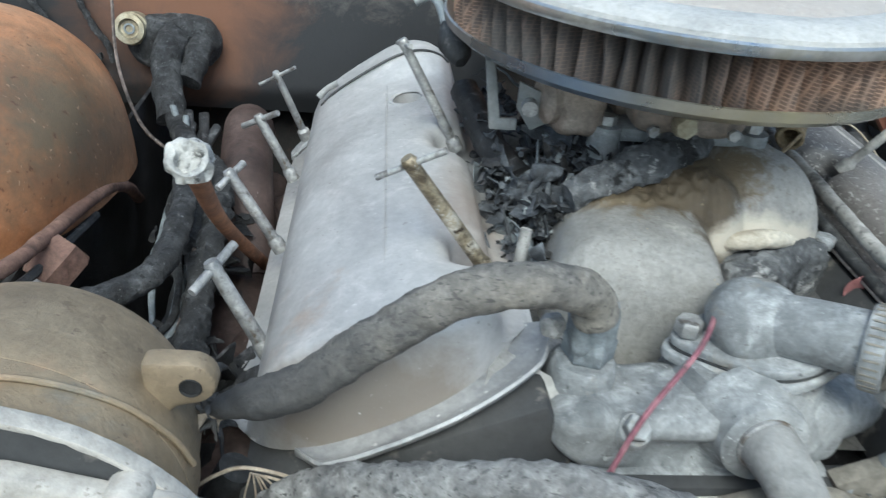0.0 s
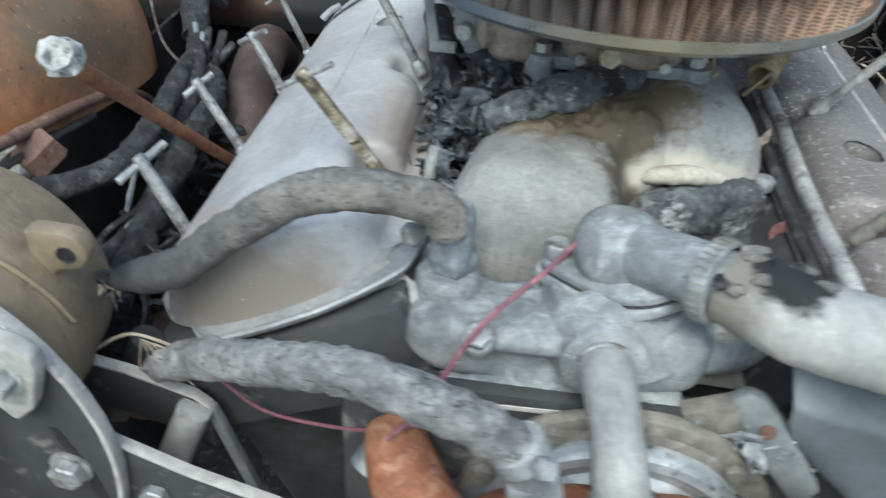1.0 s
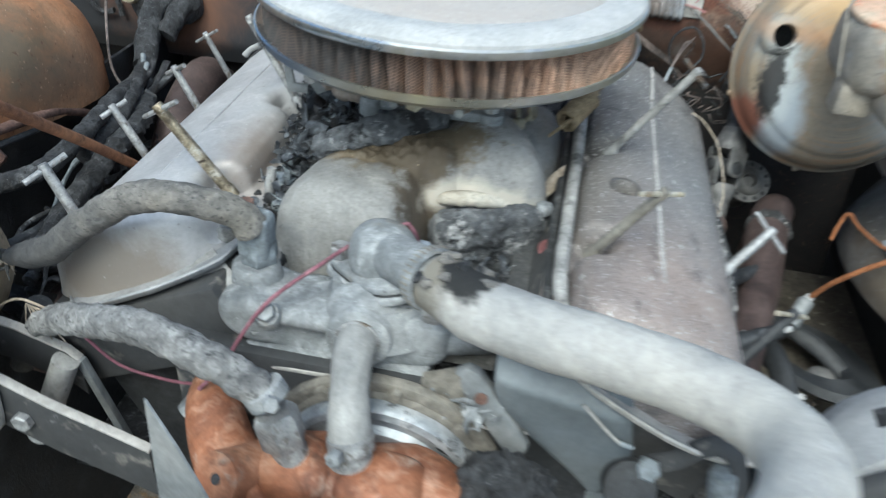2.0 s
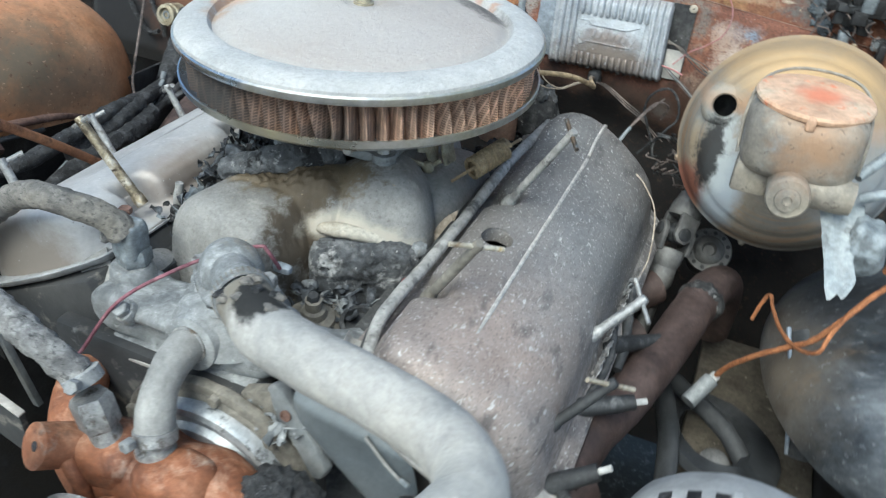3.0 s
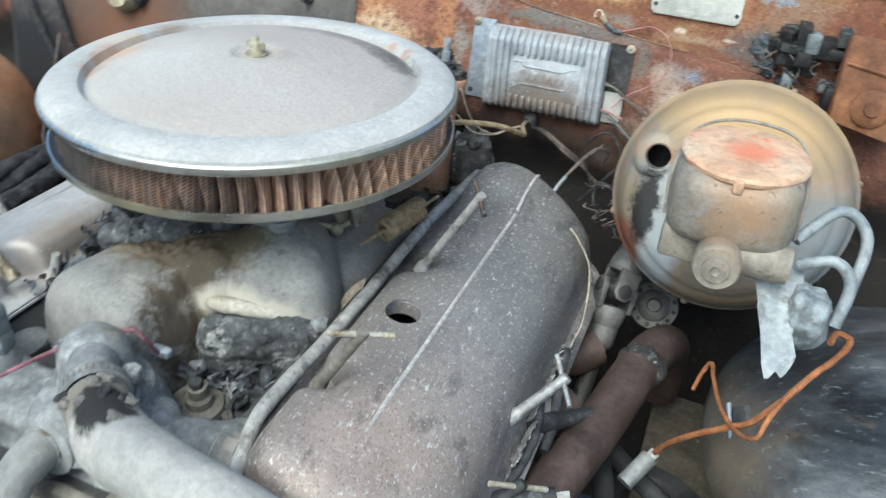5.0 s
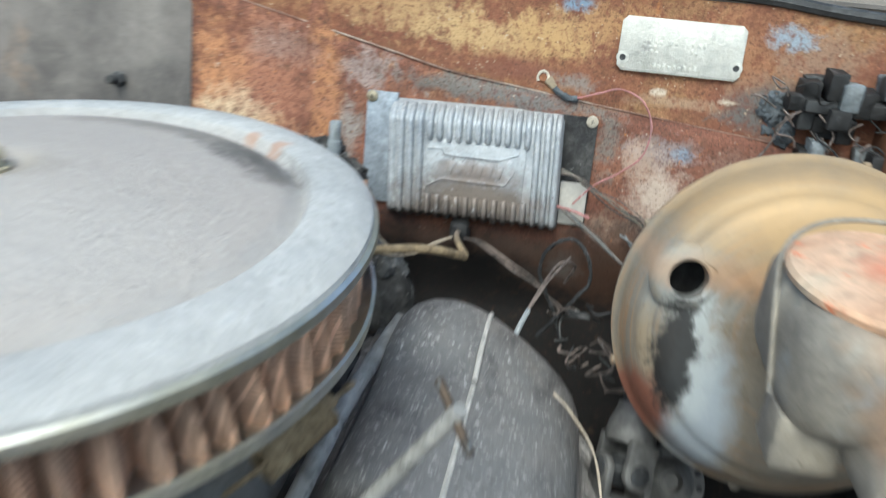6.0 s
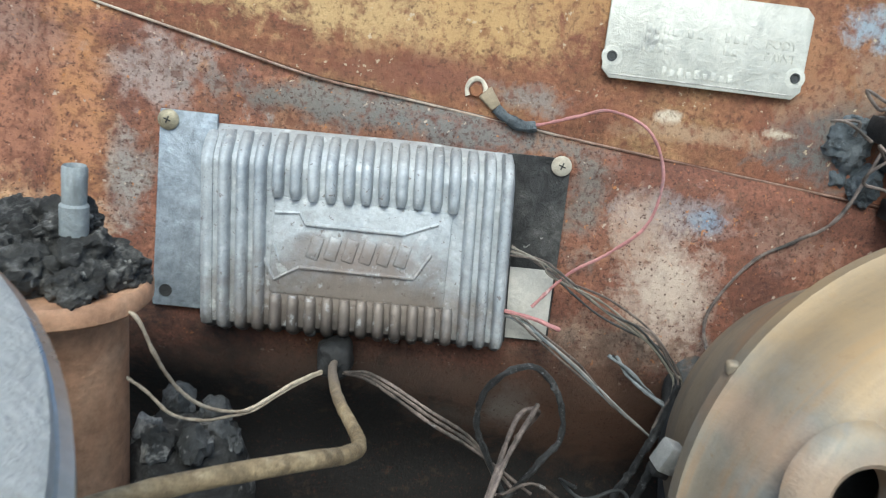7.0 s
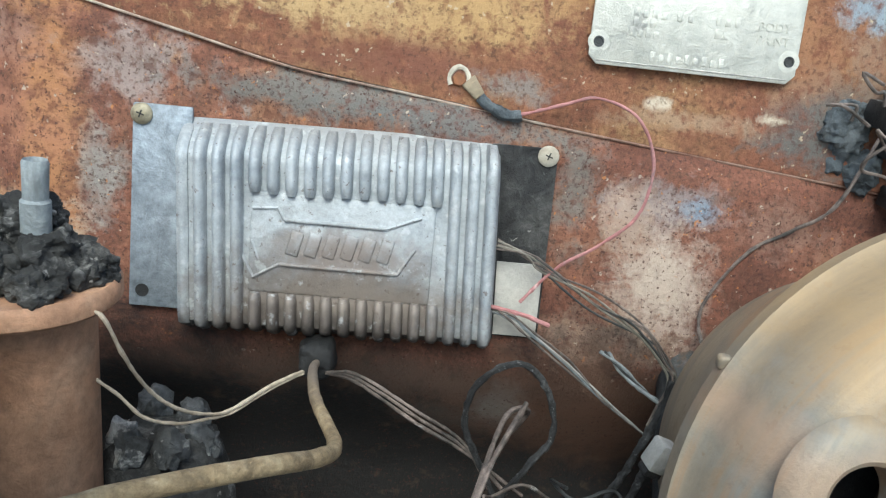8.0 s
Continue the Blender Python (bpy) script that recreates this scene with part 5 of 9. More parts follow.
# flat corner of the front face with a pale lower edge
wing = part("front_corner", rough_up(slab([(0.046, -0.292, 0.788), (0.075, -0.292, 0.802), (0.106, -0.292, 0.790), (0.136, -0.291, 0.757), (0.112, -0.293, 0.7545), (0.068, -0.293, 0.7575), (0.054, -0.292, 0.770)], (0, 1, 0), 0.012, 0.0015), 0.0006, 70), M_tanflange, eng, "pale scoured corner of the front face")
part("pale_edge", rough_up(tube([(0.064, -0.2935, 0.7578), (0.090, -0.2945, 0.7560), (0.112, -0.2945, 0.7546), (0.134, -0.2925, 0.7560)], 0.0013, 7, 5), 0.0004, 160), M_weld, wing)


# sloping blue-grey accessory bracket on the head
def bracket_at(u, v):
    z = 0.712 + (0.834 - 0.712) * v
    left = np.interp(z, (0.712, 0.759, 0.787, 0.800, 0.834), (0.186, 0.134, 0.108, 0.103, 0.100))
    right = np.interp(z, (0.712, 0.736, 0.790, 0.834), (0.196, 0.217, 0.206, 0.200))
    x = left + (right - left) * u
    y = -0.301 + 0.95 * max(0.0, z - 0.803 + 0.18 * (x - 0.15)) + 0.004 * (abs(2 * u - 1) ** 6)
    return Vector((x, y + 0.0006 * noise.noise(Vector((x * 30, 0, z * 30))), z))


acc = part("front_bracket", sheet(bracket_at, 40, 40, 0.005), M_bracket, eng, "smooth blue-grey accessory bracket plate")
part("bracket_rib", tube([(0.168, -0.3015, 0.806), (0.186, -0.304, 0.789), (0.201, -0.304, 0.775)], 0.0014, 7, 5), M_pale_grey, acc)
part("bracket_pin", lathe((0.200, -0.303, 0.776), (0.8, -0.5, 0.3), [(0.0022, 0), (0.0022, 0.010), (0.0012, 0.011)], 10), M_melt, acc, "bright pin")
part("lower_flange", slab([(0.186, -0.300, 0.7125), (0.196, -0.300, 0.7125), (0.218, -0.300, 0.7345), (0.2185, -0.316, 0.7345), (0.196, -0.318, 0.7105), (0.184, -0.318, 0.7105)], (0, 0, -1), 0.003, 0.0006), M_bracket, acc)
puck = thing("rubber_mount", (0.213, -0.325, 0.735), "dull grey-brown round rubber mount below the bracket", "mount")
part("puck", rough_up(lathe((0.213, -0.318, 0.748), (0.05, -0.75, 0.55), [(0.0, -0.02), (0.019, -0.018), (0.0205, -0.004), (0.0195, 0.001), (0.006, 0.0025), (0.0, 0.002)], 28), 0.0006, 90), M_dgrey, puck)
brace = thing("alternator_brace", (0.262, -0.30, 0.72), "grey curved steel strap with a pale bolt post", "brace")
part("strap", tube([(0.226, -0.298, 0.7535), (0.243, -0.299, 0.765), (0.256, -0.300, 0.782), (0.268, -0.300, 0.7895), (0.280, -0.301, 0.784), (0.2885, -0.302, 0.768), (0.296, -0.303, 0.745)], 0.0075, 12, 6, flat=0.28), M_plate, brace)
part("post", rough_up(lathe((0.288, -0.304, 0.715), (-0.22, 0.0, 1), [(0.0105, 0), (0.0105, 0.050), (0.0085, 0.055), (0.0, 0.056)], 18), 0.0005, 80), M_bluegrey, brace, "pale ash-coated post")
part("nut", hexnut((0.222, -0.302, 0.752), (0.2, -0.6, 0.7), 0.010, 0.012), M_bluegrey, brace)

M_crust = flecks(surface("crusted_char", [(0.012, 0.012, 0.013), (0.03, 0.03, 0.031), (0.085, 0.083, 0.08)], 0.7, 0.0, 30, 200, [((0.25, 0.245, 0.235), 45, 0.60, 0.68, 2.0)], 0.8, 0.4, mid=0.4, relief=0.8, dust=0.25, dust_colour=(0.24, 0.235, 0.23)), (0.40, 0.39, 0.37), 130, 0.66, 0.70, 3.0, 0.7)
M_ashcrust = flecks(surface("ash_plated_char", [(0.03, 0.032, 0.035), (0.085, 0.089, 0.096), (0.21, 0.214, 0.22)], 0.7, 0.0, 26, 200, [((0.36, 0.36, 0.36), 30, 0.56, 0.62, 2.0), ((0.012, 0.012, 0.013), 34, 0.56, 0.62, 6.0)], 0.8, 0.4, mid=0.4, relief=0.9), (0.46, 0.455, 0.45), 120, 0.66, 0.70, 3.0, 0.7)
mani = thing("intake_manifold", (0, -0.05, 0.755), "cast aluminium intake manifold, ash-white with scorched humps", "intake manifold")


def superblob(c, r, ex=2.8, m=None, amount=0.002, nu=48, nv=28):
    bm = bmesh.new()
    rows = []
    for j in range(nv + 1):
        b = math.pi * (j / nv - 0.5)
        row = []
        for i in range(nu):
            a = 2 * math.pi * i / nu
            s = Vector((math.cos(b) * math.cos(a), math.cos(b) * math.sin(a), math.sin(b)))
            n = (abs(s.x) ** ex + abs(s.y) ** ex + abs(s.z) ** ex) ** (1 / ex)
            p = Vector((r[0] * s.x / n, r[1] * s.y / n, r[2] * s.z / n))
            if m:
                p = m @ p
            p = p + Vector(c)
            row.append(p + (p - Vector(c)).normalized() * amount * noise.noise(p * 28))
        rows.append(row)
    return rings(bm, rows)


# one casting: runners and water crossover rise out of the valley with filleted, drafted walls
HUMPS = [  # centre x, y, foot height, half sizes, rise, turn, plan exponent, profile exponent
    (0.0, 0.03, 0.80, 0.078, 0.135, 0.094, 0, 3.2, 2.6), (-0.046, -0.148, 0.785, 0.063, 0.056, 0.094, -10, 4.6, 3.4), (-0.036, -0.088, 0.80, 0.058, 0.066, 0.080, -6, 3.0, 3.0),
    (0.056, -0.062, 0.805, 0.055, 0.064, 0.096, 26, 3.4, 2.4), (0.004, -0.082, 0.80, 0.046, 0.054, 0.092, 0, 3.0, 3.2), (0.088, 0.03, 0.79, 0.042, 0.080, 0.080, 0, 2.8, 2.4), (-0.088, 0.06, 0.78, 0.05, 0.065, 0.085, 0, 2.6, 2.2),
    (-0.118, -0.205, 0.79, 0.026, 0.030, 0.030, 0, 2.6, 2.2), (0.105, -0.185, 0.768, 0.030, 0.030, 0.016, 0, 2.4, 2.2)]


def casting_height(x, y):
    total, k = 0.0, 330.0
    for cx, cy, cz, rx, ry, rise, turn, plan, prof in HUMPS:
        c, s = math.cos(radians(-turn)), math.sin(radians(-turn))
        u, v = ((x - cx) * c - (y - cy) * s) / rx, ((x - cx) * s + (y - cy) * c) / ry
        q = (abs(u) ** plan + abs(v) ** plan) ** (1 / plan)
        if q < 1:
            z = cz + rise * (1 - q ** prof) ** (1 / prof)
        else:
            z = cz - (q - 1) * min(rx, ry) * 3
        total += math.exp(min(60.0, (z - 0.80) * k))
    z = 0.80 + math.log(total + math.exp((0.768 - 0.80) * k)) / k
    # crusted groove between the runners, and a burnt ledge behind the pale front face
    groove = math.exp(-((x - 0.014 - 0.10 * (y + 0.12)) / 0.007) ** 2) * min(1.0, max(0.0, (-0.108 - y) / 0.02)) * (1 if y > -0.205 else 0)
    z -= 0.010 * groove
    line = -0.127 + 0.10 * (x + 0.03) + 0.004 * noise.noise(Vector((x * 60, 3, 0)))
    step = min(1.0, max(0.0, (y - line) / 0.004)) * min(1.0, max(0.0, (-0.075 - y) / 0.03)) * math.exp(-((x + 0.028) / 0.048) ** 6)
    p = Vector((x, y, 0))
    crust = max(groove, step)
    z += 0.0035 * step
    return z + 0.0012 * noise.noise(p * 38) + 0.0004 * noise.noise(p * 160) + crust * 0.0036 * (noise.noise(p * 90) + 0.7 * noise.noise(p * 230))


def runners_at(u, v):
    x, y = -0.150 + 0.285 * u, -0.245 + 0.403 * v
    return Vector((x, y, casting_height(x, y)))


part("casting", sheet(runners_at, 190, 260), M_alu_hump, mani, "rounded runners with brown burnt residue in the groove", angle=70)
# pale scoured rim of the arch, and the char packed beneath it
part("arch_rim", rough_up(tube([(0.022, -0.118, 0.838), (0.027, -0.127, 0.850), (0.041, -0.1305, 0.8555), (0.060, -0.1240, 0.8540), (0.080, -0.110, 0.8460), (0.096, -0.095, 0.8350), (0.104, -0.084, 0.824)], (lambda u: 0.0042 + 0.0040 * math.sin(3.14 * u)), 18, 8, flat=0.9), 0.0016, 60), M_rim, mani, "pale cream scoured rim of the arch")
part("charred_block", rough_up(rough_up(superblob((0.070, -0.117, 0.811), (0.056, 0.022, 0.036), 3.6, Matrix.Rotation(radians(28), 3, "Z"), 0.002, 120, 70), 0.003, 40), 0.0024, 190, 4), M_ashcrust, mani, "black charred block under the arch")
part("side_rail", box((-0.142, -0.24, 0.772), (-0.095, 0.225, 0.812), 0.006), M_dgrey, mani)
part("side_rail", box((0.095, -0.20, 0.765), (0.138, 0.225, 0.805), 0.006), M_dgrey, mani)
# water crossover at the front: one rounded bar with a hollow in its face, a column, a foot and bosses
def crossover_rows():
    rows = []
    for i in range(61):
        x = -0.124 + 0.188 * i / 60
        e = min(1.0, min(x + 0.124, 0.064 - x) / 0.016)
        k = 0.45 + 0.55 * math.sqrt(max(0.0, 1 - (1 - e) ** 2))
        top = np.interp(x, (-0.124, -0.098, -0.070, -0.035, 0.0, 0.064), (0.822, 0.829, 0.822, 0.826, 0.832, 0.828))
        low = np.interp(x, (-0.124, -0.10, -0.05, 0.064), (0.800, 0.784, 0.779, 0.782))
        cz, hz = (top + low) / 2, (top - low) / 2
        cy, hy = -0.252 + 0.012 * max(0.0, x) / 0.064, 0.031
        row = []
        for j in range(40):
            a = 2 * math.pi * j / 40
            c, q = math.cos(a), math.sin(a)
            n = (abs(c) ** 4.5 + abs(q) ** 4.5) ** (1 / 4.5)
            y, z = cy + hy * k * c / n, cz + hz * k * q / n
            if c < -0.3:
                w = math.exp(-((x + 0.046) / 0.030) ** 4) * math.exp(-((z - 0.797) / 0.012) ** 4)
                y += 0.009 * w
            p = Vector((x, y, z))
            row.append(p + Vector((0, 0.0008 * noise.noise(p * 60), 0.0010 * noise.noise(p * 45))))
        rows.append(row)
    return rows


part("crossover", rings(bmesh.new(), crossover_rows()), M_alu, mani, "ash-grey water crossover", angle=60)
part("column", rough_up(lathe((-0.101, -0.243, 0.786), (0.0, 0.0, 1), [(0.029, 0), (0.028, 0.012), (0.0245, 0.026), (0.0205, 0.040), (0.0190, 0.049), (0.0165, 0.052), (0.0, 0.053)], 32), 0.0014, 55), M_alu, mani, "blue-grey flared column of the crossover")
part("bypass_boss", rough_up(lathe((-0.004, -0.262, 0.8130), (0.0, -1, 0.12), [(0.036, 0), (0.032, 0.012), (0.0265, 0.018), (0.0250, 0.026), (0.0225, 0.0275), (0.0, 0.0275)], 36), 0.0006, 60), M_alu, mani)
part("thermostat_seat", rough_up(lathe((0.003, -0.238, 0.805), (0, 0, 1), [(0.052, 0), (0.049, 0.012), (0.044, 0.022), (0.041, 0.031), (0.0, 0.031)], 40), 0.0010, 50), M_alu, mani)
part("crossover_leg", rough_up(tube([(0.03, -0.245, 0.806), (0.064, -0.238, 0.802), (0.092, -0.218, 0.792), (0.112, -0.185, 0.780)], (lambda u: 0.024 - 0.004 * u), 20, 7), 0.0015, 60), M_alu, mani)
foot_rows = []
for i in range(25):
    t = i / 24
    a, b = Vector((-0.158, -0.250, 0.822)).lerp(Vector((-0.1283, -0.2735, 0.8000)), t), Vector((-0.150, -0.225, 0.832)).lerp(Vector((-0.104, -0.262, 0.826)), t)
    foot_rows.append([a + Vector((0, -0.001, -0.002 - 0.010 * t)), a, a.lerp(b, 0.5) + Vector((0, 0.002, 0.004 * math.sin(3.14 * t))), b, b + Vector((0, 0.012, -0.012))])
part("crossover_foot", rough_up(rings(bmesh.new(), foot_rows), 0.0008, 60), M_pale_grey, mani, "pale scoured pointed foot of the crossover")
part("crossover_web", box((-0.100, -0.284, 0.764), (0.050, -0.24, 0.786), 0.004), M_alu, mani)
part("gasket_ledge", rough_up(slab([(-0.092, -0.291, 0.7745), (-0.055, -0.293, 0.7775), (-0.020, -0.293, 0.779), (0.048, -0.292, 0.7775), (0.048, -0.25, 0.7775), (-0.092, -0.25, 0.7745)], (0, 0, -1), 0.004, 0.0008), 0.0006, 90), M_pale, mani, "pale gasket edge")
seam_pts = []
for x in (0.155, 0.163, 0.175, 0.19, 0.21, 0.23, 0.25, 0.268, 0.282):
    z = float(np.interp(x, [q[0] for q in PROFILE[4:-4]], [q[1] for q in PROFILE[4:-4]]))
    lift = z - 0.834 + (x - 0.130) * 0.452
    seam_pts.append((-x, 0.178 - 0.10 * (x - 0.155) ** 1.0, z + 0.0152 * min(1.0, lift / 0.03) * math.exp(-((x - 0.19) / 0.05) ** 2) + 0.0012))
part("seam_band", tube(seam_pts, 0.0013, 6, 5), M_dgrey, vc_l, "dark seam across the rear of the cover")
part("lifted_tape", rough_up(tube([(-0.284, 0.168, 0.829), (-0.276, 0.170, 0.838), (-0.266, 0.173, 0.843)], 0.0045, 10, 5, flat=0.4), 0.0008, 200), M_lid, vc_l, "curl of pale burnt tape")


M_flaky = flecks(surface("flaking_black_insulation", [(0.010, 0.010, 0.012), (0.032, 0.033, 0.036), (0.085, 0.087, 0.092)], 0.65, 0.0, 60, 260, [((0.15, 0.152, 0.158), 45, 0.58, 0.68, 5.0)], 0.9, 0.4, mid=0.45, relief=1.0), (0.26, 0.27, 0.28), 340, 0.64, 0.69, 2.0, 0.6)
flecks(M_flaky, (0.008, 0.008, 0.009), 190, 0.58, 0.63, 8.0, 0.8, (1, 1, 0.45))
# ---- thermostat housing, hoses and fittings at the engine front ----
ts = thing("thermostat_housing", (0.0, -0.235, 0.845), "ash-grey cast thermostat housing with a turned neck", "thermostat housing")
for z, grow, th in ((0.8375, 1.0, 0.007), (0.8465, 0.93, 0.006)):
    outline = []
    for k in range(56):
        a = 2 * math.pi * k / 56
        r = 0.034 + 0.017 * abs(math.cos(a)) ** 6
        outline.append(Vector((0.003 + grow * r * math.cos(a), -0.238 + grow * 0.034 * math.sin(a) - 0.012 * math.cos(a), z + 0.010 * math.cos(a) * grow)))
    part("flange", slab(outline, (0, 0, 1), th, 0.0016), M_alu, ts)
part("gasket", slab([v + Vector((0, 0, -0.0012)) for v in outline], (0, 0, 1), 0.0012), M_dgrey, ts, "dark gasket line")
part("dome", superblob((0.0, -0.231, 0.859), (0.0285, 0.026, 0.026), 2.1), M_alu, ts)
part("neck", tube([(0.004, -0.236, 0.862), (0.022, -0.254, 0.870), (0.040, -0.271, 0.876), (0.058, -0.283, 0.878)], 0.0185, 20, 5), M_alu, ts)
for p in ((-0.036, -0.227, 0.846), (0.043, -0.240, 0.862)):
    part("bolt", hexnut(p, (0, 0, 1), 0.0085, 0.010), M_bolt, ts, "ash-grey hex bolt")

clamp = thing("hose_clamp", (0.045, -0.274, 0.876), "slotted steel worm-drive hose clamp", "hose clamp")
cd = Vector((0.72, -0.62, 0.18)).normalized()
band = part("band", lathe((0.046, -0.275, 0.876), cd, [(0.0215, -0.006), (0.0236, -0.0055), (0.0240, 0.0), (0.0236, 0.0055), (0.0215, 0.006)], 36, caps=False), M_alu, clamp)
ca, cb, _ = frame_of(cd)
for k in range(34):
    a = 2 * math.pi * k / 34
    o = Vector((0.046, -0.275, 0.876)) + 0.0240 * (math.cos(a) * ca + math.sin(a) * cb)
    t = -math.sin(a) * ca + math.cos(a) * cb
    out = (math.cos(a) * ca + math.sin(a) * cb)
    part("slot", slab([o + cd * 0.004 - t * 0.0006, o + cd * 0.004 + t * 0.0006, o - cd * 0.004 + t * 0.0006, o - cd * 0.004 - t * 0.0006], out, 0.0004), M_tanflange, band, smooth=False)
part("worm_housing", superblob((0.052, -0.292, 0.862), (0.008, 0.007, 0.010), 4), M_bolt, clamp)

rad_pts = [(0.050, -0.279, 0.878), (0.087, -0.302, 0.877), (0.135, -0.309, 0.872), (0.186, -0.314, 0.868), (0.240, -0.327, 0.866), (0.272, -0.362, 0.876), (0.275, -0.405, 0.892), (0.258, -0.450, 0.905), (0.232, -0.496, 0.915), (0.210, -0.535, 0.922)]
rh = thing("radiator_hose", (0.18, -0.315, 0.85), "thick rubber radiator hose burnt to pale ash", "hose")
hose_bm = rough_up(tube(rad_pts, (lambda u: 0.0235 - 0.002 * max(0, 1 - u * 10)), 32, 10), 0.0008, 60)
part("hose", hose_bm, M_hose_rad, rh)
for k in range(9):
    rnd = random.Random(300 + k)
    u = rnd.random()
    c = Vector((0.050, -0.279, 0.878)).lerp(Vector((0.090, -0.303, 0.877)), u)
    a = rnd.uniform(0.2, 2.6)
    o = c + 0.0228 * (Vector((0.5, 0.75, 0)).normalized() * math.cos(a) + Vector((0, 0, 1)) * math.sin(a))
    part("char_flake", rough_up(blob(o, (rnd.uniform(0.003, 0.008), rnd.uniform(0.003, 0.006), 0.0022), 0.5, 200, k, 3), 0.0008, 400, k), M_char_b if k % 3 else M_black, rh, "lifted flake of charred rubber")

h1 = thing("heater_hose", (-0.20, -0.27, 0.86), "cracked charred heater hose arching over the silver valve cover", "hose")
h1_pts = [(-0.312, -0.266, 0.814), (-0.290, -0.271, 0.825), (-0.261, -0.273, 0.838), (-0.221, -0.273, 0.872), (-0.181, -0.271, 0.899), (-0.139, -0.270, 0.906), (-0.110, -0.252, 0.888), (-0.102, -0.245, 0.873)]
part("hose", rough_up(tube(h1_pts, (lambda u: 0.0120 - 0.0072 * max(0.0, 1 - u * 4) ** 1.3 + 0.0022 * max(0.0, u - 0.9) * 10), 24, 14), 0.0016, 110), M_char_b, h1)
rt = random.Random(31)
for k in range(12):
    o = Vector((-0.309, -0.266, 0.815)) + Vector((rt.uniform(-0.004, 0.006), rt.uniform(-0.006, 0.004), rt.uniform(-0.007, 0.006)))
    q = o + Vector((rt.uniform(-0.020, 0.002), rt.uniform(-0.008, 0.002), rt.uniform(-0.018, 0.006)))
    part("char_shred", rough_up(tube([o, o.lerp(q, 0.5) + Vector((0, -0.002, 0.003)), q], (lambda u: 0.0022 * (1.05 - u)), 7, 5), 0.0008, 300, k), M_char_b if k % 3 else M_leaf, h1, "ragged shred of burnt rubber")
part("barb", cyl((-0.104, -0.246, 0.876), (-0.099, -0.241, 0.858), 0.0095, 16), M_alu, h1)

h2 = thing("heater_hose", (-0.16, -0.33, 0.80), "flaking charred hose curving in front of the timing cover", "hose")
h2_pts = [(-0.280, -0.294, 0.770), (-0.262, -0.298, 0.782), (-0.235, -0.306, 0.799), (-0.193, -0.329, 0.826), (-0.141, -0.348, 0.848), (-0.088, -0.360, 0.843), (-0.052, -0.357, 0.818)]
part("hose", rough_up(tube(h2_pts, (lambda u: 0.0124 - 0.0060 * max(0.0, 1 - u * 4) ** 1.2), 24, 16), 0.0024, 120), M_char, h2)
part("clamp", lathe((-0.050, -0.357, 0.817), (0.5, -0.05, -0.8), [(0.013, -0.006), (0.0155, -0.005), (0.0155, 0.005), (0.013, 0.006)], 24), M_alu, h2, "ash-crusted hose clamp")
part("clamp_screw", hexnut((-0.040, -0.372, 0.826), (0.3, -0.6, 0.5), 0.006, 0.010), M_alu, h2)

fit1 = thing("hose_fitting", (-0.100, -0.240, 0.845), "crusted grey hex hose fitting with a bolt on top", "fitting")
part("elbow", superblob((-0.100, -0.240, 0.862), (0.013, 0.013, 0.020), 4.5), M_bluegrey, fit1)
part("hex", hexnut((-0.099, -0.240, 0.838), (0, 0, 1), 0.0155, 0.016), M_bluegrey, fit1)
part("bolt", hexnut((-0.111, -0.230, 0.880), (0.1, 0.1, 1), 0.006, 0.006), M_nut, fit1, "brown hex bolt")
part("screw", rough_up(lathe((-0.121, -0.240, 0.860), (-0.5, -0.7, 0.2), [(0.006, 0), (0.0075, 0.006), (0.0060, 0.010), (0.0, 0.011)], 20), 0.0015, 160), M_tube_ash, fit1)

ib = thing("intake_bolt", (-0.095, -0.276, 0.815), "grey hex bolt in the intake manifold", "bolt")
part("boss", lathe((-0.078, -0.276, 0.812), (0, -0.6, 0.8), [(0.0112, 0), (0.0105, 0.009), (0.0090, 0.0112)], 20), M_alu, ib)
part("head", hexnut((-0.078, -0.283, 0.8215), (0, -0.6, 0.8), 0.0078, 0.007), M_alu, ib)

byp = thing("bypass_hose", (0.0, -0.31, 0.80), "short ash-grey bypass hose with two clamps", "hose")
part("hose", rough_up(tube([(-0.005, -0.270, 0.815), (-0.003, -0.300, 0.818), (0.001, -0.326, 0.812), (0.005, -0.343, 0.796), (0.010, -0.355, 0.772)], (lambda u: 0.0150 + 0.0008 * math.sin(9 * u)), 22, 8), 0.0007, 80), M_hose_grey, byp)
part("clamp", lathe((-0.004, -0.286, 0.817), (0.02, -1, 0.1), [(0.0150, -0.006), (0.0172, -0.005), (0.0172, 0.005), (0.0150, 0.006)], 28), M_bolt, byp)
part("clamp", lathe((0.009, -0.352, 0.778), (0.25, -0.4, -1), [(0.0150, -0.006), (0.0172, -0.005), (0.0172, 0.005), (0.0150, 0.006)], 28), M_bolt, byp)
part("clamp_screw", hexnut((0.004, -0.371, 0.785), (0, -1, 0.3), 0.006, 0.008), M_alu, byp)

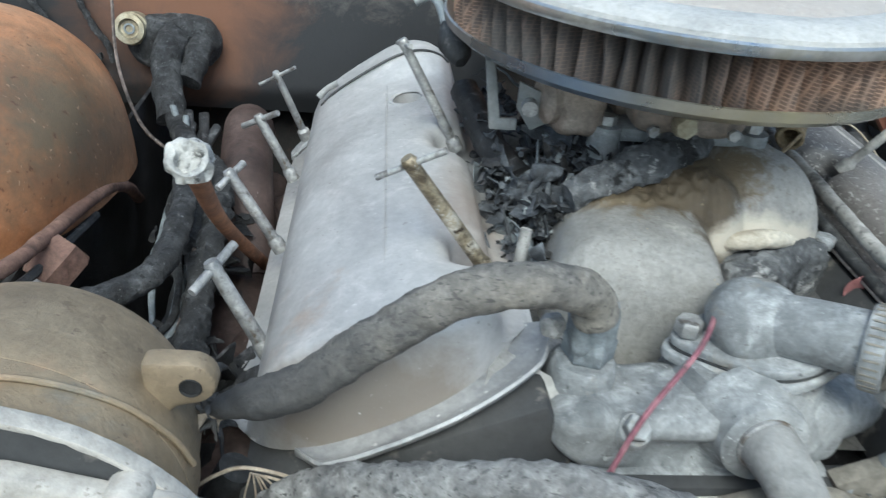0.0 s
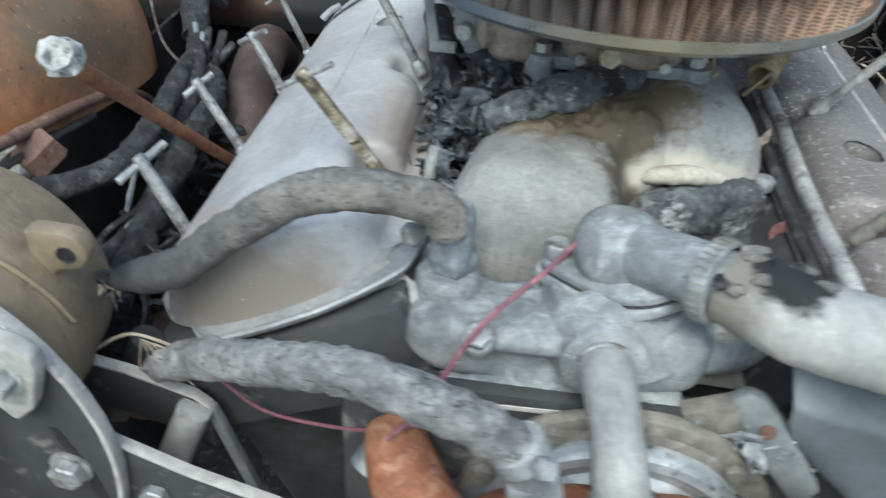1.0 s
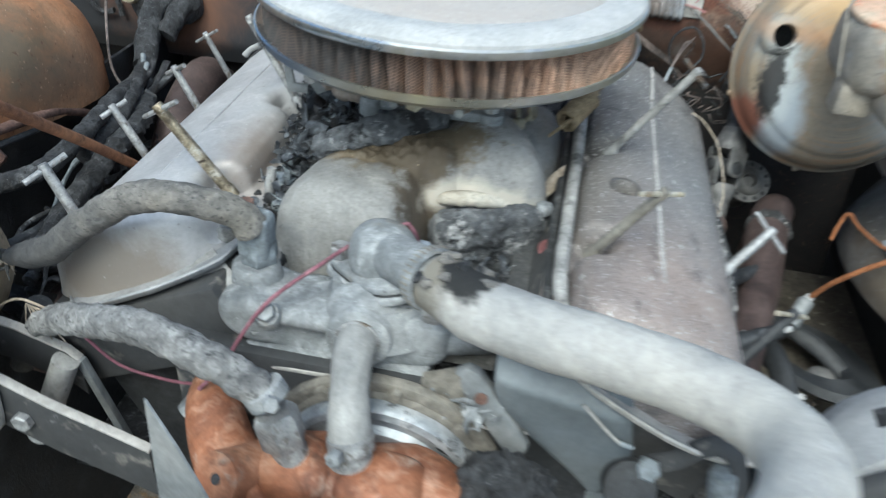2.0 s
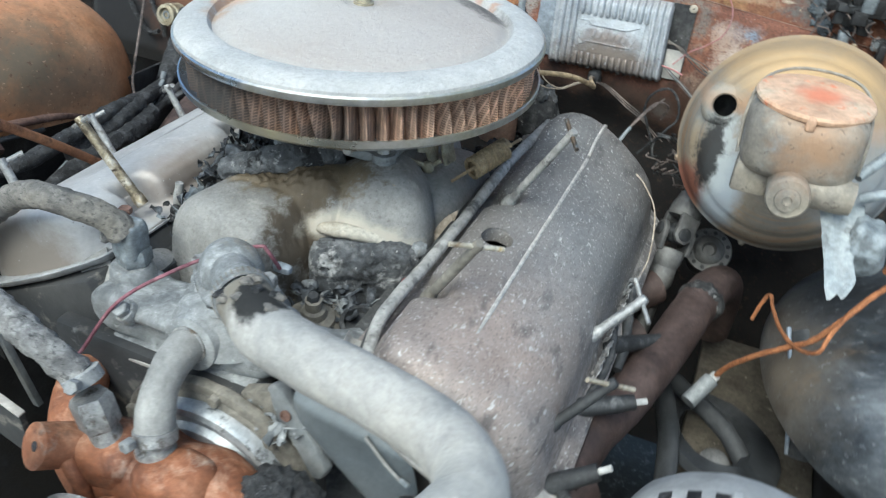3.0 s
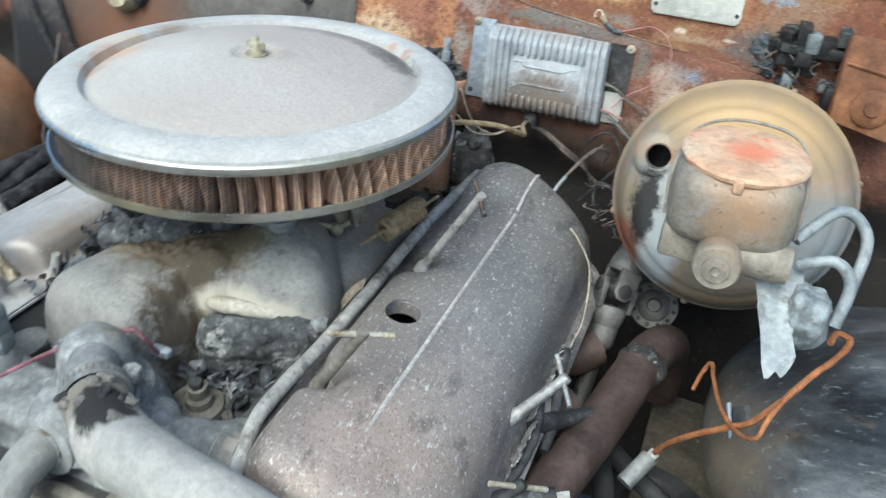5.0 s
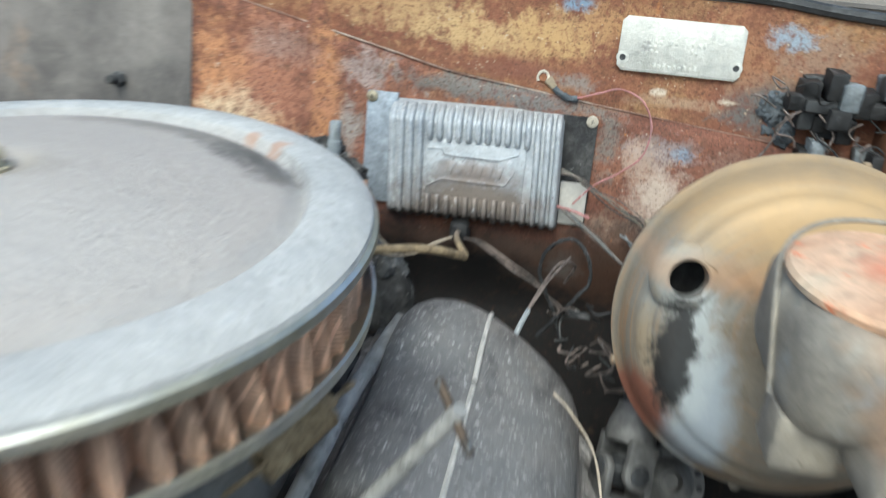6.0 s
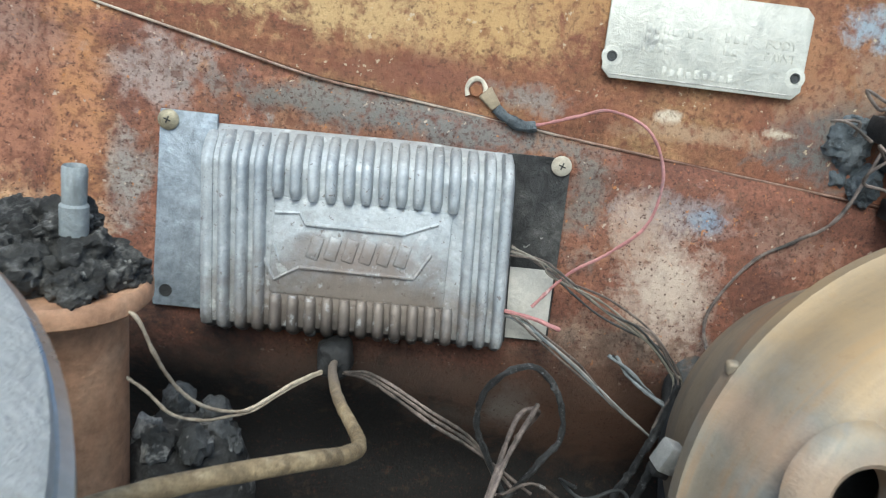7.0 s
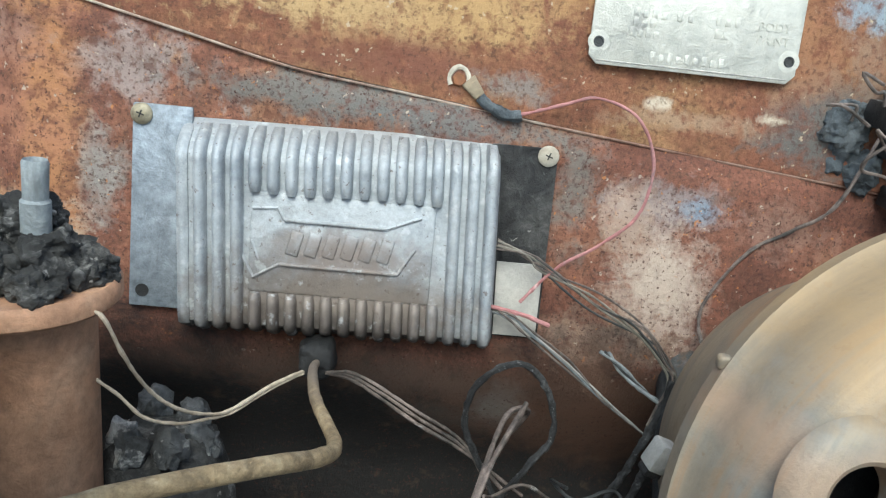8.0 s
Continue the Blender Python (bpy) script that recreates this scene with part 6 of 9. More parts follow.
rw = thing("red_wire", (-0.06, -0.28, 0.80), "faded red wire strung over the engine front", "wire")
part("strand", tube([(0.012, -0.200, 0.868), (-0.013, -0.214, 0.864), (-0.041, -0.256, 0.858), (-0.078, -0.287, 0.832), (-0.106, -0.310, 0.785), (-0.125, -0.316, 0.76)], 0.0017, 8, 6), M_red_dark, rw)
part("connector", superblob((0.020, -0.186, 0.838), (0.009, 0.004, 0.004), 5), M_flange, rw, "small grey plug")
part("strand", tube([(0.020, -0.19, 0.84), (0.018, -0.198, 0.858), (0.012, -0.200, 0.868)], 0.0018, 8, 4), M_red_dark, rw)
rw2 = thing("red_wire", (-0.18, -0.29, 0.72), "dark red wire hanging under the hose", "wire")
part("strand", tube([(-0.245, -0.285, 0.765), (-0.215, -0.287, 0.738), (-0.179, -0.287, 0.730), (-0.14, -0.296, 0.742), (-0.105, -0.31, 0.770)], 0.0014, 8, 6), M_red_dark, rw2)

wp = thing("water_pump", (0.0, -0.36, 0.66), "rust-orange cast water pump", "water pump")
part("body", superblob((0.02, -0.350, 0.700), (0.10, 0.040, 0.062), 2.6, None, 0.006), M_pump, wp)
part("outlet", tube([(-0.125, -0.290, 0.740), (-0.115, -0.315, 0.735), (-0.09, -0.345, 0.715), (-0.05, -0.36, 0.70)], (lambda u: 0.019 + 0.012 * u), 20, 6), M_pump, wp)
part("boss", cyl((-0.075, -0.395, 0.765), (-0.06, -0.36, 0.740), 0.019, 18), M_pump, wp)
part("bore", lathe((-0.0745, -0.3945, 0.7645), (-0.35, -0.8, 0.55), [(0.0, 0), (0.0042, 0.0), (0.0042, 0.0012), (0.0, 0.0012)], 16), M_black, wp)
for x, r in ((-0.030, 0.030), (0.034, 0.034)):
    part("lobe", rough_up(superblob((x, -0.362, 0.742), (r, 0.024, 0.026), 3.2, None, 0.003, 40, 26), 0.0015, 60, x * 50), M_pump, wp)
part("rib", tube([(-0.058, -0.385, 0.752), (-0.046, -0.388, 0.735), (-0.040, -0.39, 0.71)], 0.007, 12, 5), M_pump, wp)
part("stub", cyl((-0.137, -0.312, 0.722), (-0.128, -0.302, 0.735), 0.014, 18), M_grey, wp)
part("hub", lathe((0.01, -0.39, 0.690), (0, -1, 0), [(0.05, 0), (0.05, 0.01), (0.03, 0.012), (0.03, 0.04)], 28), M_pump, wp)
pf = thing("pump_fitting", (-0.031, -0.362, 0.775), "bare steel hex fitting in the water pump", "fitting")
part("hex", hexnut((-0.036, -0.362, 0.776), (-0.25, 0.05, 1), 0.0165, 0.030), M_bolt, pf)
part("thread", cyl((-0.030, -0.363, 0.762), (-0.036, -0.362, 0.777), 0.0125, 16), M_bolt, pf)
pf2 = thing("pump_fitting", (0.010, -0.356, 0.755), "ribbed steel nipple under the bypass hose", "fitting")
part("nipple", lathe((0.012, -0.358, 0.750), (-0.15, 0.2, 1), [(0.014, 0), (0.014, 0.004), (0.0165, 0.005), (0.0165, 0.008), (0.0135, 0.009), (0.0135, 0.012), (0.016, 0.013), (0.016, 0.017), (0.013, 0.018), (0.013, 0.024)], 24), M_bolt, pf2)

fan = thing("fan", (0.0, -0.44, 0.69), "grey sheet steel cooling fan", "fan")
part("blade", slab([(-0.077, -0.447, 0.897), (-0.060, -0.452, 0.868), (-0.044, -0.456, 0.832), (-0.036, -0.459, 0.80), (-0.030, -0.45, 0.75), (-0.085, -0.435, 0.75), (-0.088, -0.440, 0.79)], (0.25, 1, 0.1), 0.0022, 0.0006), M_grey, fan, "twisted grey blade with a worn edge")
for k in (1, 2, 3):
    b = slab([(-0.03, -0.452, 0.74), (-0.045, -0.455, 0.86), (-0.005, -0.44, 0.885), (0.035, -0.437, 0.86), (0.03, -0.44, 0.74)], (0, 1, 0), 0.0022, 0.0006)
    turned(b, Matrix.Translation((0.01, 0, 0.69)) @ Matrix.Rotation(radians(90 * k - 23), 4, "Y") @ Matrix.Translation((-0.01, 0, -0.69)))
    part("blade", b, M_grey, fan)
part("spider", lathe((0.01, -0.45, 0.69), (0, 1, 0), [(0.0, 0), (0.05, 0), (0.055, 0.004), (0.055, 0.008), (0.0, 0.010)], 32), M_grey, fan)
pul = thing("pump_pulley", (0.01, -0.42, 0.69), "grey stamped steel water pump pulley", "pulley")
part("pulley", lathe((0.01, -0.438, 0.69), (0, 1, 0), [(0.03, 0), (0.066, 0.001), (0.074, 0.004), (0.076, 0.008), (0.068, 0.014), (0.076, 0.020), (0.077, 0.024), (0.072, 0.026), (0.03, 0.027)], 48), M_cover_r, pul)

# burnt lump of hose on the front bracket
lump = single("burnt_lump", rough_up(superblob((0.124, -0.345, 0.748), (0.036, 0.020, 0.030), 2.6, Matrix.Rotation(radians(10), 3, "Y"), 0.003), 0.006, 130), M_flaky, (0.124, -0.345, 0.72), "black charred lump of rubber", "debris")

# grey rod brace and flat bars of the compressor mount
mount = thing("compressor_bracket", (-0.27, -0.35, 0.74), "grey painted steel compressor bracket with bolts", "bracket")
def bar(name, top, deep, y, thick):
    low = [(x, y, z - deep) for x, z in reversed(top)]
    b = part(name, slab([(x, y, z) for x, z in top] + low, (0, 1, 0), thick, 0.0008), M_plate, mount)
    # pale strip: skylight on the bar's upward edge, painted in with the wear
    part("lit_edge", slab([(x, y - 0.0006, z + 0.0012) for x, z in top] + [(x, y - 0.0006, z - 0.0010) for x, z in reversed(top)], (0, 1, 0), thick + 0.0012, 0.0004), M_pale, b, "pale worn top edge with skylight put into its colour")


bar("flat_bar", [(-0.40, 0.833), (-0.283, 0.772), (-0.236, 0.749), (-0.19, 0.732), (-0.155, 0.718)], 0.055, -0.352, 0.0065)
bar("rear_bar", [(-0.42, 0.790), (-0.356, 0.773), (-0.30, 0.761), (-0.257, 0.746), (-0.247, 0.737)], 0.040, -0.292, 0.007)
part("strut", rough_up(cyl((-0.254, -0.298, 0.742), (-0.290, -0.312, 0.655), 0.0112, 20), 0.0004, 90), M_pale_grey, mount, "chalky pale strut")
part("strut", cyl((-0.300, -0.258, 0.760), (-0.338, -0.258, 0.680), 0.0110, 18), M_dgrey, mount)
part("strap", slab([(-0.251, -0.2925, 0.737), (-0.244, -0.2925, 0.738), (-0.218, -0.2925, 0.645), (-0.226, -0.2925, 0.645)], (0, 1, 0), 0.007, 0.0005), M_grey, mount)

# air compressor at the side
comp = thing("compressor", (-0.40, -0.33, 0.70), "tan dusty cast belt-driven compressor", "compressor")
part("body", lathe((-0.398, -0.36, 0.805), (0.0, 1, 0.0), [(0.0, 0), (0.086, 0.0), (0.0895, 0.004), (0.0900, 0.038), (0.0885, 0.042), (0.0880, 0.066), (0.086, 0.070), (0.082, 0.10), (0.075, 0.115), (0.03, 0.13), (0, 0.13)], 72), M_cast_tan, comp)
for sy in (-0.3100,):
    part("seam_ring", lathe((-0.398, sy, 0.805), (0, 1, 0), [(0.085, -0.010), (0.0888, -0.008), (0.0893, 0.002), (0.085, 0.012)], 72), M_cast_tan, comp)
ear = [(-0.331, 0.8745), (-0.324, 0.8755)]
for k in range(13):
    a = radians(80 - 170 * k / 12)
    ear.append((-0.309 + 0.0125 * math.cos(a), 0.8625 + 0.0125 * math.sin(a)))
ear += [(-0.316, 0.848), (-0.324, 0.840), (-0.331, 0.842)]
ear_ob = part("mounting_ear", slab([(x, -0.301, z) for x, z in ear], (0, 1, 0), 0.013, 0.003), M_cast_tan, comp)
part("ear_bore", lathe((-0.3085, -0.3015, 0.8615), (0, -1, 0), [(0.0055, 0), (0.0052, 0.0008), (0.0044, 0.0004), (0.0042, -0.0002), (0, -0.0003)], 18), M_black, ear_ob)
part("rib", tube([(-0.398, -0.336, 0.8965), (-0.365, -0.330, 0.8905), (-0.335, -0.322, 0.871), (-0.316, -0.316, 0.845), (-0.308, -0.312, 0.822)], 0.0016, 8, 8), M_cast_tan, comp)
part("top_port", superblob((-0.455, -0.305, 0.885), (0.035, 0.03, 0.03), 3), M_cast_tan, comp)
cp = thing("compressor_pulley", (-0.405, -0.37, 0.73), "ash-grey pulley of the compressor", "pulley")
part("rim", lathe((-0.405, -0.380, 0.800), (0, 1, 0), [(0.050, 0.001), (0.0600, -0.001), (0.0650, -0.001), (0.0660, 0.003), (0.0650, 0.008), (0.050, 0.008)], 64), M_pale_grey, cp, "pale scoured rim")
part("hub", lathe((-0.405, -0.379, 0.800), (0, 1, 0), [(0.0, -0.004), (0.020, -0.004), (0.024, 0.001), (0.051, 0.002), (0.051, 0.014), (0.0, 0.014)], 48), M_grey, cp)
slot = thing("adjusting_plate", (-0.30, -0.358, 0.70), "blue-grey slotted adjusting plate with a pale worn edge", "bracket")
arc = [(-0.3830 + 0.1110 * math.cos(radians(a)), 0.7620 + 0.1370 * math.sin(radians(a))) for a in range(-18, 116, 3)]
part("plate", slab([(x, -0.3540, z) for x, z in arc] + [(-0.44, -0.354, 0.76), (-0.40, -0.354, 0.69), (-0.30, -0.354, 0.690)], (0, -1, 0), 0.008, 0.0012), M_plate, slot)
rim_arc = [(-0.3830 + 0.1123 * math.cos(radians(a)), 0.7620 + 0.1383 * math.sin(radians(a))) for a in range(-18, 116, 3)]
inner_arc = [(-0.3830 + 0.1090 * math.cos(radians(a)), 0.7620 + 0.1350 * math.sin(radians(a))) for a in range(115, -19, -3)]
part("worn_edge", rough_up(slab([(x, -0.3535, z) for x, z in rim_arc + inner_arc], (0, -1, 0), 0.0087, 0.0006), 0.0004, 160), M_pale, slot, "pale scoured edge")
part("slot_hole", slab([(-0.304, -0.3616, 0.790), (-0.298, -0.3616, 0.790), (-0.285, -0.3616, 0.752), (-0.280, -0.3616, 0.715), (-0.287, -0.3616, 0.715), (-0.292, -0.3616, 0.752)], (0, -1, 0), 0.0008), M_black, slot, "dark curved slot")
for p, r in (((-0.2985, -0.362, 0.757), 0.0100), ((-0.293, -0.362, 0.716), 0.0075)):
    part("washer", lathe(p, (0, -1, 0), [(0.0, 0.0), (r * 1.25, 0.0), (r * 1.25, 0.0014), (r, 0.0020), (0.0, 0.0020)], 28), M_bolt, slot)
    part("bolt", hexnut((p[0], p[1] - 0.002, p[2]), (0, -1, 0), r, 0.008), M_bolt, slot)
part("bolt", hexnut((-0.258, -0.352, 0.728), (0, -1, 0), 0.0085, 0.007), M_bolt, slot)

ck = thing("idler_bracket", (-0.34, -0.375, 0.83), "chalky white cast bracket bolted to the adjusting plate", "bracket")
cast = [(-0.42, 0.886), (-0.36, 0.880), (-0.322, 0.868), (-0.302, 0.8625), (-0.289, 0.856), (-0.2885, 0.846), (-0.297, 0.818), (-0.310, 0.807), (-0.322, 0.822), (-0.345, 0.846), (-0.38, 0.860), (-0.42, 0.866)]
part("casting", rough_up(slab([(x, -0.3622, z) for x, z in cast], (0, -1, 0), 0.012, 0.0030), 0.0009, 70), M_pale, ck)
part("boss", lathe((-0.318, -0.366, 0.8640), (0, -1, 0.1), [(0.0, 0.014), (0.0075, 0.0135), (0.0090, 0.010), (0.0095, -0.004)], 24), M_pale, ck)
for p, r in (((-0.3295, -0.374, 0.850), 0.0068), ((-0.3065, -0.374, 0.8405), 0.0078)):
    bb = part("bolt", hexnut((p[0], p[1] - 0.001, p[2]), (0, -1, 0.15), r, 0.009, turn=0.4), M_bolt, ck, "blue-grey hex bolt")
    part("washer", lathe(p, (0, -1, 0.15), [(0.0, -0.001), (r * 1.3, -0.001), (r * 1.3, 0.0012), (0.0, 0.0014)], 24), M_bolt, bb)

# ---- left side behind the compressor ----
dip = thing("dipstick_tube", (-0.32, 0.0, 0.72), "rusty dipstick tube with a burnt white handle boot", "dipstick")
part("tube", tube([(-0.311, -0.250, 0.952), (-0.329, -0.107, 0.836), (-0.320, 0.03, 0.71)], 0.0054, 14, 6), M_rust, dip)
boot_bm = rough_up(lathe((-0.309, -0.259, 0.959), (0.05, -0.75, 0.66), [(0.004, -0.009), (0.0075, -0.008), (0.0100, -0.004), (0.0108, 0.0), (0.0104, 0.004), (0.0088, 0.0065), (0.0068, 0.0055), (0.0050, 0.001), (0.0, 0.0005)], 40), 0.0032, 150)
part("boot", boot_bm, M_white, dip, "crumbled white ceramic boot")

lb = thing("wheelhouse_flange", (-0.46, -0.05, 0.79), "dark rusty rolled edge of the inner fender", "flange")
part("edge", rough_up(tube([(-0.485, -0.22, 0.838), (-0.456, -0.168, 0.832), (-0.450, -0.119, 0.825), (-0.448, -0.069, 0.817), (-0.448, -0.001, 0.802), (-0.450, 0.058, 0.775), (-0.458, 0.11, 0.735)], 0.0055, 10, 6), 0.0008, 70), M_nut, lb)
part("strip", tube([(-0.470, -0.21, 0.815), (-0.452, -0.15, 0.812), (-0.446, -0.09, 0.806), (-0.446, -0.03, 0.795)], 0.0035, 8, 6), M_dgrey, lb, "dark strip below the edge")
rn = thing("pipe_fitting", (-0.44, -0.11, 0.79), "brown rusted hex pipe fitting", "fitting")
part("hex", hexnut((-0.452, -0.128, 0.797), (0.45, 0.6, 0.45), 0.017, 0.032), M_nut, rn)
part("nipple", cyl((-0.470, -0.150, 0.780), (-0.450, -0.126, 0.798), 0.008, 14), M_bolt, rn)

lh = thing("burnt_hose", (-0.40, -0.05, 0.78), "black sooty rubber hose bending along the inner fender", "hose")
part("hose", rough_up(tube([(-0.425, -0.158, 0.800), (-0.395, -0.150, 0.805), (-0.372, -0.120, 0.81), (-0.372, -0.05, 0.815), (-0.388, 0.03, 0.812), (-0.405, 0.10, 0.80)], 0.0095, 16, 14), 0.0020, 120), M_flaky, lh)
lh2 = thing("burnt_hose", (-0.40, 0.16, 0.80), "black charred upright hose below the heater pipe", "hose")
part("hose", rough_up(tube([(-0.372, -0.06, 0.79), (-0.375, 0.02, 0.80), (-0.398, 0.09, 0.80), (-0.425, 0.16, 0.79), (-0.44, 0.20, 0.79)], 0.0105, 16, 14), 0.0026, 110), M_flaky, lh2)
lh3 = thing("wire_loom", (-0.35, -0.1, 0.75), "charred crumbling wire loom", "loom")
part("loom", rough_up(tube([(-0.345, -0.20, 0.76), (-0.350, -0.12, 0.775), (-0.352, -0.04, 0.79), (-0.36, 0.03, 0.79), (-0.385, 0.10, 0.785)], 0.011, 14, 14), 0.005, 100), M_flaky, lh3)
part("strand", tube([(-0.42, 0.14, 0.79), (-0.38, 0.02, 0.795), (-0.36, -0.10, 0.775), (-0.37, -0.2, 0.74)], 0.002, 6, 6), M_copper, lh3)
part("strand", tube([(-0.50, 0.24, 0.90), (-0.49, 0.20, 0.84), (-0.455, 0.14, 0.80), (-0.41, 0.1, 0.785)], 0.0018, 6, 6), M_copper, lh3)

loom_rnd = random.Random(17)
for k in range(11):
    a, b = Vector((-0.43 + 0.03 * loom_rnd.random(), 0.20 - 0.06 * loom_rnd.random(), 0.795)), Vector((-0.375 + 0.05 * loom_rnd.random(), -0.20 - 0.06 * loom_rnd.random(), 0.765))
    pts = [a.lerp(b, q / 6) + Vector((loom_rnd.uniform(-0.012, 0.012), loom_rnd.uniform(-0.01, 0.01), loom_rnd.uniform(-0.016, 0.012) - 0.02 * math.sin(q / 6 * 3.14))) for q in range(7)]
    w = thing("charred_cable", pts[0], "charred cable running along the inner fender", "cable", "charred cables by the inner fender")
    part("cable", rough_up(tube(pts, loom_rnd.uniform(0.0025, 0.006), 9, 6), 0.0016, 130, k), (M_black, M_dgrey, M_bluegrey, M_flaky)[k % 4], w)
he = thing("exhaust_manifold", (-0.35, 0.05, 0.68), "dull brown cast exhaust manifold beside the head", "exhaust manifold", "exhaust manifolds")
part("log", tube([(-0.325, -0.25, 0.69), (-0.335, -0.1, 0.69), (-0.34, 0.05, 0.695), (-0.345, 0.2, 0.70)], 0.028, 18, 6), M_exh, he)
part("outlet", tube([(-0.335, 0.02, 0.70), (-0.35, 0.10, 0.755), (-0.362, 0.20, 0.775), (-0.368, 0.26, 0.74)], 0.026, 20, 6), M_exh, he)
for y in (-0.2, -0.09, 0.03, 0.14):
    part("runner", tube([(-0.29, y, 0.70), (-0.31, y, 0.71), (-0.332, y, 0.69)], 0.021, 14, 4), M_exh, he)

# heater pipe fitting on the firewall cover
hf = thing("heater_fitting", (-0.48, 0.33, 0.85), "yellowed plastic heater hose fitting with burnt hose stubs", "fitting")
part("backing", rough_up(superblob((-0.455, 0.300, 0.835), (0.050, 0.025, 0.030), 3, None, 0.004), 0.003, 70), M_flaky, hf, "black charred backing plate")
part("collar", lathe((-0.498, 0.300, 0.848), (0.05, -1, 0.25), [(0.0, 0), (0.018, 0), (0.018, 0.022), (0.016, 0.024), (0.016, 0.032), (0.011, 0.033), (0.0095, 0.028), (0.0, 0.028)], 24), M_brass, hf, "yellowed plastic collar")
part("centre", lathe((-0.497, 0.274, 0.8545), (0.05, -1, 0.25), [(0.006, 0), (0.006, 0.003), (0.004, 0.003), (0.004, 0.0), (0, 0.0)], 16), M_melt, hf)
part("stub", rough_up(tube([(-0.452, 0.285, 0.842), (-0.455, 0.262, 0.836), (-0.452, 0.235, 0.815), (-0.440, 0.19, 0.785)], (lambda u: 0.019 - 0.004 * u), 16, 6), 0.003, 80), M_flaky, hf, "burnt hose stub")
part("stub", rough_up(tube([(-0.425, 0.29, 0.838), (-0.425, 0.268, 0.833), (-0.432, 0.24, 0.81)], 0.014, 16, 6), 0.003, 80), M_flaky, hf, "burnt hose stub")
hf2 = thing("heater_fitting", on_wall(-0.455, -0.012, 0.02), "yellowed round heater outlet on the grey panel", "fitting")
part("collar", lathe(on_wall(-0.455, -0.012, 0.016), W_N, [(0.0, 0), (0.024, 0), (0.026, 0.010), (0.020, 0.022), (0.018, 0.024), (0.014, 0.012), (0.0, 0.010)], 28), M_brass, hf2)
part("seal", rough_up(superblob(on_wall(-0.430, -0.005, 0.022), (0.010, 0.010, 0.022), 3), 0.003, 90), M_flaky, hf2, "charred seal")


# ---- right side: loom, spark wires, exhaust, steering, brakes ----
rt = thing("loom_tube", (0.14, 0, 0.83), "grey ash-coated tube along the brown valve cover", "tube")
part("tube", rough_up(tube([(0.152, 0.192, 0.862), (0.146, 0.15, 0.858), (0.142, 0.075, 0.859), (0.141, -0.029, 0.855), (0.139, -0.128, 0.851), (0.138, -0.216, 0.852), (0.145, -0.255, 0.842), (0.150, -0.278, 0.836)], 0.0058, 14, 8), 0.0007, 110), M_tube_ash, rt)
part("tube", tube([(0.131, 0.05, 0.845), (0.130, -0.05, 0.842), (0.129, -0.13, 0.838), (0.131, -0.215, 0.836), (0.138, -0.255, 0.828), (0.144, -0.278, 0.822)], 0.0050, 12, 8), M_dgrey, rt)

ex = thing("exhaust_manifold", (0.34, 0.0, 0.68), "rusty brown exhaust pipe beside the brown valve cover", "exhaust manifold", "exhaust manifolds")
part("pipe", rough_up(tube([(0.300, -0.20, 0.715), (0.314, -0.141, 0.722), (0.333, -0.079, 0.720), (0.356, 0.004, 0.728), (0.371, 0.075, 0.734), (0.384, 0.125, 0.736), (0.396, 0.158, 0.727), (0.401, 0.178, 0.70), (0.401, 0.185, 0.64)], 0.0232, 24, 8), 0.0006, 60), M_exh, ex)
part("weld", rough_up(rough_up(lathe((0.378, 0.101, 0.7352), (0.26, 0.95, 0), [(0.0228, -0.011), (0.0245, -0.007), (0.0256, -0.003), (0.0256, 0.002), (0.0242, 0.006), (0.0228, 0.010)], 60), 0.0022, 70), 0.0016, 220, 3), M_crust, ex, "black crusted weld bead")
for y in (-0.2, -0.09, 0.02, 0.12):
    part("runner", tube([(0.285, y, 0.705), (0.305, y, 0.705), (0.325, y + 0.02, 0.712)], 0.021, 14, 4), M_exh, ex)

for i, (p, q) in enumerate((((0.292, -0.150, 0.755), (0.345, -0.128, 0.768)), ((0.296, -0.055, 0.755), (0.351, 0.004, 0.742)), ((0.286, -0.245, 0.745), (0.335, -0.225, 0.775)))):
    w = thing("spark_plug_boot", p, "dark burnt spark plug lead stub with white core", "spark plug lead", "spark plug lead stubs")
    p, q = Vector(p), Vector(q)
    part("boot", rough_up(tube([p, p.lerp(q, 0.5), q], (lambda u: 0.010 - 0.003 * u), 14, 6), 0.0008, 90, i), M_dgrey, w)
    part("core", tube([q, q + (q - p) * 0.18], 0.0028, 8, smooth=False), M_white, w, "pale bare core")

sp2 = thing("spark_plug", (0.300, -0.118, 0.742), "brass-tinted spark plug hex beside the brown cover", "spark plug")
part("hex", hexnut((0.302, -0.122, 0.738), (0.80, 0.1, 0.45), 0.0085, 0.010), M_brass, sp2)
part("shell", cyl((0.308, -0.121, 0.742), (0.322, -0.119, 0.750), 0.0055, 14), M_bolt, sp2)
for k, pts in enumerate((((0.303, -0.03, 0.765), (0.309, -0.07, 0.762), (0.306, -0.11, 0.755), (0.300, -0.15, 0.750)), ((0.305, 0.05, 0.768), (0.311, 0.01, 0.760), (0.318, -0.03, 0.748), (0.318, -0.06, 0.738)), ((0.296, -0.20, 0.752), (0.306, -0.23, 0.752), (0.318, -0.25, 0.758)))):
    w = thing("burnt_lead", pts[0], "charred plug lead lying along the cover flange", "lead", "charred plug leads")
    part("lead", rough_up(tube(pts, 0.0050, 10, 8), 0.0012, 110, k), M_dgrey, w)
foil_rnd = random.Random(61)
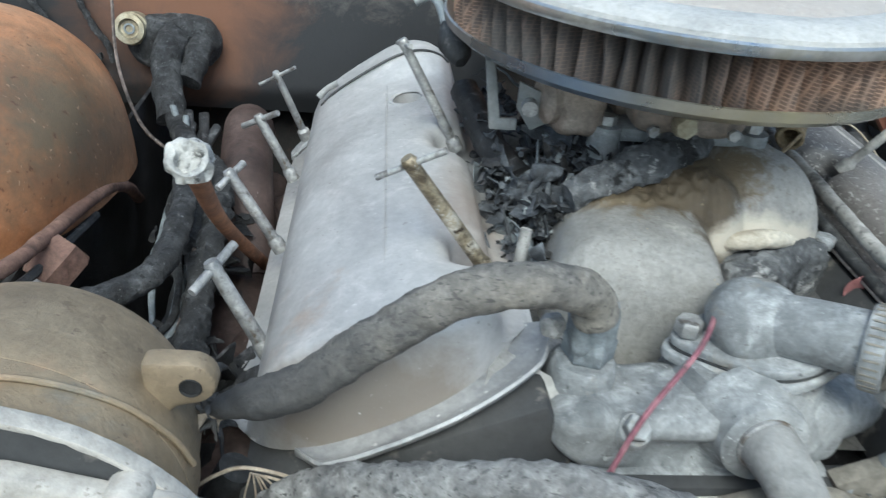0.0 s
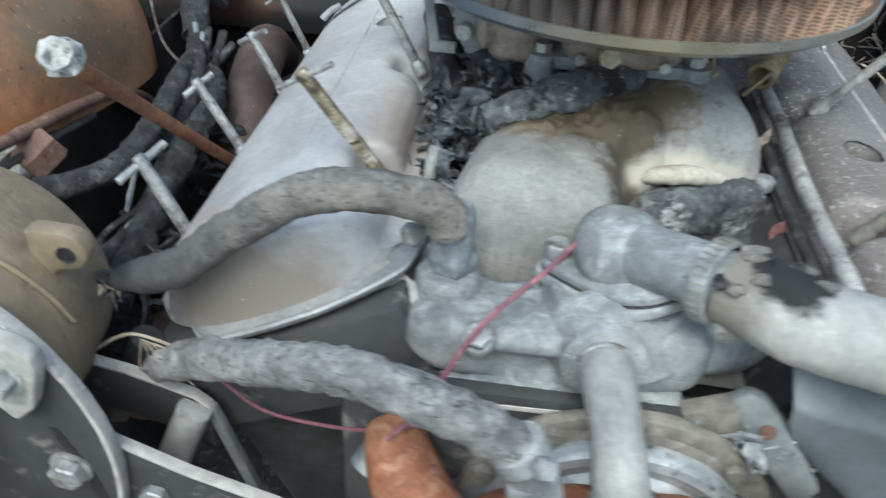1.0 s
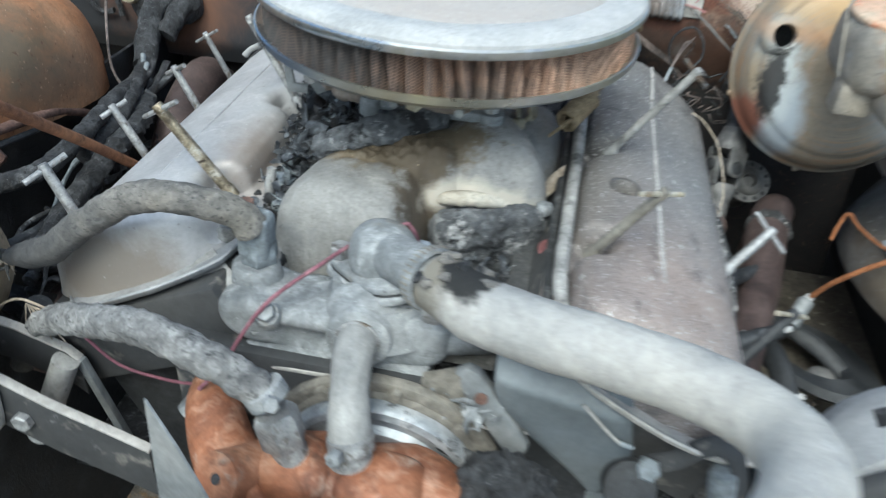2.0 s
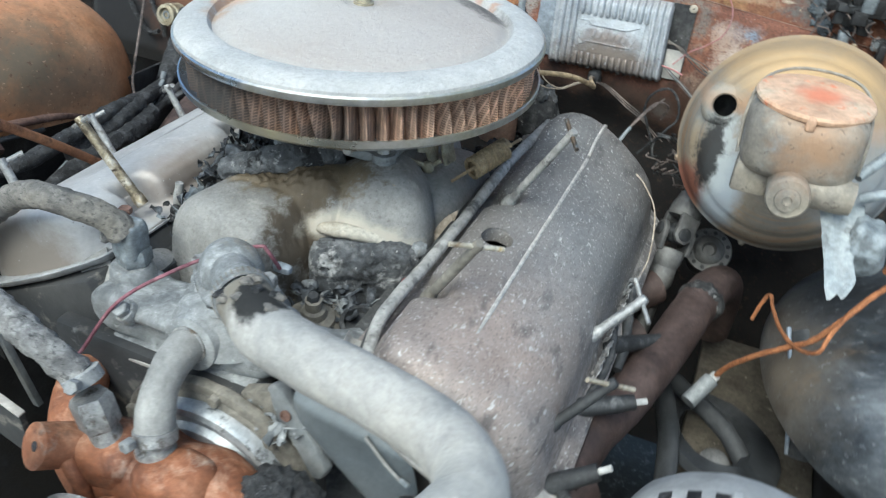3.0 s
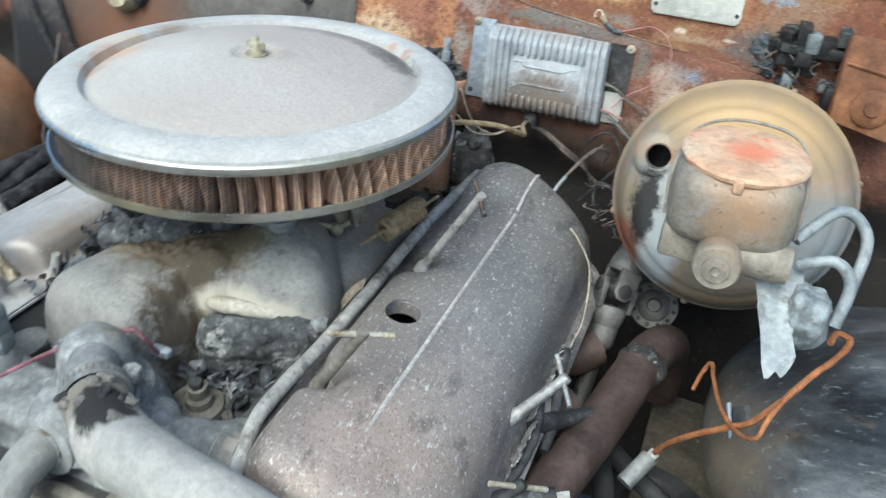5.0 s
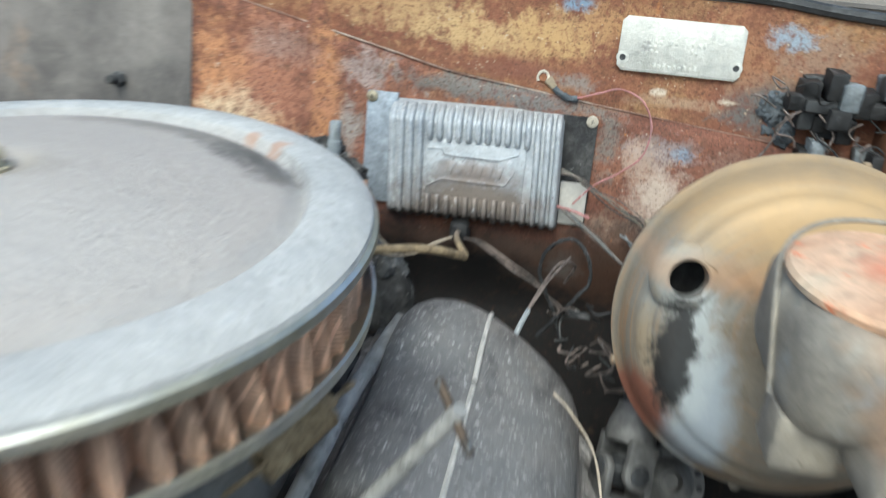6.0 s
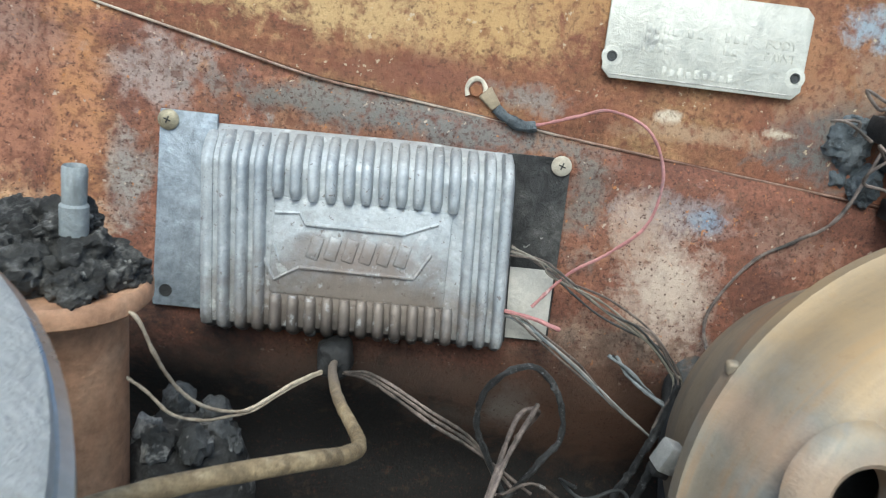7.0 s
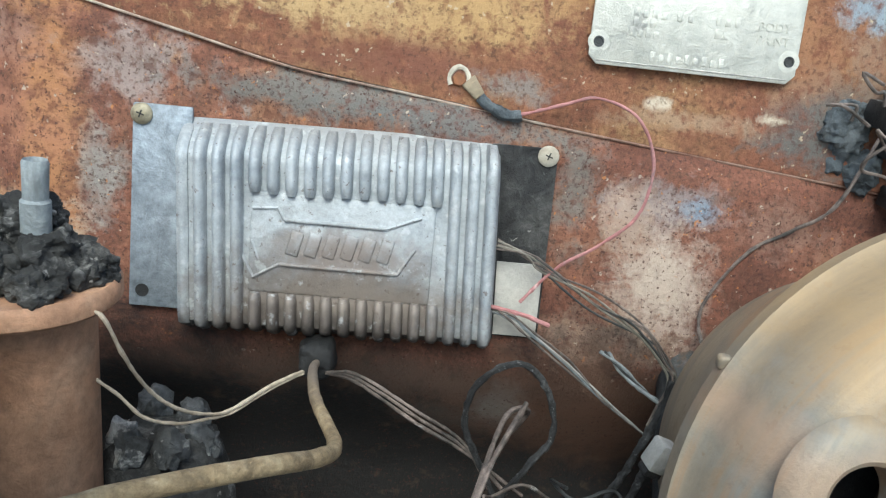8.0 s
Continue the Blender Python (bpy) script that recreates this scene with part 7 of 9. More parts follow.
for k in range(7):
    p = Vector((0.303 + foil_rnd.uniform(-0.003, 0.004), -0.10 + 0.028 * k, 0.766))
    sz = foil_rnd.uniform(0.010, 0.018)
    bm = sheet(lambda u, v: p + Vector((0.006 * (v - 0.5) + 0.004 * noise.noise(Vector((u * 4, v * 3, k))), (u - 0.5) * sz * 1.8, 0.010 * (v - 0.3) + 0.004 * noise.noise(Vector((u * 5, v * 4, k + 20))))), 10, 5, 0.0008)
    single("flaked_strip", bm, M_bolt if k % 2 else M_cover_r, p, "curled metal strip peeling at the cover flange", "debris", "curled strips at the cover flange")
st = thing("steering_shaft", (0.325, 0.22, 0.70), "dark steel steering shaft with universal joint", "steering shaft")
M_steer = surface("worn_grey_steel", [(0.07, 0.07, 0.07), (0.14, 0.137, 0.133), (0.21, 0.205, 0.20)], 0.45, 0.4, 20, 150, [((0.10, 0.075, 0.06), 22, 0.60, 0.70, 3.0)], 0.3, 0.2)
UJ = Vector((0.329, 0.188, 0.762))
low_ax, up_ax = (Vector((0.3205, 0.112, 0.645)) - UJ).normalized(), (Vector((0.338, 0.225, 0.806)) - UJ).normalized()
part("shaft", rough_up(tube([UJ + low_ax * 0.055, UJ + low_ax * 0.10, UJ + low_ax * 0.19], 0.0098, 18, 3), 0.0004, 60), M_steer, st, "bluish bare steel shaft")
part("spline_collar", lathe(UJ + low_ax * 0.042, low_ax, [(0.0150, 0), (0.0165, 0.002), (0.0165, 0.020), (0.0140, 0.026), (0.0100, 0.029)], 24), M_steer, st)
pin_a = low_ax.cross(Vector((0.4, -0.6, 0.3))).normalized()
pin_b = pin_a.cross(low_ax).normalized()
for ax, pin in ((low_ax, pin_a), (up_ax, pin_b)):
    part("yoke", rough_up(lathe(UJ + ax * 0.020, ax, [(0.0, -0.002), (0.0180, 0.0), (0.0195, 0.005), (0.0185, 0.014), (0.0160, 0.022), (0.0150, 0.030), (0.0, 0.030)], 26), 0.0006, 70), M_steer, st)
    for q in (-1, 1):
        o = UJ + pin * q * 0.0150
        arm = slab([o + ax * 0.024 + ax.cross(pin) * 0.013, o + ax * 0.024 - ax.cross(pin) * 0.013, o - ax * 0.004 - ax.cross(pin) * 0.012, o - ax * 0.011 - ax.cross(pin) * 0.006, o - ax * 0.011 + ax.cross(pin) * 0.006, o - ax * 0.004 + ax.cross(pin) * 0.012], pin * q, 0.0065, 0.0018)
        part("fork_arm", arm, M_steer, st)
        part("bearing_cap", lathe(UJ + pin * q * 0.0195, pin * q, [(0.0080, 0), (0.0080, 0.0035), (0.0060, 0.0045), (0.0, 0.0040)], 18), M_dgrey, st)
part("cross", superblob(UJ, (0.0105, 0.0105, 0.0105), 3.5), M_dgrey, st)
part("column", cyl(UJ + up_ax * 0.045, Vector((0.365, 0.40, 0.93)), 0.013, 18), M_dgrey, st)
part("clamp_bolt", hexnut(UJ + low_ax * 0.052 + Vector((-0.030, 0.004, 0.002)), (1, -0.2, 0), 0.0065, 0.022), M_steer, st)
fd = thing("flange_disc", (0.374, 0.24, 0.69), "drilled steel disc at the foot of the steering column", "flange")
FD, FN = Vector((0.372, 0.222, 0.730)), Vector((0.05, -0.72, 0.69)).normalized()
disc = part("disc", lathe(FD, FN, [(0.0, -0.004), (0.0275, -0.004), (0.0285, 0.0), (0.0275, 0.003), (0.019, 0.004), (0.016, 0.008), (0.009, 0.010), (0.007, 0.002), (0, 0.002)], 40), M_steer, fd)
da, db, dd = frame_of(FN)
for k in range(12):
    a = 2 * math.pi * k / 12
    o = FD + 0.0232 * (math.cos(a) * da + math.sin(a) * db) + dd * 0.0034
    part("bolt_hole", lathe(o, dd, [(0.0, 0), (0.0026, 0), (0.0026, 0.0006), (0, 0.0006)], 10), M_black, disc)
part("stub", cyl(FD - FN * 0.004, FD - FN * 0.06, 0.022, 20), M_dgrey, fd)

# brake booster with master cylinder
bo = thing("brake_booster", (0.415, 0.20, 0.78), "yellowed rusty vacuum brake booster on the firewall", "brake booster")
BC, BN = Vector((0.4182, 0.197, 0.899)), Vector((0.0, -1.0, 0.32)).normalized()
BA = BN.cross(Vector((0, 0, 1))).normalized() * -1
BU = BA.cross(BN) * -1
if BU.z < 0:
    BU = -BU
shell_bm = lathe(BC, BN, [(0.05, -0.12), (0.085, -0.10), (0.095, -0.06), (0.100, -0.02), (0.106, -0.006), (0.1165, -0.004), (0.1165, 0.003), (0.1125, 0.006), (0.1105, 0.013), (0.107, 0.023), (0.102, 0.0310), (0.0965, 0.0358), (0.0935, 0.0368), (0.0915, 0.0400), (0.0875, 0.0432), (0.081, 0.0450), (0.070, 0.0462), (0.05, 0.047), (0.0, 0.047)], 96)
for v in shell_bm.verts:
    q = v.co - BC
    # pressed flat beside the valve hole
    a, u = q.dot(BA), q.dot(BU)
    if q.dot(BN) > 0.02 and a < -0.02 and u < 0.03:
        v.co -= BN * 0.002 * min(1.0, (-0.02 - a) / 0.02)
HV = Vector((0.343, 0.157, 0.943))
gone = [f for f in shell_bm.faces if (f.calc_center_median() - HV).dot(BN) > -0.03 and ((f.calc_center_median() - HV) - BN * (f.calc_center_median() - HV).dot(BN)).length < 0.0150]
bmesh.ops.delete(shell_bm, geom=gone, context="FACES")
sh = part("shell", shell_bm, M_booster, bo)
for a in (20, 75, 150, 200, 262, 320):
    o = BC + (BA * math.cos(radians(a)) + BU * math.sin(radians(a))) * 0.1165
    part("crimp_tab", superblob(o, (0.0030, 0.0026, 0.0030), 3.2), M_booster, sh)
part("check_valve_seat", lathe(HV - BN * 0.0085, BN, [(0.0245, -0.004), (0.0222, -0.0002), (0.0185, 0.0014), (0.0135, 0.0022), (0.0120, 0.0012), (0.0116, -0.014)], 40, caps=False), M_booster, sh, "raised rim of the empty valve hole")
part("check_valve_hole", lathe(HV - BN * 0.052, BN, [(0.0, 0), (0.030, 0.0), (0.030, 0.003), (0.0, 0.003)], 28), M_black, bo, "dark inside seen through the open hole")
part("lower_dish", superblob(BC + BN * 0.030 - BU * 0.055 - BA * 0.01, (0.045, 0.012, 0.026), 3), M_booster, bo)

mc = thing("master_cylinder", (0.415, 0.05, 0.91), "scorched cast iron brake master cylinder with orange-rusted lid", "master cylinder")
part("reservoir", superblob((0.416, 0.060, 0.972), (0.050, 0.056, 0.034), 4.5), M_mcyl, mc)
mc_lid = part("lid", turned(lathe((0, 0, 0), (0, 0, 1), [(0.0, -0.004), (0.92, -0.004), (0.99, -0.001), (1.0, 0.002), (0.97, 0.0045), (0.80, 0.0060), (0.55, 0.0055), (0.0, 0.0050)], 64), Matrix.Translation((0.416, 0.060, 1.002)) @ Matrix.Diagonal((0.050, 0.054, 1.0, 1.0))), M_mlid, mc, "orange heat-rusted reservoir lid")
part("bore", tube([(0.415, 0.14, 0.935), (0.415, 0.03, 0.938), (0.415, -0.012, 0.940)], 0.0175, 24, 4), M_mcyl, mc)
part("cross_bore", lathe((0.418, 0.018, 0.938), (1, 0, 0), [(0.0155, 0), (0.0155, 0.044), (0.0145, 0.046), (0.0145, 0.050), (0.0, 0.050)], 28), M_mcyl, mc, "tan scorched cylinder bore")
part("casting_arm", box((0.368, 0.020, 0.918), (0.40, 0.05, 0.948), 0.004), M_mcyl, mc)
part("end_plug", lathe((0.415, -0.010, 0.942), (0, -1, 0.1), [(0.0, 0), (0.0180, 0), (0.0180, 0.010), (0.0165, 0.012), (0.0105, 0.0125), (0.0100, 0.015), (0.004, 0.0165), (0.0035, 0.015), (0, 0.015)], 36), M_mcyl, mc, "round end plug")
part("lid_bail", tube([(0.366, 0.035, 0.950), (0.364, 0.052, 0.982), (0.370, 0.085, 1.002), (0.390, 0.107, 1.010), (0.420, 0.114, 1.012), (0.450, 0.107, 1.009), (0.464, 0.085, 1.000), (0.468, 0.055, 0.980), (0.468, 0.04, 0.950)], 0.0014, 8, 6), M_mcyl, mc_lid, "thin wire lid clip")
part("lid_tab", superblob((0.415, 0.008, 1.000), (0.004, 0.004, 0.006), 4), M_mlid, mc_lid)

br = thing("brake_valve_bracket", (0.465, 0.0, 0.86), "melted grey-white alloy bracket with brake lines", "bracket")
part("plate", rough_up(slab([(0.444, 0.03, 0.925), (0.460, 0.031, 0.927), (0.482, 0.03, 0.925), (0.486, 0.012, 0.908), (0.483, -0.004, 0.890), (0.490, -0.018, 0.876), (0.484, -0.028, 0.864), (0.478, -0.024, 0.868), (0.472, -0.034, 0.860), (0.466, -0.022, 0.872), (0.462, -0.008, 0.884), (0.454, 0.008, 0.902)], (0.3, 1, 0.6), 0.006, 0.0015), 0.0022, 110), M_melt, br, "bluish white melted plate")
part("valve", rough_up(superblob((0.492, 0.02, 0.895), (0.018, 0.016, 0.026), 3), 0.004, 90), M_melt, br)
part("brake_line", tube([(0.475, 0.03, 0.935), (0.500, 0.03, 0.945), (0.515, 0.025, 0.93), (0.512, 0.01, 0.90)], 0.0048, 10, 6), M_melt, br)
part("brake_line", tube([(0.470, 0.05, 0.945), (0.500, 0.08, 0.965), (0.525, 0.08, 0.945), (0.522, 0.05, 0.905)], 0.0048, 10, 6), M_melt, br)

ow = thing("orange_wire", (0.44, 0.0, 0.74), "orange rusted stiff wire", "wire")
part("strand", rough_up(tube([(0.411, -0.002, 0.724), (0.420, -0.010, 0.748), (0.438, -0.020, 0.777), (0.459, -0.029, 0.803), (0.474, -0.038, 0.824), (0.490, -0.034, 0.852), (0.507, -0.012, 0.866), (0.524, 0.012, 0.872), (0.533, 0.036, 0.874), (0.524, 0.044, 0.873), (0.519, 0.032, 0.870)], 0.0027, 8, 7), 0.0006, 140), M_wire_o, ow)
part("strand", rough_up(tube([(0.4304, 0.0566, 0.7617), (0.4340, 0.062, 0.780), (0.4396, 0.063, 0.793), (0.4440, 0.040, 0.792), (0.4520, 0.000, 0.798), (0.4640, -0.040, 0.812), (0.4757, -0.064, 0.831), (0.482, -0.050, 0.842), (0.4906, -0.036, 0.856)], 0.0020, 8, 7), 0.0005, 160), M_wire_o, ow)


fb = thing("support_bar", (0.47, -0.02, 0.70), "grey ribbed metal strap on the inner fender", "strap")
STRAP = [(0.461, 0.004, 0.799), (0.466, -0.012, 0.788), (0.474, -0.027, 0.766), (0.483, -0.041, 0.738), (0.492, -0.056, 0.700)]
part("channel", tube([Vector(p) + Vector((0.006, 0, 0.001)) for p in STRAP], 0.011, 12, 8, flat=0.35), M_dgrey, fb)
for q in (-0.003, 0.018):
    part("strap_rib", rough_up(tube([Vector(p) + Vector((q, 0.003 * q, 0.002)) for p in STRAP], 0.0022, 10, 8), 0.0008, 80), M_flange, fb, "worn pale rib")

# ---- ignition module on the firewall ----
mod = thing("ignition_module", W_O + Vector((0.178, 0, 0)), "finned cast aluminium ignition module on the firewall", "ignition module")


def wall_box(x0, x1, w0, w1, o0, o1, bevel=0.0, seg=2):
    """A box lying on the firewall: along it, up it, and out of it."""
    return turned(box((x0, -o1, w0), (x1, -o0, w1), bevel, seg=seg), WALL)


part("flange_plate", wall_box(0.0783, 0.106, -0.0576, 0.0393, 0.0065, 0.009, 0.0008), M_flange, mod, "blue-grey mounting flange")
part("flange_plate", wall_box(0.246, 0.2776, -0.0573, 0.0359, 0.0065, 0.009, 0.0008), M_crust, mod, "sooty black mounting flange")
part("ash_patch", wall_box(0.2515, 0.2765, -0.0565, -0.020, 0.0088, 0.0096, 0.0003), M_hose, mod, "pale ash on the flange")
def module_point(x, w, out):
    """A point of the module, which sits a little askew on the wall."""
    return on_wall(x - 0.045 * (w + 0.0135), w + 0.016 * (x - 0.178), out)


def crown(x, w):
    """How far the casting stands out: the upper edge slopes back, the lower edge is rounded."""
    o = 0.0262
    knee = 0.0205 + 0.004 * max(0.0, (x - 0.2) / 0.05)
    if w > knee:
        o -= 0.0150 * min(1.0, (w - knee) / 0.0150) ** 1.25
    if w < -0.0570:
        o -= 0.0070 * min(1.0, (-0.0570 - w) / 0.0055) ** 2
    if x < 0.1075:
        o -= 0.0035
    return o


def module_body():
    bm = bmesh.new()
    rows = []
    for i in range(29):
        w = -0.0615 + 0.0975 * i / 28
        top = crown(0.178, w) - 0.0058
        rows.append([module_point(x, w, o) for x, o in ((0.1020, 0.004), (0.1024, top - 0.004), (0.1045, top - 0.0008), (0.1070, top), (0.2480, top), (0.2505, top - 0.0008), (0.2522, top - 0.004), (0.2522, 0.004))])
    return rings(bm, rows)


def module_fin(x, w0, w1):
    n = max(8, round((w1 - w0) / 0.0035))
    rows = []
    for i in range(n + 1):
        w = w0 + (w1 - w0) * i / n
        end = min(1.0, (min(w - w0, w1 - w) + 0.0006) / 0.0032)
        h = crown(x, w) - 0.0030 * (1 - end) ** 2 + 0.0003 * noise.noise(Vector((x * 300, w * 120, 1.0)))
        b, k = crown(0.178, w) - 0.0072, 0.0026 * (0.72 + 0.28 * end)
        rows.append([module_point(x + dx * k, w, o) for dx, o in ((-1.18, b), (-1.0, b + 0.62 * (h - b)), (-0.72, h - 0.0009), (-0.25, h), (0.25, h), (0.72, h - 0.0009), (1.0, b + 0.62 * (h - b)), (1.18, b))])
    return rings(bmesh.new(), rows)


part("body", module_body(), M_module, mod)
part("side_face", slab([module_point(0.2523, w, o) for w, o in ((-0.058, 0.008), (-0.058, 0.0165), (0.022, 0.0165), (0.032, 0.0080))], (1, 0, 0), 0.0006, 0.0002), M_crust, mod, "soot-black side of the case")
NF = 18
for i in range(NF):
    x = 0.1066 + (0.2482 - 0.1066) * i / (NF - 1)
    if i < 4 or i > 14:
        part("fin", module_fin(x, -0.0630, 0.0340), M_module, mod)
    else:
        part("fin", module_fin(x, 0.0048 + 0.0006 * math.sin(7 * i), 0.0345), M_module, mod)
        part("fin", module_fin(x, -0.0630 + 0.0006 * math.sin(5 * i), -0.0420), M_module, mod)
panel = part("raised_panel", wall_box(0.1372, 0.2228, -0.0425, 0.0050, 0.016, 0.0216, 0.002), M_module, mod)
# raised emblem: plain bars between two rails and slanted ends
for w, x0, x1 in ((-0.0072, 0.1530, 0.2010), (-0.0282, 0.1520, 0.2070)):
    part("emblem_rail", wall_box(x0, x1, w - 0.0009, w + 0.0009, 0.0200, 0.0232, 0.0008), M_module, panel)
for x0, w0, x1, w1 in ((0.1530, -0.0072, 0.1500, -0.0022), (0.1500, -0.0022, 0.1385, -0.0030), (0.1325, -0.0220, 0.1400, -0.0355), (0.1400, -0.0355, 0.1520, -0.0282), (0.1385, -0.0180, 0.1420, -0.0270), (0.2010, -0.0072, 0.2160, -0.0010), (0.2070, -0.0282, 0.2140, -0.0160)):
    part("emblem_rail", tube([on_wall(x0, w0, 0.0216), on_wall(x1, w1, 0.0216)], 0.0009, 6, smooth=False), M_module, panel)
for k in range(6):
    x = 0.1585 + 0.0084 * k
    part("emblem_bar", turned(box((-0.0030, -0.0010, -0.0058), (0.0030, 0.0010, 0.0058), 0.0009), WALL @ Matrix.Translation((x, -0.0216, -0.018)) @ Matrix.Rotation(radians(14), 4, "Y")), M_module, panel)
for x, w, mt in ((0.0827, 0.0343, M_brass), (0.2729, 0.0322, M_rim)):
    sc = part("screw", lathe(on_wall(x, w, 0.009), W_N, [(0.0050, 0), (0.0050, 0.0010), (0.0038, 0.0022), (0.0, 0.0026)], 20), mt, mod)
    for d in (0, 90):
        part("cross_slot", turned(box((-0.0018, -0.0002, -0.0003), (0.0018, 0.0002, 0.0003)), WALL @ Matrix.Translation((x, -0.0115, w)) @ Matrix.Rotation(radians(d + 20), 4, "Y")), M_black, sc)
part("flange_hole", lathe(on_wall(0.0847, -0.0497, 0.009), W_N, [(0.0, 0), (0.0032, 0), (0.0032, 0.0004), (0, 0.0004)], 16), M_black, mod)

# ---- data plate ----
tag = thing("data_plate", on_wall(0.334, 0.076), "stamped aluminium body data plate with clipped corners", "data plate")
TP = WALL @ Matrix.Translation((0.3336, -0.0105, 0.0972)) @ Matrix.Rotation(radians(0.6), 4, "Y")
w2, h2p, cc = 0.0483, 0.0213, 0.004
outl = [(-w2, -h2p + cc), (-w2 + cc, -h2p), (w2 - cc, -h2p), (w2, -h2p + cc), (w2, h2p - cc), (w2 - cc, h2p), (-w2 + cc, h2p), (-w2, h2p - cc)]
tag_plate = part("plate", turned(slab([(x, 0, z) for x, z in outl], (0, -1, 0), 0.0012, 0.0003), TP), M_tag, tag)
part("edge_line", turned(box((-w2 + cc, -0.0016, -h2p + 0.0016), (w2 - cc, -0.0010, -h2p + 0.0022), 0.0002), TP), M_weld, tag_plate)
for x in (-0.0443, 0.0443):
    part("rivet_dimple", turned(lathe((x, -0.0012, -0.0112), (0, -1, 0), [(0.0050, 0.0), (0.0040, 0.00015), (0.0030, 0.0001), (0.0025, 0.0001), (0, 0.0001)], 20), TP), M_tag, tag_plate)
    part("rivet_hole", turned(lathe((x, -0.0012, -0.0112), (0, -1, 0), [(0.0025, 0.0002), (0.0024, 0.0006), (0.0017, 0.0006), (0.0014, 0.0001), (0, 0.0001)], 16), TP), M_dgrey, tag_plate)


def stamped(text, x, z, size):
    cu = bpy.data.curves.new("stamp", "FONT")
    cu.body, cu.size, cu.extrude = text, size, 0.0002
    ob = new("stamp", cu)
    me = bpy.data.meshes.new_from_object(ob)
    bpy.data.objects.remove(ob)
    bm = bmesh.new()
    bm.from_mesh(me)
    turned(bm, TP @ Matrix.Translation((x, -0.00135, z)) @ Matrix.Rotation(radians(90), 4, "X"))
    part("lettering", bm, M_tag, tag_plate, "raised stamped lettering", smooth=False)


stamped("BODY", 0.0275, 0.0012, 0.0056)
stamped("PAINT", 0.0275, -0.0046, 0.0056)
for z, spans in ((0.0012, ((-0.030, -0.013), (-0.010, 0.000), (0.008, 0.021))), (-0.0030, ((-0.030, -0.018),)), (-0.0074, ((-0.031, -0.016),)), (-0.0046, ((0.008, 0.016),)), (-0.0175, ((-0.020, 0.016),))):
    for a, b in spans:
        k = max(2, round((b - a) / 0.0040))
        for i in range(k):
            x = a + (b - a) * i / k
            part("stamped_bar", turned(box((x, -0.00145, z), (x + 0.0024, -0.0010, z + 0.0044 - 0.0012 * (i % 2)), 0.0002), TP), M_tag, tag_plate)

# ---- ignition coil canister beside the air cleaner ----
coil = thing("ignition_coil", (0.070, 0.245, 0.83), "rusty brown coil canister with a charred tower", "ignition coil")
CX = Matrix.Translation((0.069, 0.247, 0.80)) @ Matrix.Rotation(radians(-4), 4, "X")
part("can", turned(lathe((0, 0, 0), (0, 0, 1), [(0.0, 0), (0.0245, 0), (0.0255, 0.004), (0.0266, 0.1335), (0.0350, 0.1345), (0.0362, 0.1358), (0.0362, 0.1410), (0.0345, 0.1432), (0.030, 0.1425), (0.0, 0.1425)], 44), CX), M_coil, coil)
for k, (dx, dy, dz, r) in enumerate(((-0.002, 0.0, 0.152, 0.020), (0.012, 0.0, 0.151, 0.016), (-0.012, 0.004, 0.160, 0.013), (0.006, 0.002, 0.165, 0.011), (0.023, 0.002, 0.147, 0.011), (0.016, -0.018, 0.146, 0.010), (-0.010, -0.016, 0.150, 0.014), (0.030, 0.006, 0.144, 0.006))):
    part("charred_cap", turned(rough_up(rough_up(blob((dx, dy, dz), (r, r * 0.9, r * 0.72), 0.4, 70, k, 5), 0.0030, 150, k), 0.0014, 420, k + 9), CX), M_crust, coil, "crumbling charred tower")
part("terminal", turned(lathe((0.011, -0.006, 0.163), (0.05, 0, 1), [(0.0052, 0), (0.0052, 0.011), (0.0043, 0.012), (0.0045, 0.025), (0.0040, 0.026), (0.0028, 0.021), (0, 0.021)], 14), CX), M_melt, coil, "bright metal terminal")
wpl = thing("wall_plug", on_wall(0.0735, -0.0350), "rusty round plug pressed into the firewall", "plug")
part("disc", lathe(on_wall(0.0735, -0.0350, 0.0), W_N, [(0.0070, 0), (0.0068, 0.0035), (0.0056, 0.0046), (0.0048, 0.0036), (0.0, 0.0040)], 24), M_pump, wpl)

tp = thing("vacuum_pipe", (0.17, 0.21, 0.88), "scaly tan pipe bent up to the firewall", "pipe")
part("pipe", rough_up(tube([(0.075, 0.115, 0.930), (0.110, 0.124, 0.9385), (0.146, 0.145, 0.941), (0.175, 0.166, 0.936), (0.191, 0.192, 0.922), (0.193, 0.216, 0.910), (0.182, 0.247, 0.906), (0.175, 0.285, 0.895), (0.173, 0.31, 0.885)], (lambda u: 0.0029 - 0.0022 * max(0, u - 0.5)), 14, 8), 0.0003, 200), M_tan_pipe, tp)
part("boot", rough_up(superblob((0.172, 0.318, 0.884), (0.009, 0.010, 0.009), 3), 0.002, 90), M_black, tp, "charred rubber boot")

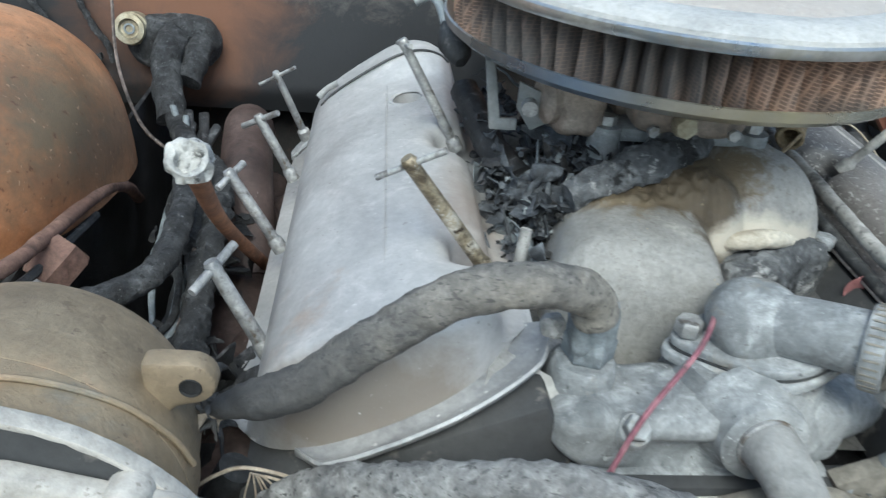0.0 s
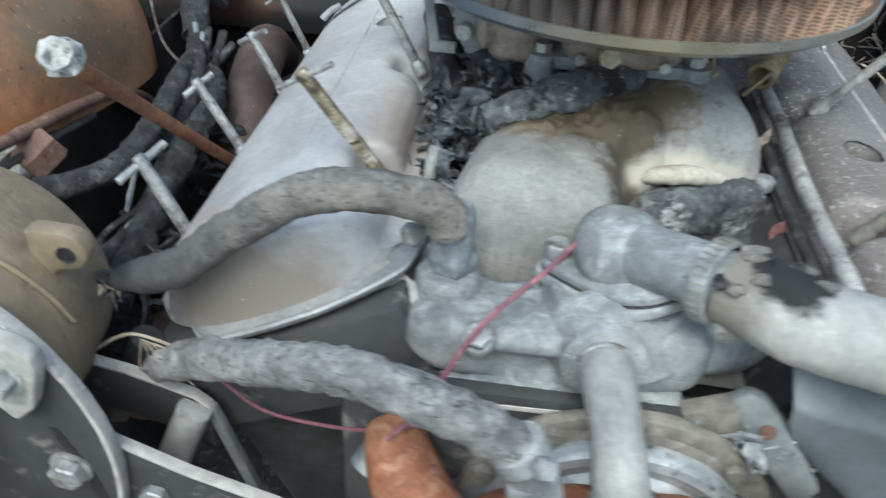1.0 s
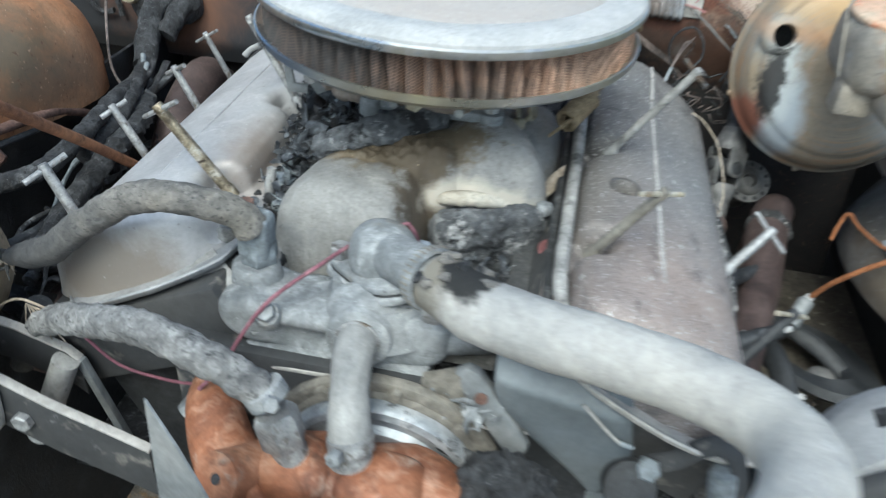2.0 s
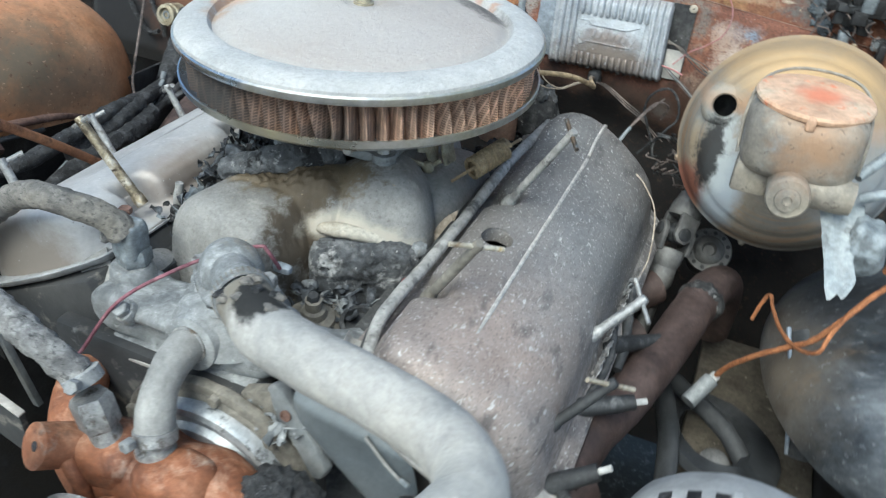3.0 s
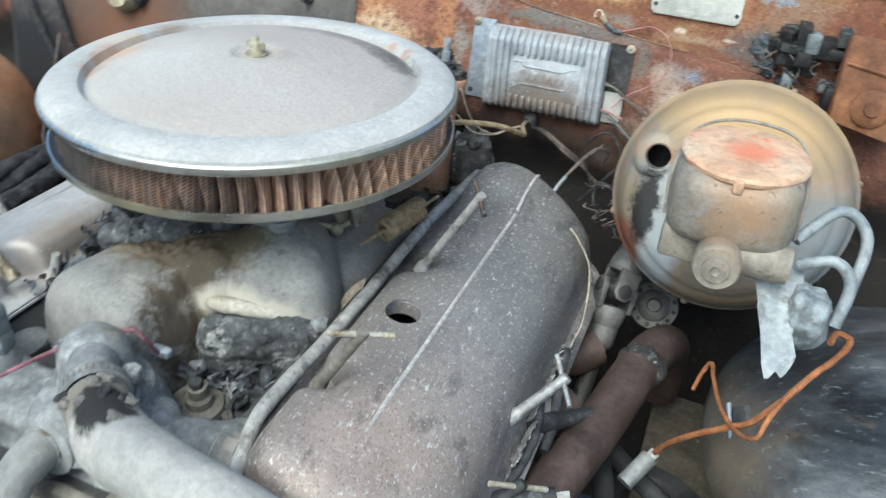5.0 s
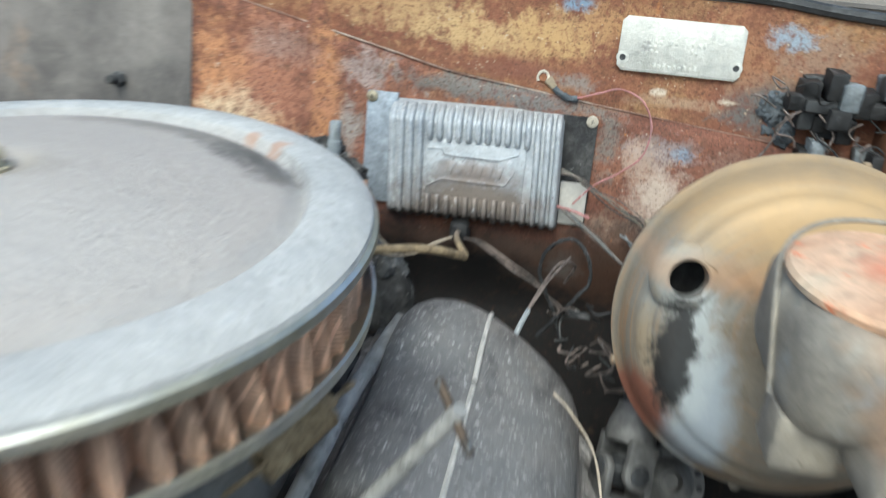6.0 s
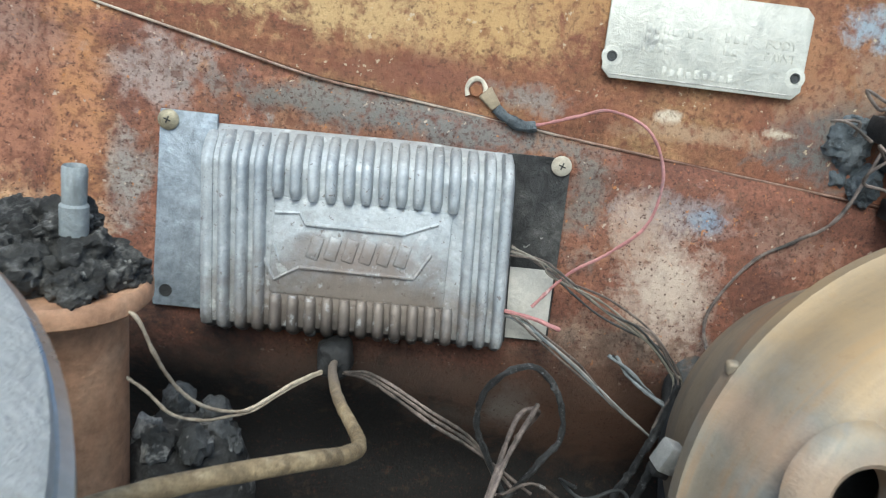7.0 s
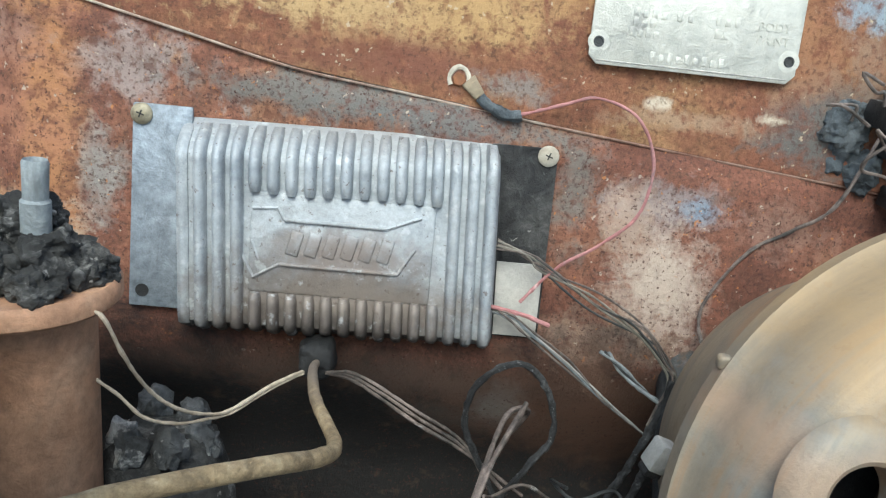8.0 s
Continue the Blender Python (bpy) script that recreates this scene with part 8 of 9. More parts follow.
# ---- relay cluster and wiper gearbox on the firewall ----
M_lump = flecks(surface("melted_blue_grey_insulation", [(0.035, 0.042, 0.05), (0.085, 0.10, 0.115), (0.15, 0.165, 0.18)], 0.7, 0.0, 40, 200, bump=0.6, relief=0.8, mid=0.35), (0.015, 0.015, 0.016), 110, 0.58, 0.64, 2.0, 0.8)
rc = thing("fuse_cluster", on_wall(0.44, 0.02), "melted black fuse and relay cluster with copper wires", "fuse cluster")
part("melted_lump", rough_up(rough_up(superblob(on_wall(0.4125, 0.052, 0.003), (0.012, 0.008, 0.020), 2.4, None, 0.004, 70, 50), 0.0035, 110), 0.0018, 320, 3), M_lump, rc, "melted blue-grey lump of insulation")
part("melted_lump", rough_up(blob(on_wall(0.424, 0.038, 0.006), (0.008, 0.008, 0.010), 0.35, 90, 2, 4), 0.002, 300, 5), M_lump, rc, "melted blue-grey lump of insulation")
for k in range(26):
    rnd = random.Random(k)
    x, w = 0.422 + 0.070 * rnd.random(), 0.020 + 0.065 * rnd.random()
    o = on_wall(x, w, 0.006 + 0.026 * rnd.random() * min(1.0, (x - 0.39) * 20))
    q = Vector((rnd.uniform(0.005, 0.012), 0.010, rnd.uniform(0.004, 0.012)))
    part("block", rough_up(box(o - q, o + q, 0.002), 0.0025, 120, k), (M_black, M_black, M_bluegrey, M_dgrey, M_black)[k % 5], rc)
for k in range(14):
    rnd = random.Random(50 + k)
    a = on_wall(0.405 + 0.07 * rnd.random(), 0.03 + 0.05 * rnd.random(), 0.034)
    pts = [a]
    for q in range(4):
        a = a + Vector((rnd.uniform(-0.014, 0.014), rnd.uniform(-0.004, 0.004), rnd.uniform(-0.016, 0.008)))
        pts.append(a)
    part("strand", tube(pts, 0.0008, 6, 5), M_copper if k % 3 else M_black, rc, "bare copper strand")
wb = thing("wiper_gearbox", on_wall(0.53, 0.0, 0.02), "red-brown rusted steel box with a round boss", "gearbox")
part("case", slab([on_wall(x, w, 0.0) for x, w in ((0.492, 0.0), (0.560, -0.014), (0.5634, 0.045), (0.540, 0.085), (0.4904, 0.0863))], W_N, 0.055, 0.004), M_rust, wb)
part("boss", lathe(on_wall(0.528, 0.020, 0.053), W_N, [(0.019, 0), (0.019, 0.006), (0.015, 0.009), (0.008, 0.010), (0.007, 0.014), (0, 0.015)], 28), M_rust, wb)
part("lid_edge", tube([on_wall(0.494, 0.060, 0.056), on_wall(0.560, 0.050, 0.056)], 0.0018, 6, smooth=False), M_rust, wb)

# alternator
M_case = surface("ash_white_casting", [(0.30, 0.305, 0.31), (0.40, 0.405, 0.41), (0.48, 0.48, 0.48)], 0.55, 0.15, 9, 200, [((0.22, 0.22, 0.22), 12, 0.60, 0.72, 3.0)], 0.2, 0.12, mid=0.15)
al = thing("alternator", (0.42, -0.25, 0.65), "grey ash-dusted alternator with slotted case", "alternator")
alt_case = part("case", rough_up(lathe((0.447, -0.300, 0.730), (0, 1, 0), [(0.0, 0), (0.094, 0.0), (0.0985, 0.005), (0.0985, 0.050), (0.094, 0.060), (0.084, 0.085), (0.06, 0.100), (0, 0.102)], 64), 0.0015, 30), M_case, al, "pale ash-white cast case")
alt_plate = part("front_plate", lathe((0.440, -0.326, 0.720), (0, 1, 0), [(0.0, 0), (0.100, 0.0), (0.108, 0.003), (0.111, 0.008), (0.110, 0.016), (0.09, 0.018), (0.0, 0.018)], 72), M_plate, al, "blue-grey front plate")
for k in range(9):
    a = radians(52 + 13 * k)
    o = Vector((0.440 + 0.074 * math.cos(a), -0.3262, 0.720 + 0.074 * math.sin(a)))
    part("slot", turned(box((-0.0055, -0.0006, -0.003), (0.0055, 0.0006, 0.003), 0.0004), Matrix.Translation(o) @ Matrix.Rotation(-a + radians(90), 4, "Y")), M_black, alt_plate)
for x in (0.385, 0.403, 0.421, 0.439):
    zt = 0.730 + math.sqrt(0.0985 ** 2 - (x - 0.447) ** 2)
    tilt = math.degrees(math.asin((x - 0.447) / 0.0985))
    part("vent", turned(box((-0.0052, -0.009, -0.002), (0.0052, 0.009, 0.0008), 0.0008), pose(x, -0.258, zt, 0, tilt, 0)), M_black, alt_case, "dark cooling slot")
    part("vent_rib", turned(box((-0.0030, -0.013, -0.001), (0.0030, 0.013, 0.0022), 0.001), pose(x + 0.0092, -0.258, zt + 0.001, 0, tilt, 0)), M_case, alt_case)
part("bolt", lathe((0.387, -0.326, 0.783), (0, -1, 0.1), [(0.012, 0), (0.013, 0.003), (0.012, 0.008), (0.009, 0.011), (0.0, 0.012)], 20), M_melt, al, "pale round bolt head")

# black charred bracket between the exhaust pipe and the wheelhouse
M_plastic = surface("burnt_black_plastic", [(0.018, 0.020, 0.022), (0.03, 0.032, 0.035), (0.055, 0.057, 0.06)], 0.45, 0.0, 12, 150, [((0.16, 0.14, 0.12), 20, 0.64, 0.72, 2.0)], 0.2, 0.2)
ch = thing("charred_bracket", (0.43, -0.01, 0.62), "black charred plastic bracket ring below the exhaust pipe", "bracket")
hoop = []
for k in range(48):
    a = 2 * math.pi * k / 48
    c = Vector((0.428 + 0.048 * math.cos(a) - 0.010 * math.sin(a), -0.012 + 0.072 * math.sin(a), 0.650 - 0.02 * math.sin(a)))
    d = Vector((math.cos(a), math.sin(a), 0))
    w = 0.013 + 0.008 * max(0.0, math.sin(a + 2.2))
    hoop.append([c + d * w, c + d * w * 0.6 + Vector((0, 0, 0.007)), c - d * w * 0.6 + Vector((0, 0, 0.007)), c - d * w, c - d * w * 0.6 - Vector((0, 0, 0.008)), c + d * w * 0.6 - Vector((0, 0, 0.008))])
hoop.append(hoop[0])
part("ring", rough_up(rings(bmesh.new(), hoop, caps=False), 0.0010, 60), M_plastic, ch, "smooth black plastic hoop")
part("hub", lathe((0.432, -0.055, 0.655), (0, -0.3, 1), [(0.0, 0), (0.015, 0), (0.015, 0.006), (0.008, 0.010), (0.0, 0.010)], 20), M_steer, ch, "rusty washer and nut")
part("arm", rough_up(tube([(0.36, 0.05, 0.665), (0.395, 0.02, 0.667), (0.435, -0.01, 0.664), (0.47, -0.05, 0.65)], 0.010, 14, 6, flat=0.6), 0.001, 60), M_plastic, ch)
part("arm", rough_up(tube([(0.365, 0.02, 0.665), (0.385, -0.06, 0.67), (0.395, -0.15, 0.65)], 0.012, 14, 6, flat=0.6), 0.001, 60), M_plastic, ch)
part("sleeve", cyl((0.392, -0.028, 0.700), (0.408, -0.002, 0.716), 0.0085, 16), M_grey, ch, "grey steel sleeve with pale end")
part("sleeve_end", cyl((0.406, -0.005, 0.714), (0.412, 0.003, 0.720), 0.005, 12), M_white, ch)


# ---- carburetor under the air cleaner ----
M_flake = surface("blue_black_char_flake", [(0.016, 0.018, 0.021), (0.052, 0.057, 0.066), (0.15, 0.163, 0.18)], 0.5, 0.05, 70, 260, [((0.24, 0.25, 0.26), 60, 0.64, 0.70, 2.0)], 0.6, 0.35, mid=0.35)
cb = thing("carburetor", (0.0, 0.0, 0.90), "dirty brown carburetor with pale yellow linkage", "carburetor")
M_carb = surface("heat_stained_zinc_casting", [(0.14, 0.112, 0.092), (0.24, 0.195, 0.165), (0.33, 0.285, 0.245)], 0.6, 0.1, 18, 200, [((0.07, 0.06, 0.05), 22, 0.58, 0.66, 3.0), ((0.30, 0.17, 0.11), 16, 0.62, 0.70, 6.0)], 0.4, 0.3)
part("base_flange", box((-0.064, -0.068, 0.898), (0.064, 0.066, 0.909), 0.003), M_alu, cb)
part("main_body", box((-0.048, -0.045, 0.909), (0.048, 0.050, 0.955), 0.005), M_carb, cb)
part("float_bowl", superblob((0.0, -0.062, 0.928), (0.044, 0.022, 0.020), 4), M_carb, cb)
part("float_bowl", superblob((0.0, 0.066, 0.928), (0.044, 0.022, 0.020), 4), M_carb, cb)
part("air_horn", lathe((0, 0, 0.945), (0, 0, 1), [(0.055, 0), (0.058, 0.004), (0.058, 0.012)], 32), M_carb, cb)
for x, y in ((-0.056, -0.060), (0.056, -0.060), (-0.056, 0.058), (0.056, 0.058)):
    part("base_bolt", hexnut((x, y, 0.909), (0, 0, 1), 0.007, 0.007), M_bolt, cb)
    part("boss", lathe((x, y, 0.885), (0, 0, 1), [(0.013, 0), (0.012, 0.024), (0.0, 0.024)], 18), M_alu, cb)
for x, z in ((-0.030, 0.915), (0.030, 0.915), (-0.030, 0.940), (0.030, 0.940)):
    part("bowl_screw", hexnut((x, -0.083, z), (0, -1, 0), 0.0048, 0.004), M_bolt, cb)
part("fuel_inlet", hexnut((-0.010, -0.083, 0.922), (0, -1, 0), 0.009, 0.012), M_brass, cb)
# throttle side
part("throttle_lever", slab([(0.072, -0.020, 0.912), (0.072, 0.012, 0.915), (0.076, 0.022, 0.885), (0.078, 0.020, 0.858), (0.078, 0.010, 0.860), (0.074, -0.002, 0.888), (0.072, -0.018, 0.895)], (1, 0, 0), 0.003, 0.0008), M_brass, cb, "pale yellow throttle lever")
part("throttle_lever", slab([(0.084, 0.010, 0.905), (0.084, 0.034, 0.905), (0.092, 0.034, 0.870), (0.100, 0.026, 0.843), (0.094, 0.018, 0.846), (0.086, 0.014, 0.880)], (1, 0, 0), 0.003, 0.0008), M_brass, cb, "pale yellow throttle lever")
part("throttle_shaft", cyl((0.040, 0.005, 0.905), (0.100, 0.010, 0.905), 0.004, 12), M_brass, cb)
part("link_rod", tube([(0.045, -0.040, 0.895), (0.062, -0.020, 0.885), (0.079, -0.002, 0.874), (0.090, 0.004, 0.880)], 0.0026, 8, 5), M_brass, cb)
part("link_ball", superblob((0.079, -0.003, 0.873), (0.007, 0.007, 0.007), 2), M_brass, cb)

sp_th = thing("return_spring", (0.135, 0.02, 0.87), "rusty yellow coiled throttle return spring", "spring")
sa, sb = Vector((0.124, 0.002, 0.880)), Vector((0.146, 0.044, 0.892))
ea, eb, ed = frame_of(sb - sa)
coil_pts = []
for k in range(11 * 12 + 1):
    a = 2 * math.pi * k / 12
    u = k / (11 * 12)
    coil_pts.append(sa + (sb - sa) * u + 0.0098 * (math.cos(a) * ea + math.sin(a) * eb))
part("coil", tube(coil_pts, 0.0024, 7, smooth=False), M_tan_pipe, sp_th)
part("hook", tube([sa + 0.0098 * ea, sa - ed * 0.008 + 0.004 * ea, sa - ed * 0.018 - Vector((0.006, 0, 0.006))], 0.0017, 6, 5), M_tan_pipe, sp_th)
part("hook", tube([coil_pts[-1], sb + ed * 0.008, sb + ed * 0.016 + 0.005 * ea, sb + ed * 0.020, sb + ed * 0.014 - 0.004 * ea], 0.0017, 6, 5), M_tan_pipe, sp_th)

# linkage, vacuum pod and charred hose on the silver cover's side of the carburetor
lk = thing("choke_bracket", (-0.13, -0.05, 0.86), "grey ash-coated choke bracket beside the carburetor", "bracket")
part("upright", slab([(-0.150, -0.050, 0.948), (-0.143, -0.050, 0.948), (-0.135, -0.052, 0.905), (-0.122, -0.052, 0.905), (-0.122, -0.052, 0.896), (-0.142, -0.052, 0.896)], (0, 1, 0), 0.004, 0.0008), M_grey, lk)
part("arm", slab([(-0.124, -0.055, 0.935), (-0.100, -0.055, 0.925), (-0.098, -0.055, 0.905), (-0.112, -0.055, 0.898), (-0.124, -0.055, 0.915)], (0, 1, 0), 0.004, 0.001), M_grey, lk)
part("pin", cyl((-0.116, -0.064, 0.918), (-0.114, -0.045, 0.918), 0.006, 12), M_bolt, lk)
part("housing", rough_up(superblob((-0.078, -0.045, 0.920), (0.022, 0.024, 0.024), 3), 0.002, 80), M_carb, lk, "brown heat-stained choke housing")
part("housing_cap", lathe((-0.098, -0.050, 0.922), (-1, -0.3, 0), [(0.018, 0), (0.018, 0.006), (0.013, 0.010), (0.0, 0.011)], 24), M_carb, lk)
vp = thing("vacuum_pod", (-0.165, 0.03, 0.90), "burnt vacuum pod with a bent pale tube", "vacuum pod")
part("pod", rough_up(lathe((-0.168, 0.055, 0.935), (0.35, -0.75, -0.55), [(0.004, -0.01), (0.010, 0.0), (0.013, 0.010), (0.011, 0.024), (0.006, 0.030), (0.0, 0.031)], 18), 0.0015, 100), M_dgrey, vp)
part("tube", tube([(-0.170, 0.060, 0.938), (-0.176, 0.078, 0.952), (-0.184, 0.088, 0.957), (-0.196, 0.09, 0.950)], 0.0042, 10, 6), M_melt, vp)
hc = thing("charred_hose", (-0.12, 0.02, 0.85), "short charred hose stub lying beside the carburetor", "hose")
part("hose", rough_up(tube([(-0.150, 0.060, 0.885), (-0.140, 0.020, 0.872), (-0.128, -0.020, 0.862), (-0.114, -0.052, 0.855)], 0.0125, 18, 10), 0.002, 80), M_black, hc)
part("bore", lathe((-0.1137, -0.053, 0.8548), (0.35, -0.85, -0.2), [(0.0085, 0), (0.0085, 0.001), (0.006, 0.001), (0.005, -0.006), (0, -0.006)], 16), M_black, hc)
hc2 = thing("charred_hose", (-0.10, -0.09, 0.85), "short blue-black charred hose stub in the heap", "hose")
part("hose", rough_up(tube([(-0.125, -0.070, 0.852), (-0.105, -0.082, 0.860), (-0.088, -0.096, 0.862), (-0.078, -0.108, 0.862)], (lambda u: 0.0080 + 0.0015 * u), 18, 8), 0.0016, 120), M_flake, hc2)
part("bore", lathe((-0.0778, -0.1082, 0.862), (0.6, -0.75, 0.0), [(0.0085, 0), (0.0085, 0.0008), (0.0062, 0.001), (0.005, -0.005), (0, -0.005)], 16), M_black, hc2)
hk = thing("lifting_hook", (-0.118, -0.165, 0.82), "small pale grey burnt fitting beside the cover", "fitting")
part("post", rough_up(tube([(-0.128, -0.150, 0.815), (-0.126, -0.150, 0.845), (-0.124, -0.146, 0.866)], (lambda u: 0.0052 - 0.0012 * u), 12, 6), 0.0008, 120), M_tube_ash, hk)
part("lobe", rough_up(superblob((-0.110, -0.158, 0.836), (0.012, 0.009, 0.010), 2.4, None, 0.002, 30, 20), 0.0016, 120), M_bluegrey, hk)
part("lobe", rough_up(superblob((-0.098, -0.150, 0.836), (0.007, 0.007, 0.012), 2.4, None, 0.002, 30, 20), 0.0012, 120), M_bluegrey, hk)
bl = thing("charred_lump", (-0.05, -0.11, 0.90), "crusted grey-black lump of burnt insulation on the manifold", "debris")
part("lump", rough_up(tube([(-0.092, -0.118, 0.876), (-0.064, -0.108, 0.886), (-0.034, -0.094, 0.893), (-0.004, -0.076, 0.900), (0.016, -0.066, 0.904)], (lambda u: 0.010 + 0.006 * math.sin(3.14 * (1 - u) ** 0.6)), 28, 14), 0.0045, 95), M_ashcrust, bl)


# ---- charred debris: flakes, curls and crumbs ----
def debris(name, seed, count, spots, size, mat, label, tall=0.5):
    """spots: (centre, half extents); one mesh of torn curling flakes, shreds and crumbs lying in heaps."""
    rnd = random.Random(seed)
    bm = bmesh.new()
    for k in range(count):
        c, h = spots[rnd.randrange(len(spots))]
        at = Vector(c) + Vector((rnd.uniform(-1, 1) * h[0], rnd.uniform(-1, 1) * h[1], rnd.uniform(-1, 1) * h[2]))
        s = size * rnd.choice((0.35, 0.5, 0.5, 0.8, 1.0, 1.5)) * rnd.uniform(0.8, 1.25)
        rot = Euler((rnd.uniform(-1, 1) * tall, rnd.uniform(-1, 1) * tall, rnd.uniform(0, 6.28))).to_matrix()
        if k % 5 == 0:
            blob(at, (s * 0.5, s * 0.4, s * 0.32), 0.9, 1.6 / s, k, 2, bm)
            continue
        if k % 5 == 1:
            ends = [Vector((u * s * 1.3, s * 0.35 * noise.noise(Vector((u * 2, 1, k))), s * 0.5 * noise.noise(Vector((u * 2, 5, k))))) for u in (-1, -0.4, 0.3, 1)]
            tube([at + rot @ p for p in ends], (lambda u: s * (0.16 - 0.10 * u)), 5, 3, bm)
            continue
        nu, nv = 5, 3
        bend, twist, slim = rnd.uniform(-2.2, 2.2), rnd.uniform(-1.6, 1.6), rnd.uniform(0.35, 0.9)
        g = []
        for layer in (0, 1):
            rows = []
            for i in range(nu + 1):
                row = []
                for j in range(nv + 1):
                    u, v = i / nu - 0.5, j / nv - 0.5
                    edge = 1 - 0.3 * abs(v) + 0.55 * noise.noise(Vector((i * 1.3, j * 1.1, k)))
                    p = Vector((u * 1.7 * s * edge, v * s * slim * edge, s * (bend * u * u + twist * u * v + 0.35 * noise.noise(Vector((i * 0.9, j * 0.9, k + 9))))))
                    row.append(bm.verts.new(at + rot @ (p + Vector((0, 0, -layer * s * 0.06)))))
                rows.append(row)
            g.append(rows)
        for i in range(nu):
            for j in range(nv):
                a = g[0]
                b = g[1]
                bm.faces.new((a[i][j], a[i + 1][j], a[i + 1][j + 1], a[i][j + 1]))
                bm.faces.new((b[i][j], b[i][j + 1], b[i + 1][j + 1], b[i + 1][j]))
        ring = [(i, 0) for i in range(nu)] + [(nu, j) for j in range(nv)] + [(i, nv) for i in range(nu, 0, -1)] + [(0, j) for j in range(nv, 0, -1)]
        for q in range(len(ring)):
            (i, j), (i2, j2) = ring[q], ring[(q + 1) % len(ring)]
            bm.faces.new((g[0][i][j], g[0][i2][j2], g[1][i2][j2], g[1][i][j]))
    at0 = spots[0][0]
    return single(name, bm, mat, at0, label, "debris", kind="stuff")


LEFT_HEAP = [((-0.112, -0.13, 0.838), (0.026, 0.045, 0.014)), ((-0.116, -0.07, 0.852), (0.026, 0.045, 0.018)), ((-0.105, 0.0, 0.860), (0.034, 0.045, 0.020)), ((-0.125, 0.07, 0.858), (0.026, 0.06, 0.024)), ((-0.098, -0.095, 0.856), (0.020, 0.026, 0.012)), ((-0.075, -0.055, 0.880), (0.030, 0.030, 0.012)), ((-0.03, -0.045, 0.890), (0.030, 0.022, 0.008))]
debris("charred_debris", 3, 360, LEFT_HEAP, 0.014, M_flake, "heap of black charred flakes and crumbs beside the manifold", 0.9)
debris("charred_crumbs", 5, 420, LEFT_HEAP, 0.007, M_black, "small black crumbs of char beside the manifold", 0.9)
debris("ash_flakes", 8, 60, LEFT_HEAP, 0.013, M_bluegrey, "blue-grey ash flakes among the char", 0.8)
VALLEY = [((0.07, -0.185, 0.785), (0.045, 0.035, 0.008)), ((0.105, -0.12, 0.785), (0.020, 0.05, 0.012)), ((0.06, -0.16, 0.80), (0.04, 0.015, 0.006))]
debris("charred_debris", 11, 120, VALLEY, 0.011, M_flake, "black charred crumbs in the engine valley", 0.7)
debris("ash_flakes", 12, 40, VALLEY, 0.011, M_alu, "grey ash crumbs in the engine valley", 0.7)
REAR = [((0.10, 0.14, 0.815), (0.04, 0.04, 0.015)), ((0.13, 0.24, 0.80), (0.05, 0.03, 0.02))]
debris("charred_debris", 21, 60, REAR, 0.014, M_black, "black charred remains behind the carburetor", 0.9)
SIDE = [((-0.36, -0.10, 0.745), (0.03, 0.10, 0.02)), ((-0.38, 0.05, 0.745), (0.04, 0.08, 0.02)), ((-0.33, -0.20, 0.74), (0.02, 0.05, 0.02))]
debris("charred_debris", 31, 80, SIDE, 0.020, M_black, "black charred scraps beside the exhaust manifold", 0.9)
FRONT = [((0.06, -0.29, 0.775), (0.035, 0.012, 0.010)), ((0.095, -0.30, 0.775), (0.02, 0.012, 0.008))]
debris("ash_flakes", 41, 40, FRONT, 0.010, M_alu, "crumbled grey ash beside the crossover", 0.7)

SHELF = [((0.430, -0.035, 0.602), (0.025, 0.04, 0.005)), ((0.500, -0.085, 0.602), (0.02, 0.03, 0.005))]
debris("leaf_litter", 51, 50, SHELF, 0.012, M_leaf, "dry brown leaves caught by the bracket ring", 0.8)
# foil-like melted pieces in the heap
for k, (p, s) in enumerate((((-0.108, -0.055, 0.862), 0.022), ((-0.118, -0.035, 0.858), 0.016), ((-0.095, -0.115, 0.850), 0.014))):
    bm = sheet(lambda u, v: Vector(p) + Vector(((u - 0.5) * s * 1.6, (v - 0.5) * s * 0.8 - 0.3 * s * (u - 0.5) ** 2, s * (0.5 * (u - 0.5) + 0.25 * noise.noise(Vector((u * 3, v * 3, k)))))), 10, 6, 0.0012)
    single("melted_foil", bm, M_melt, p, "curled silver-grey melted metal foil", "debris", "melted foil pieces")

# dry leaves caught in the valley
for k, (p, d, mt) in enumerate((((0.117, -0.055, 0.832), (0.02, 0.02, 0.035), M_leaf), ((0.112, -0.085, 0.826), (-0.006, -0.012, 0.030), M_leaf), ((0.123, -0.141, 0.822), (0.004, -0.006, 0.026), M_red))):
    p, d = Vector(p), Vector(d)
    side = d.cross(Vector((0.3, 1, 0.2))).normalized()
    bm = sheet(lambda u, v: p + d * (u - 0.3) + side * (v - 0.5) * 0.012 * math.sin(3.1 * min(0.999, max(0.02, u))) + d.cross(side).normalized() * 0.05 * (v - 0.5) ** 2 * 0.1, 10, 4, 0.0006)
    single("dry_leaf", bm, mt, p, "dry curled leaf caught beside the manifold" if mt is M_leaf else "reddish burnt flake standing in the valley", "leaf")

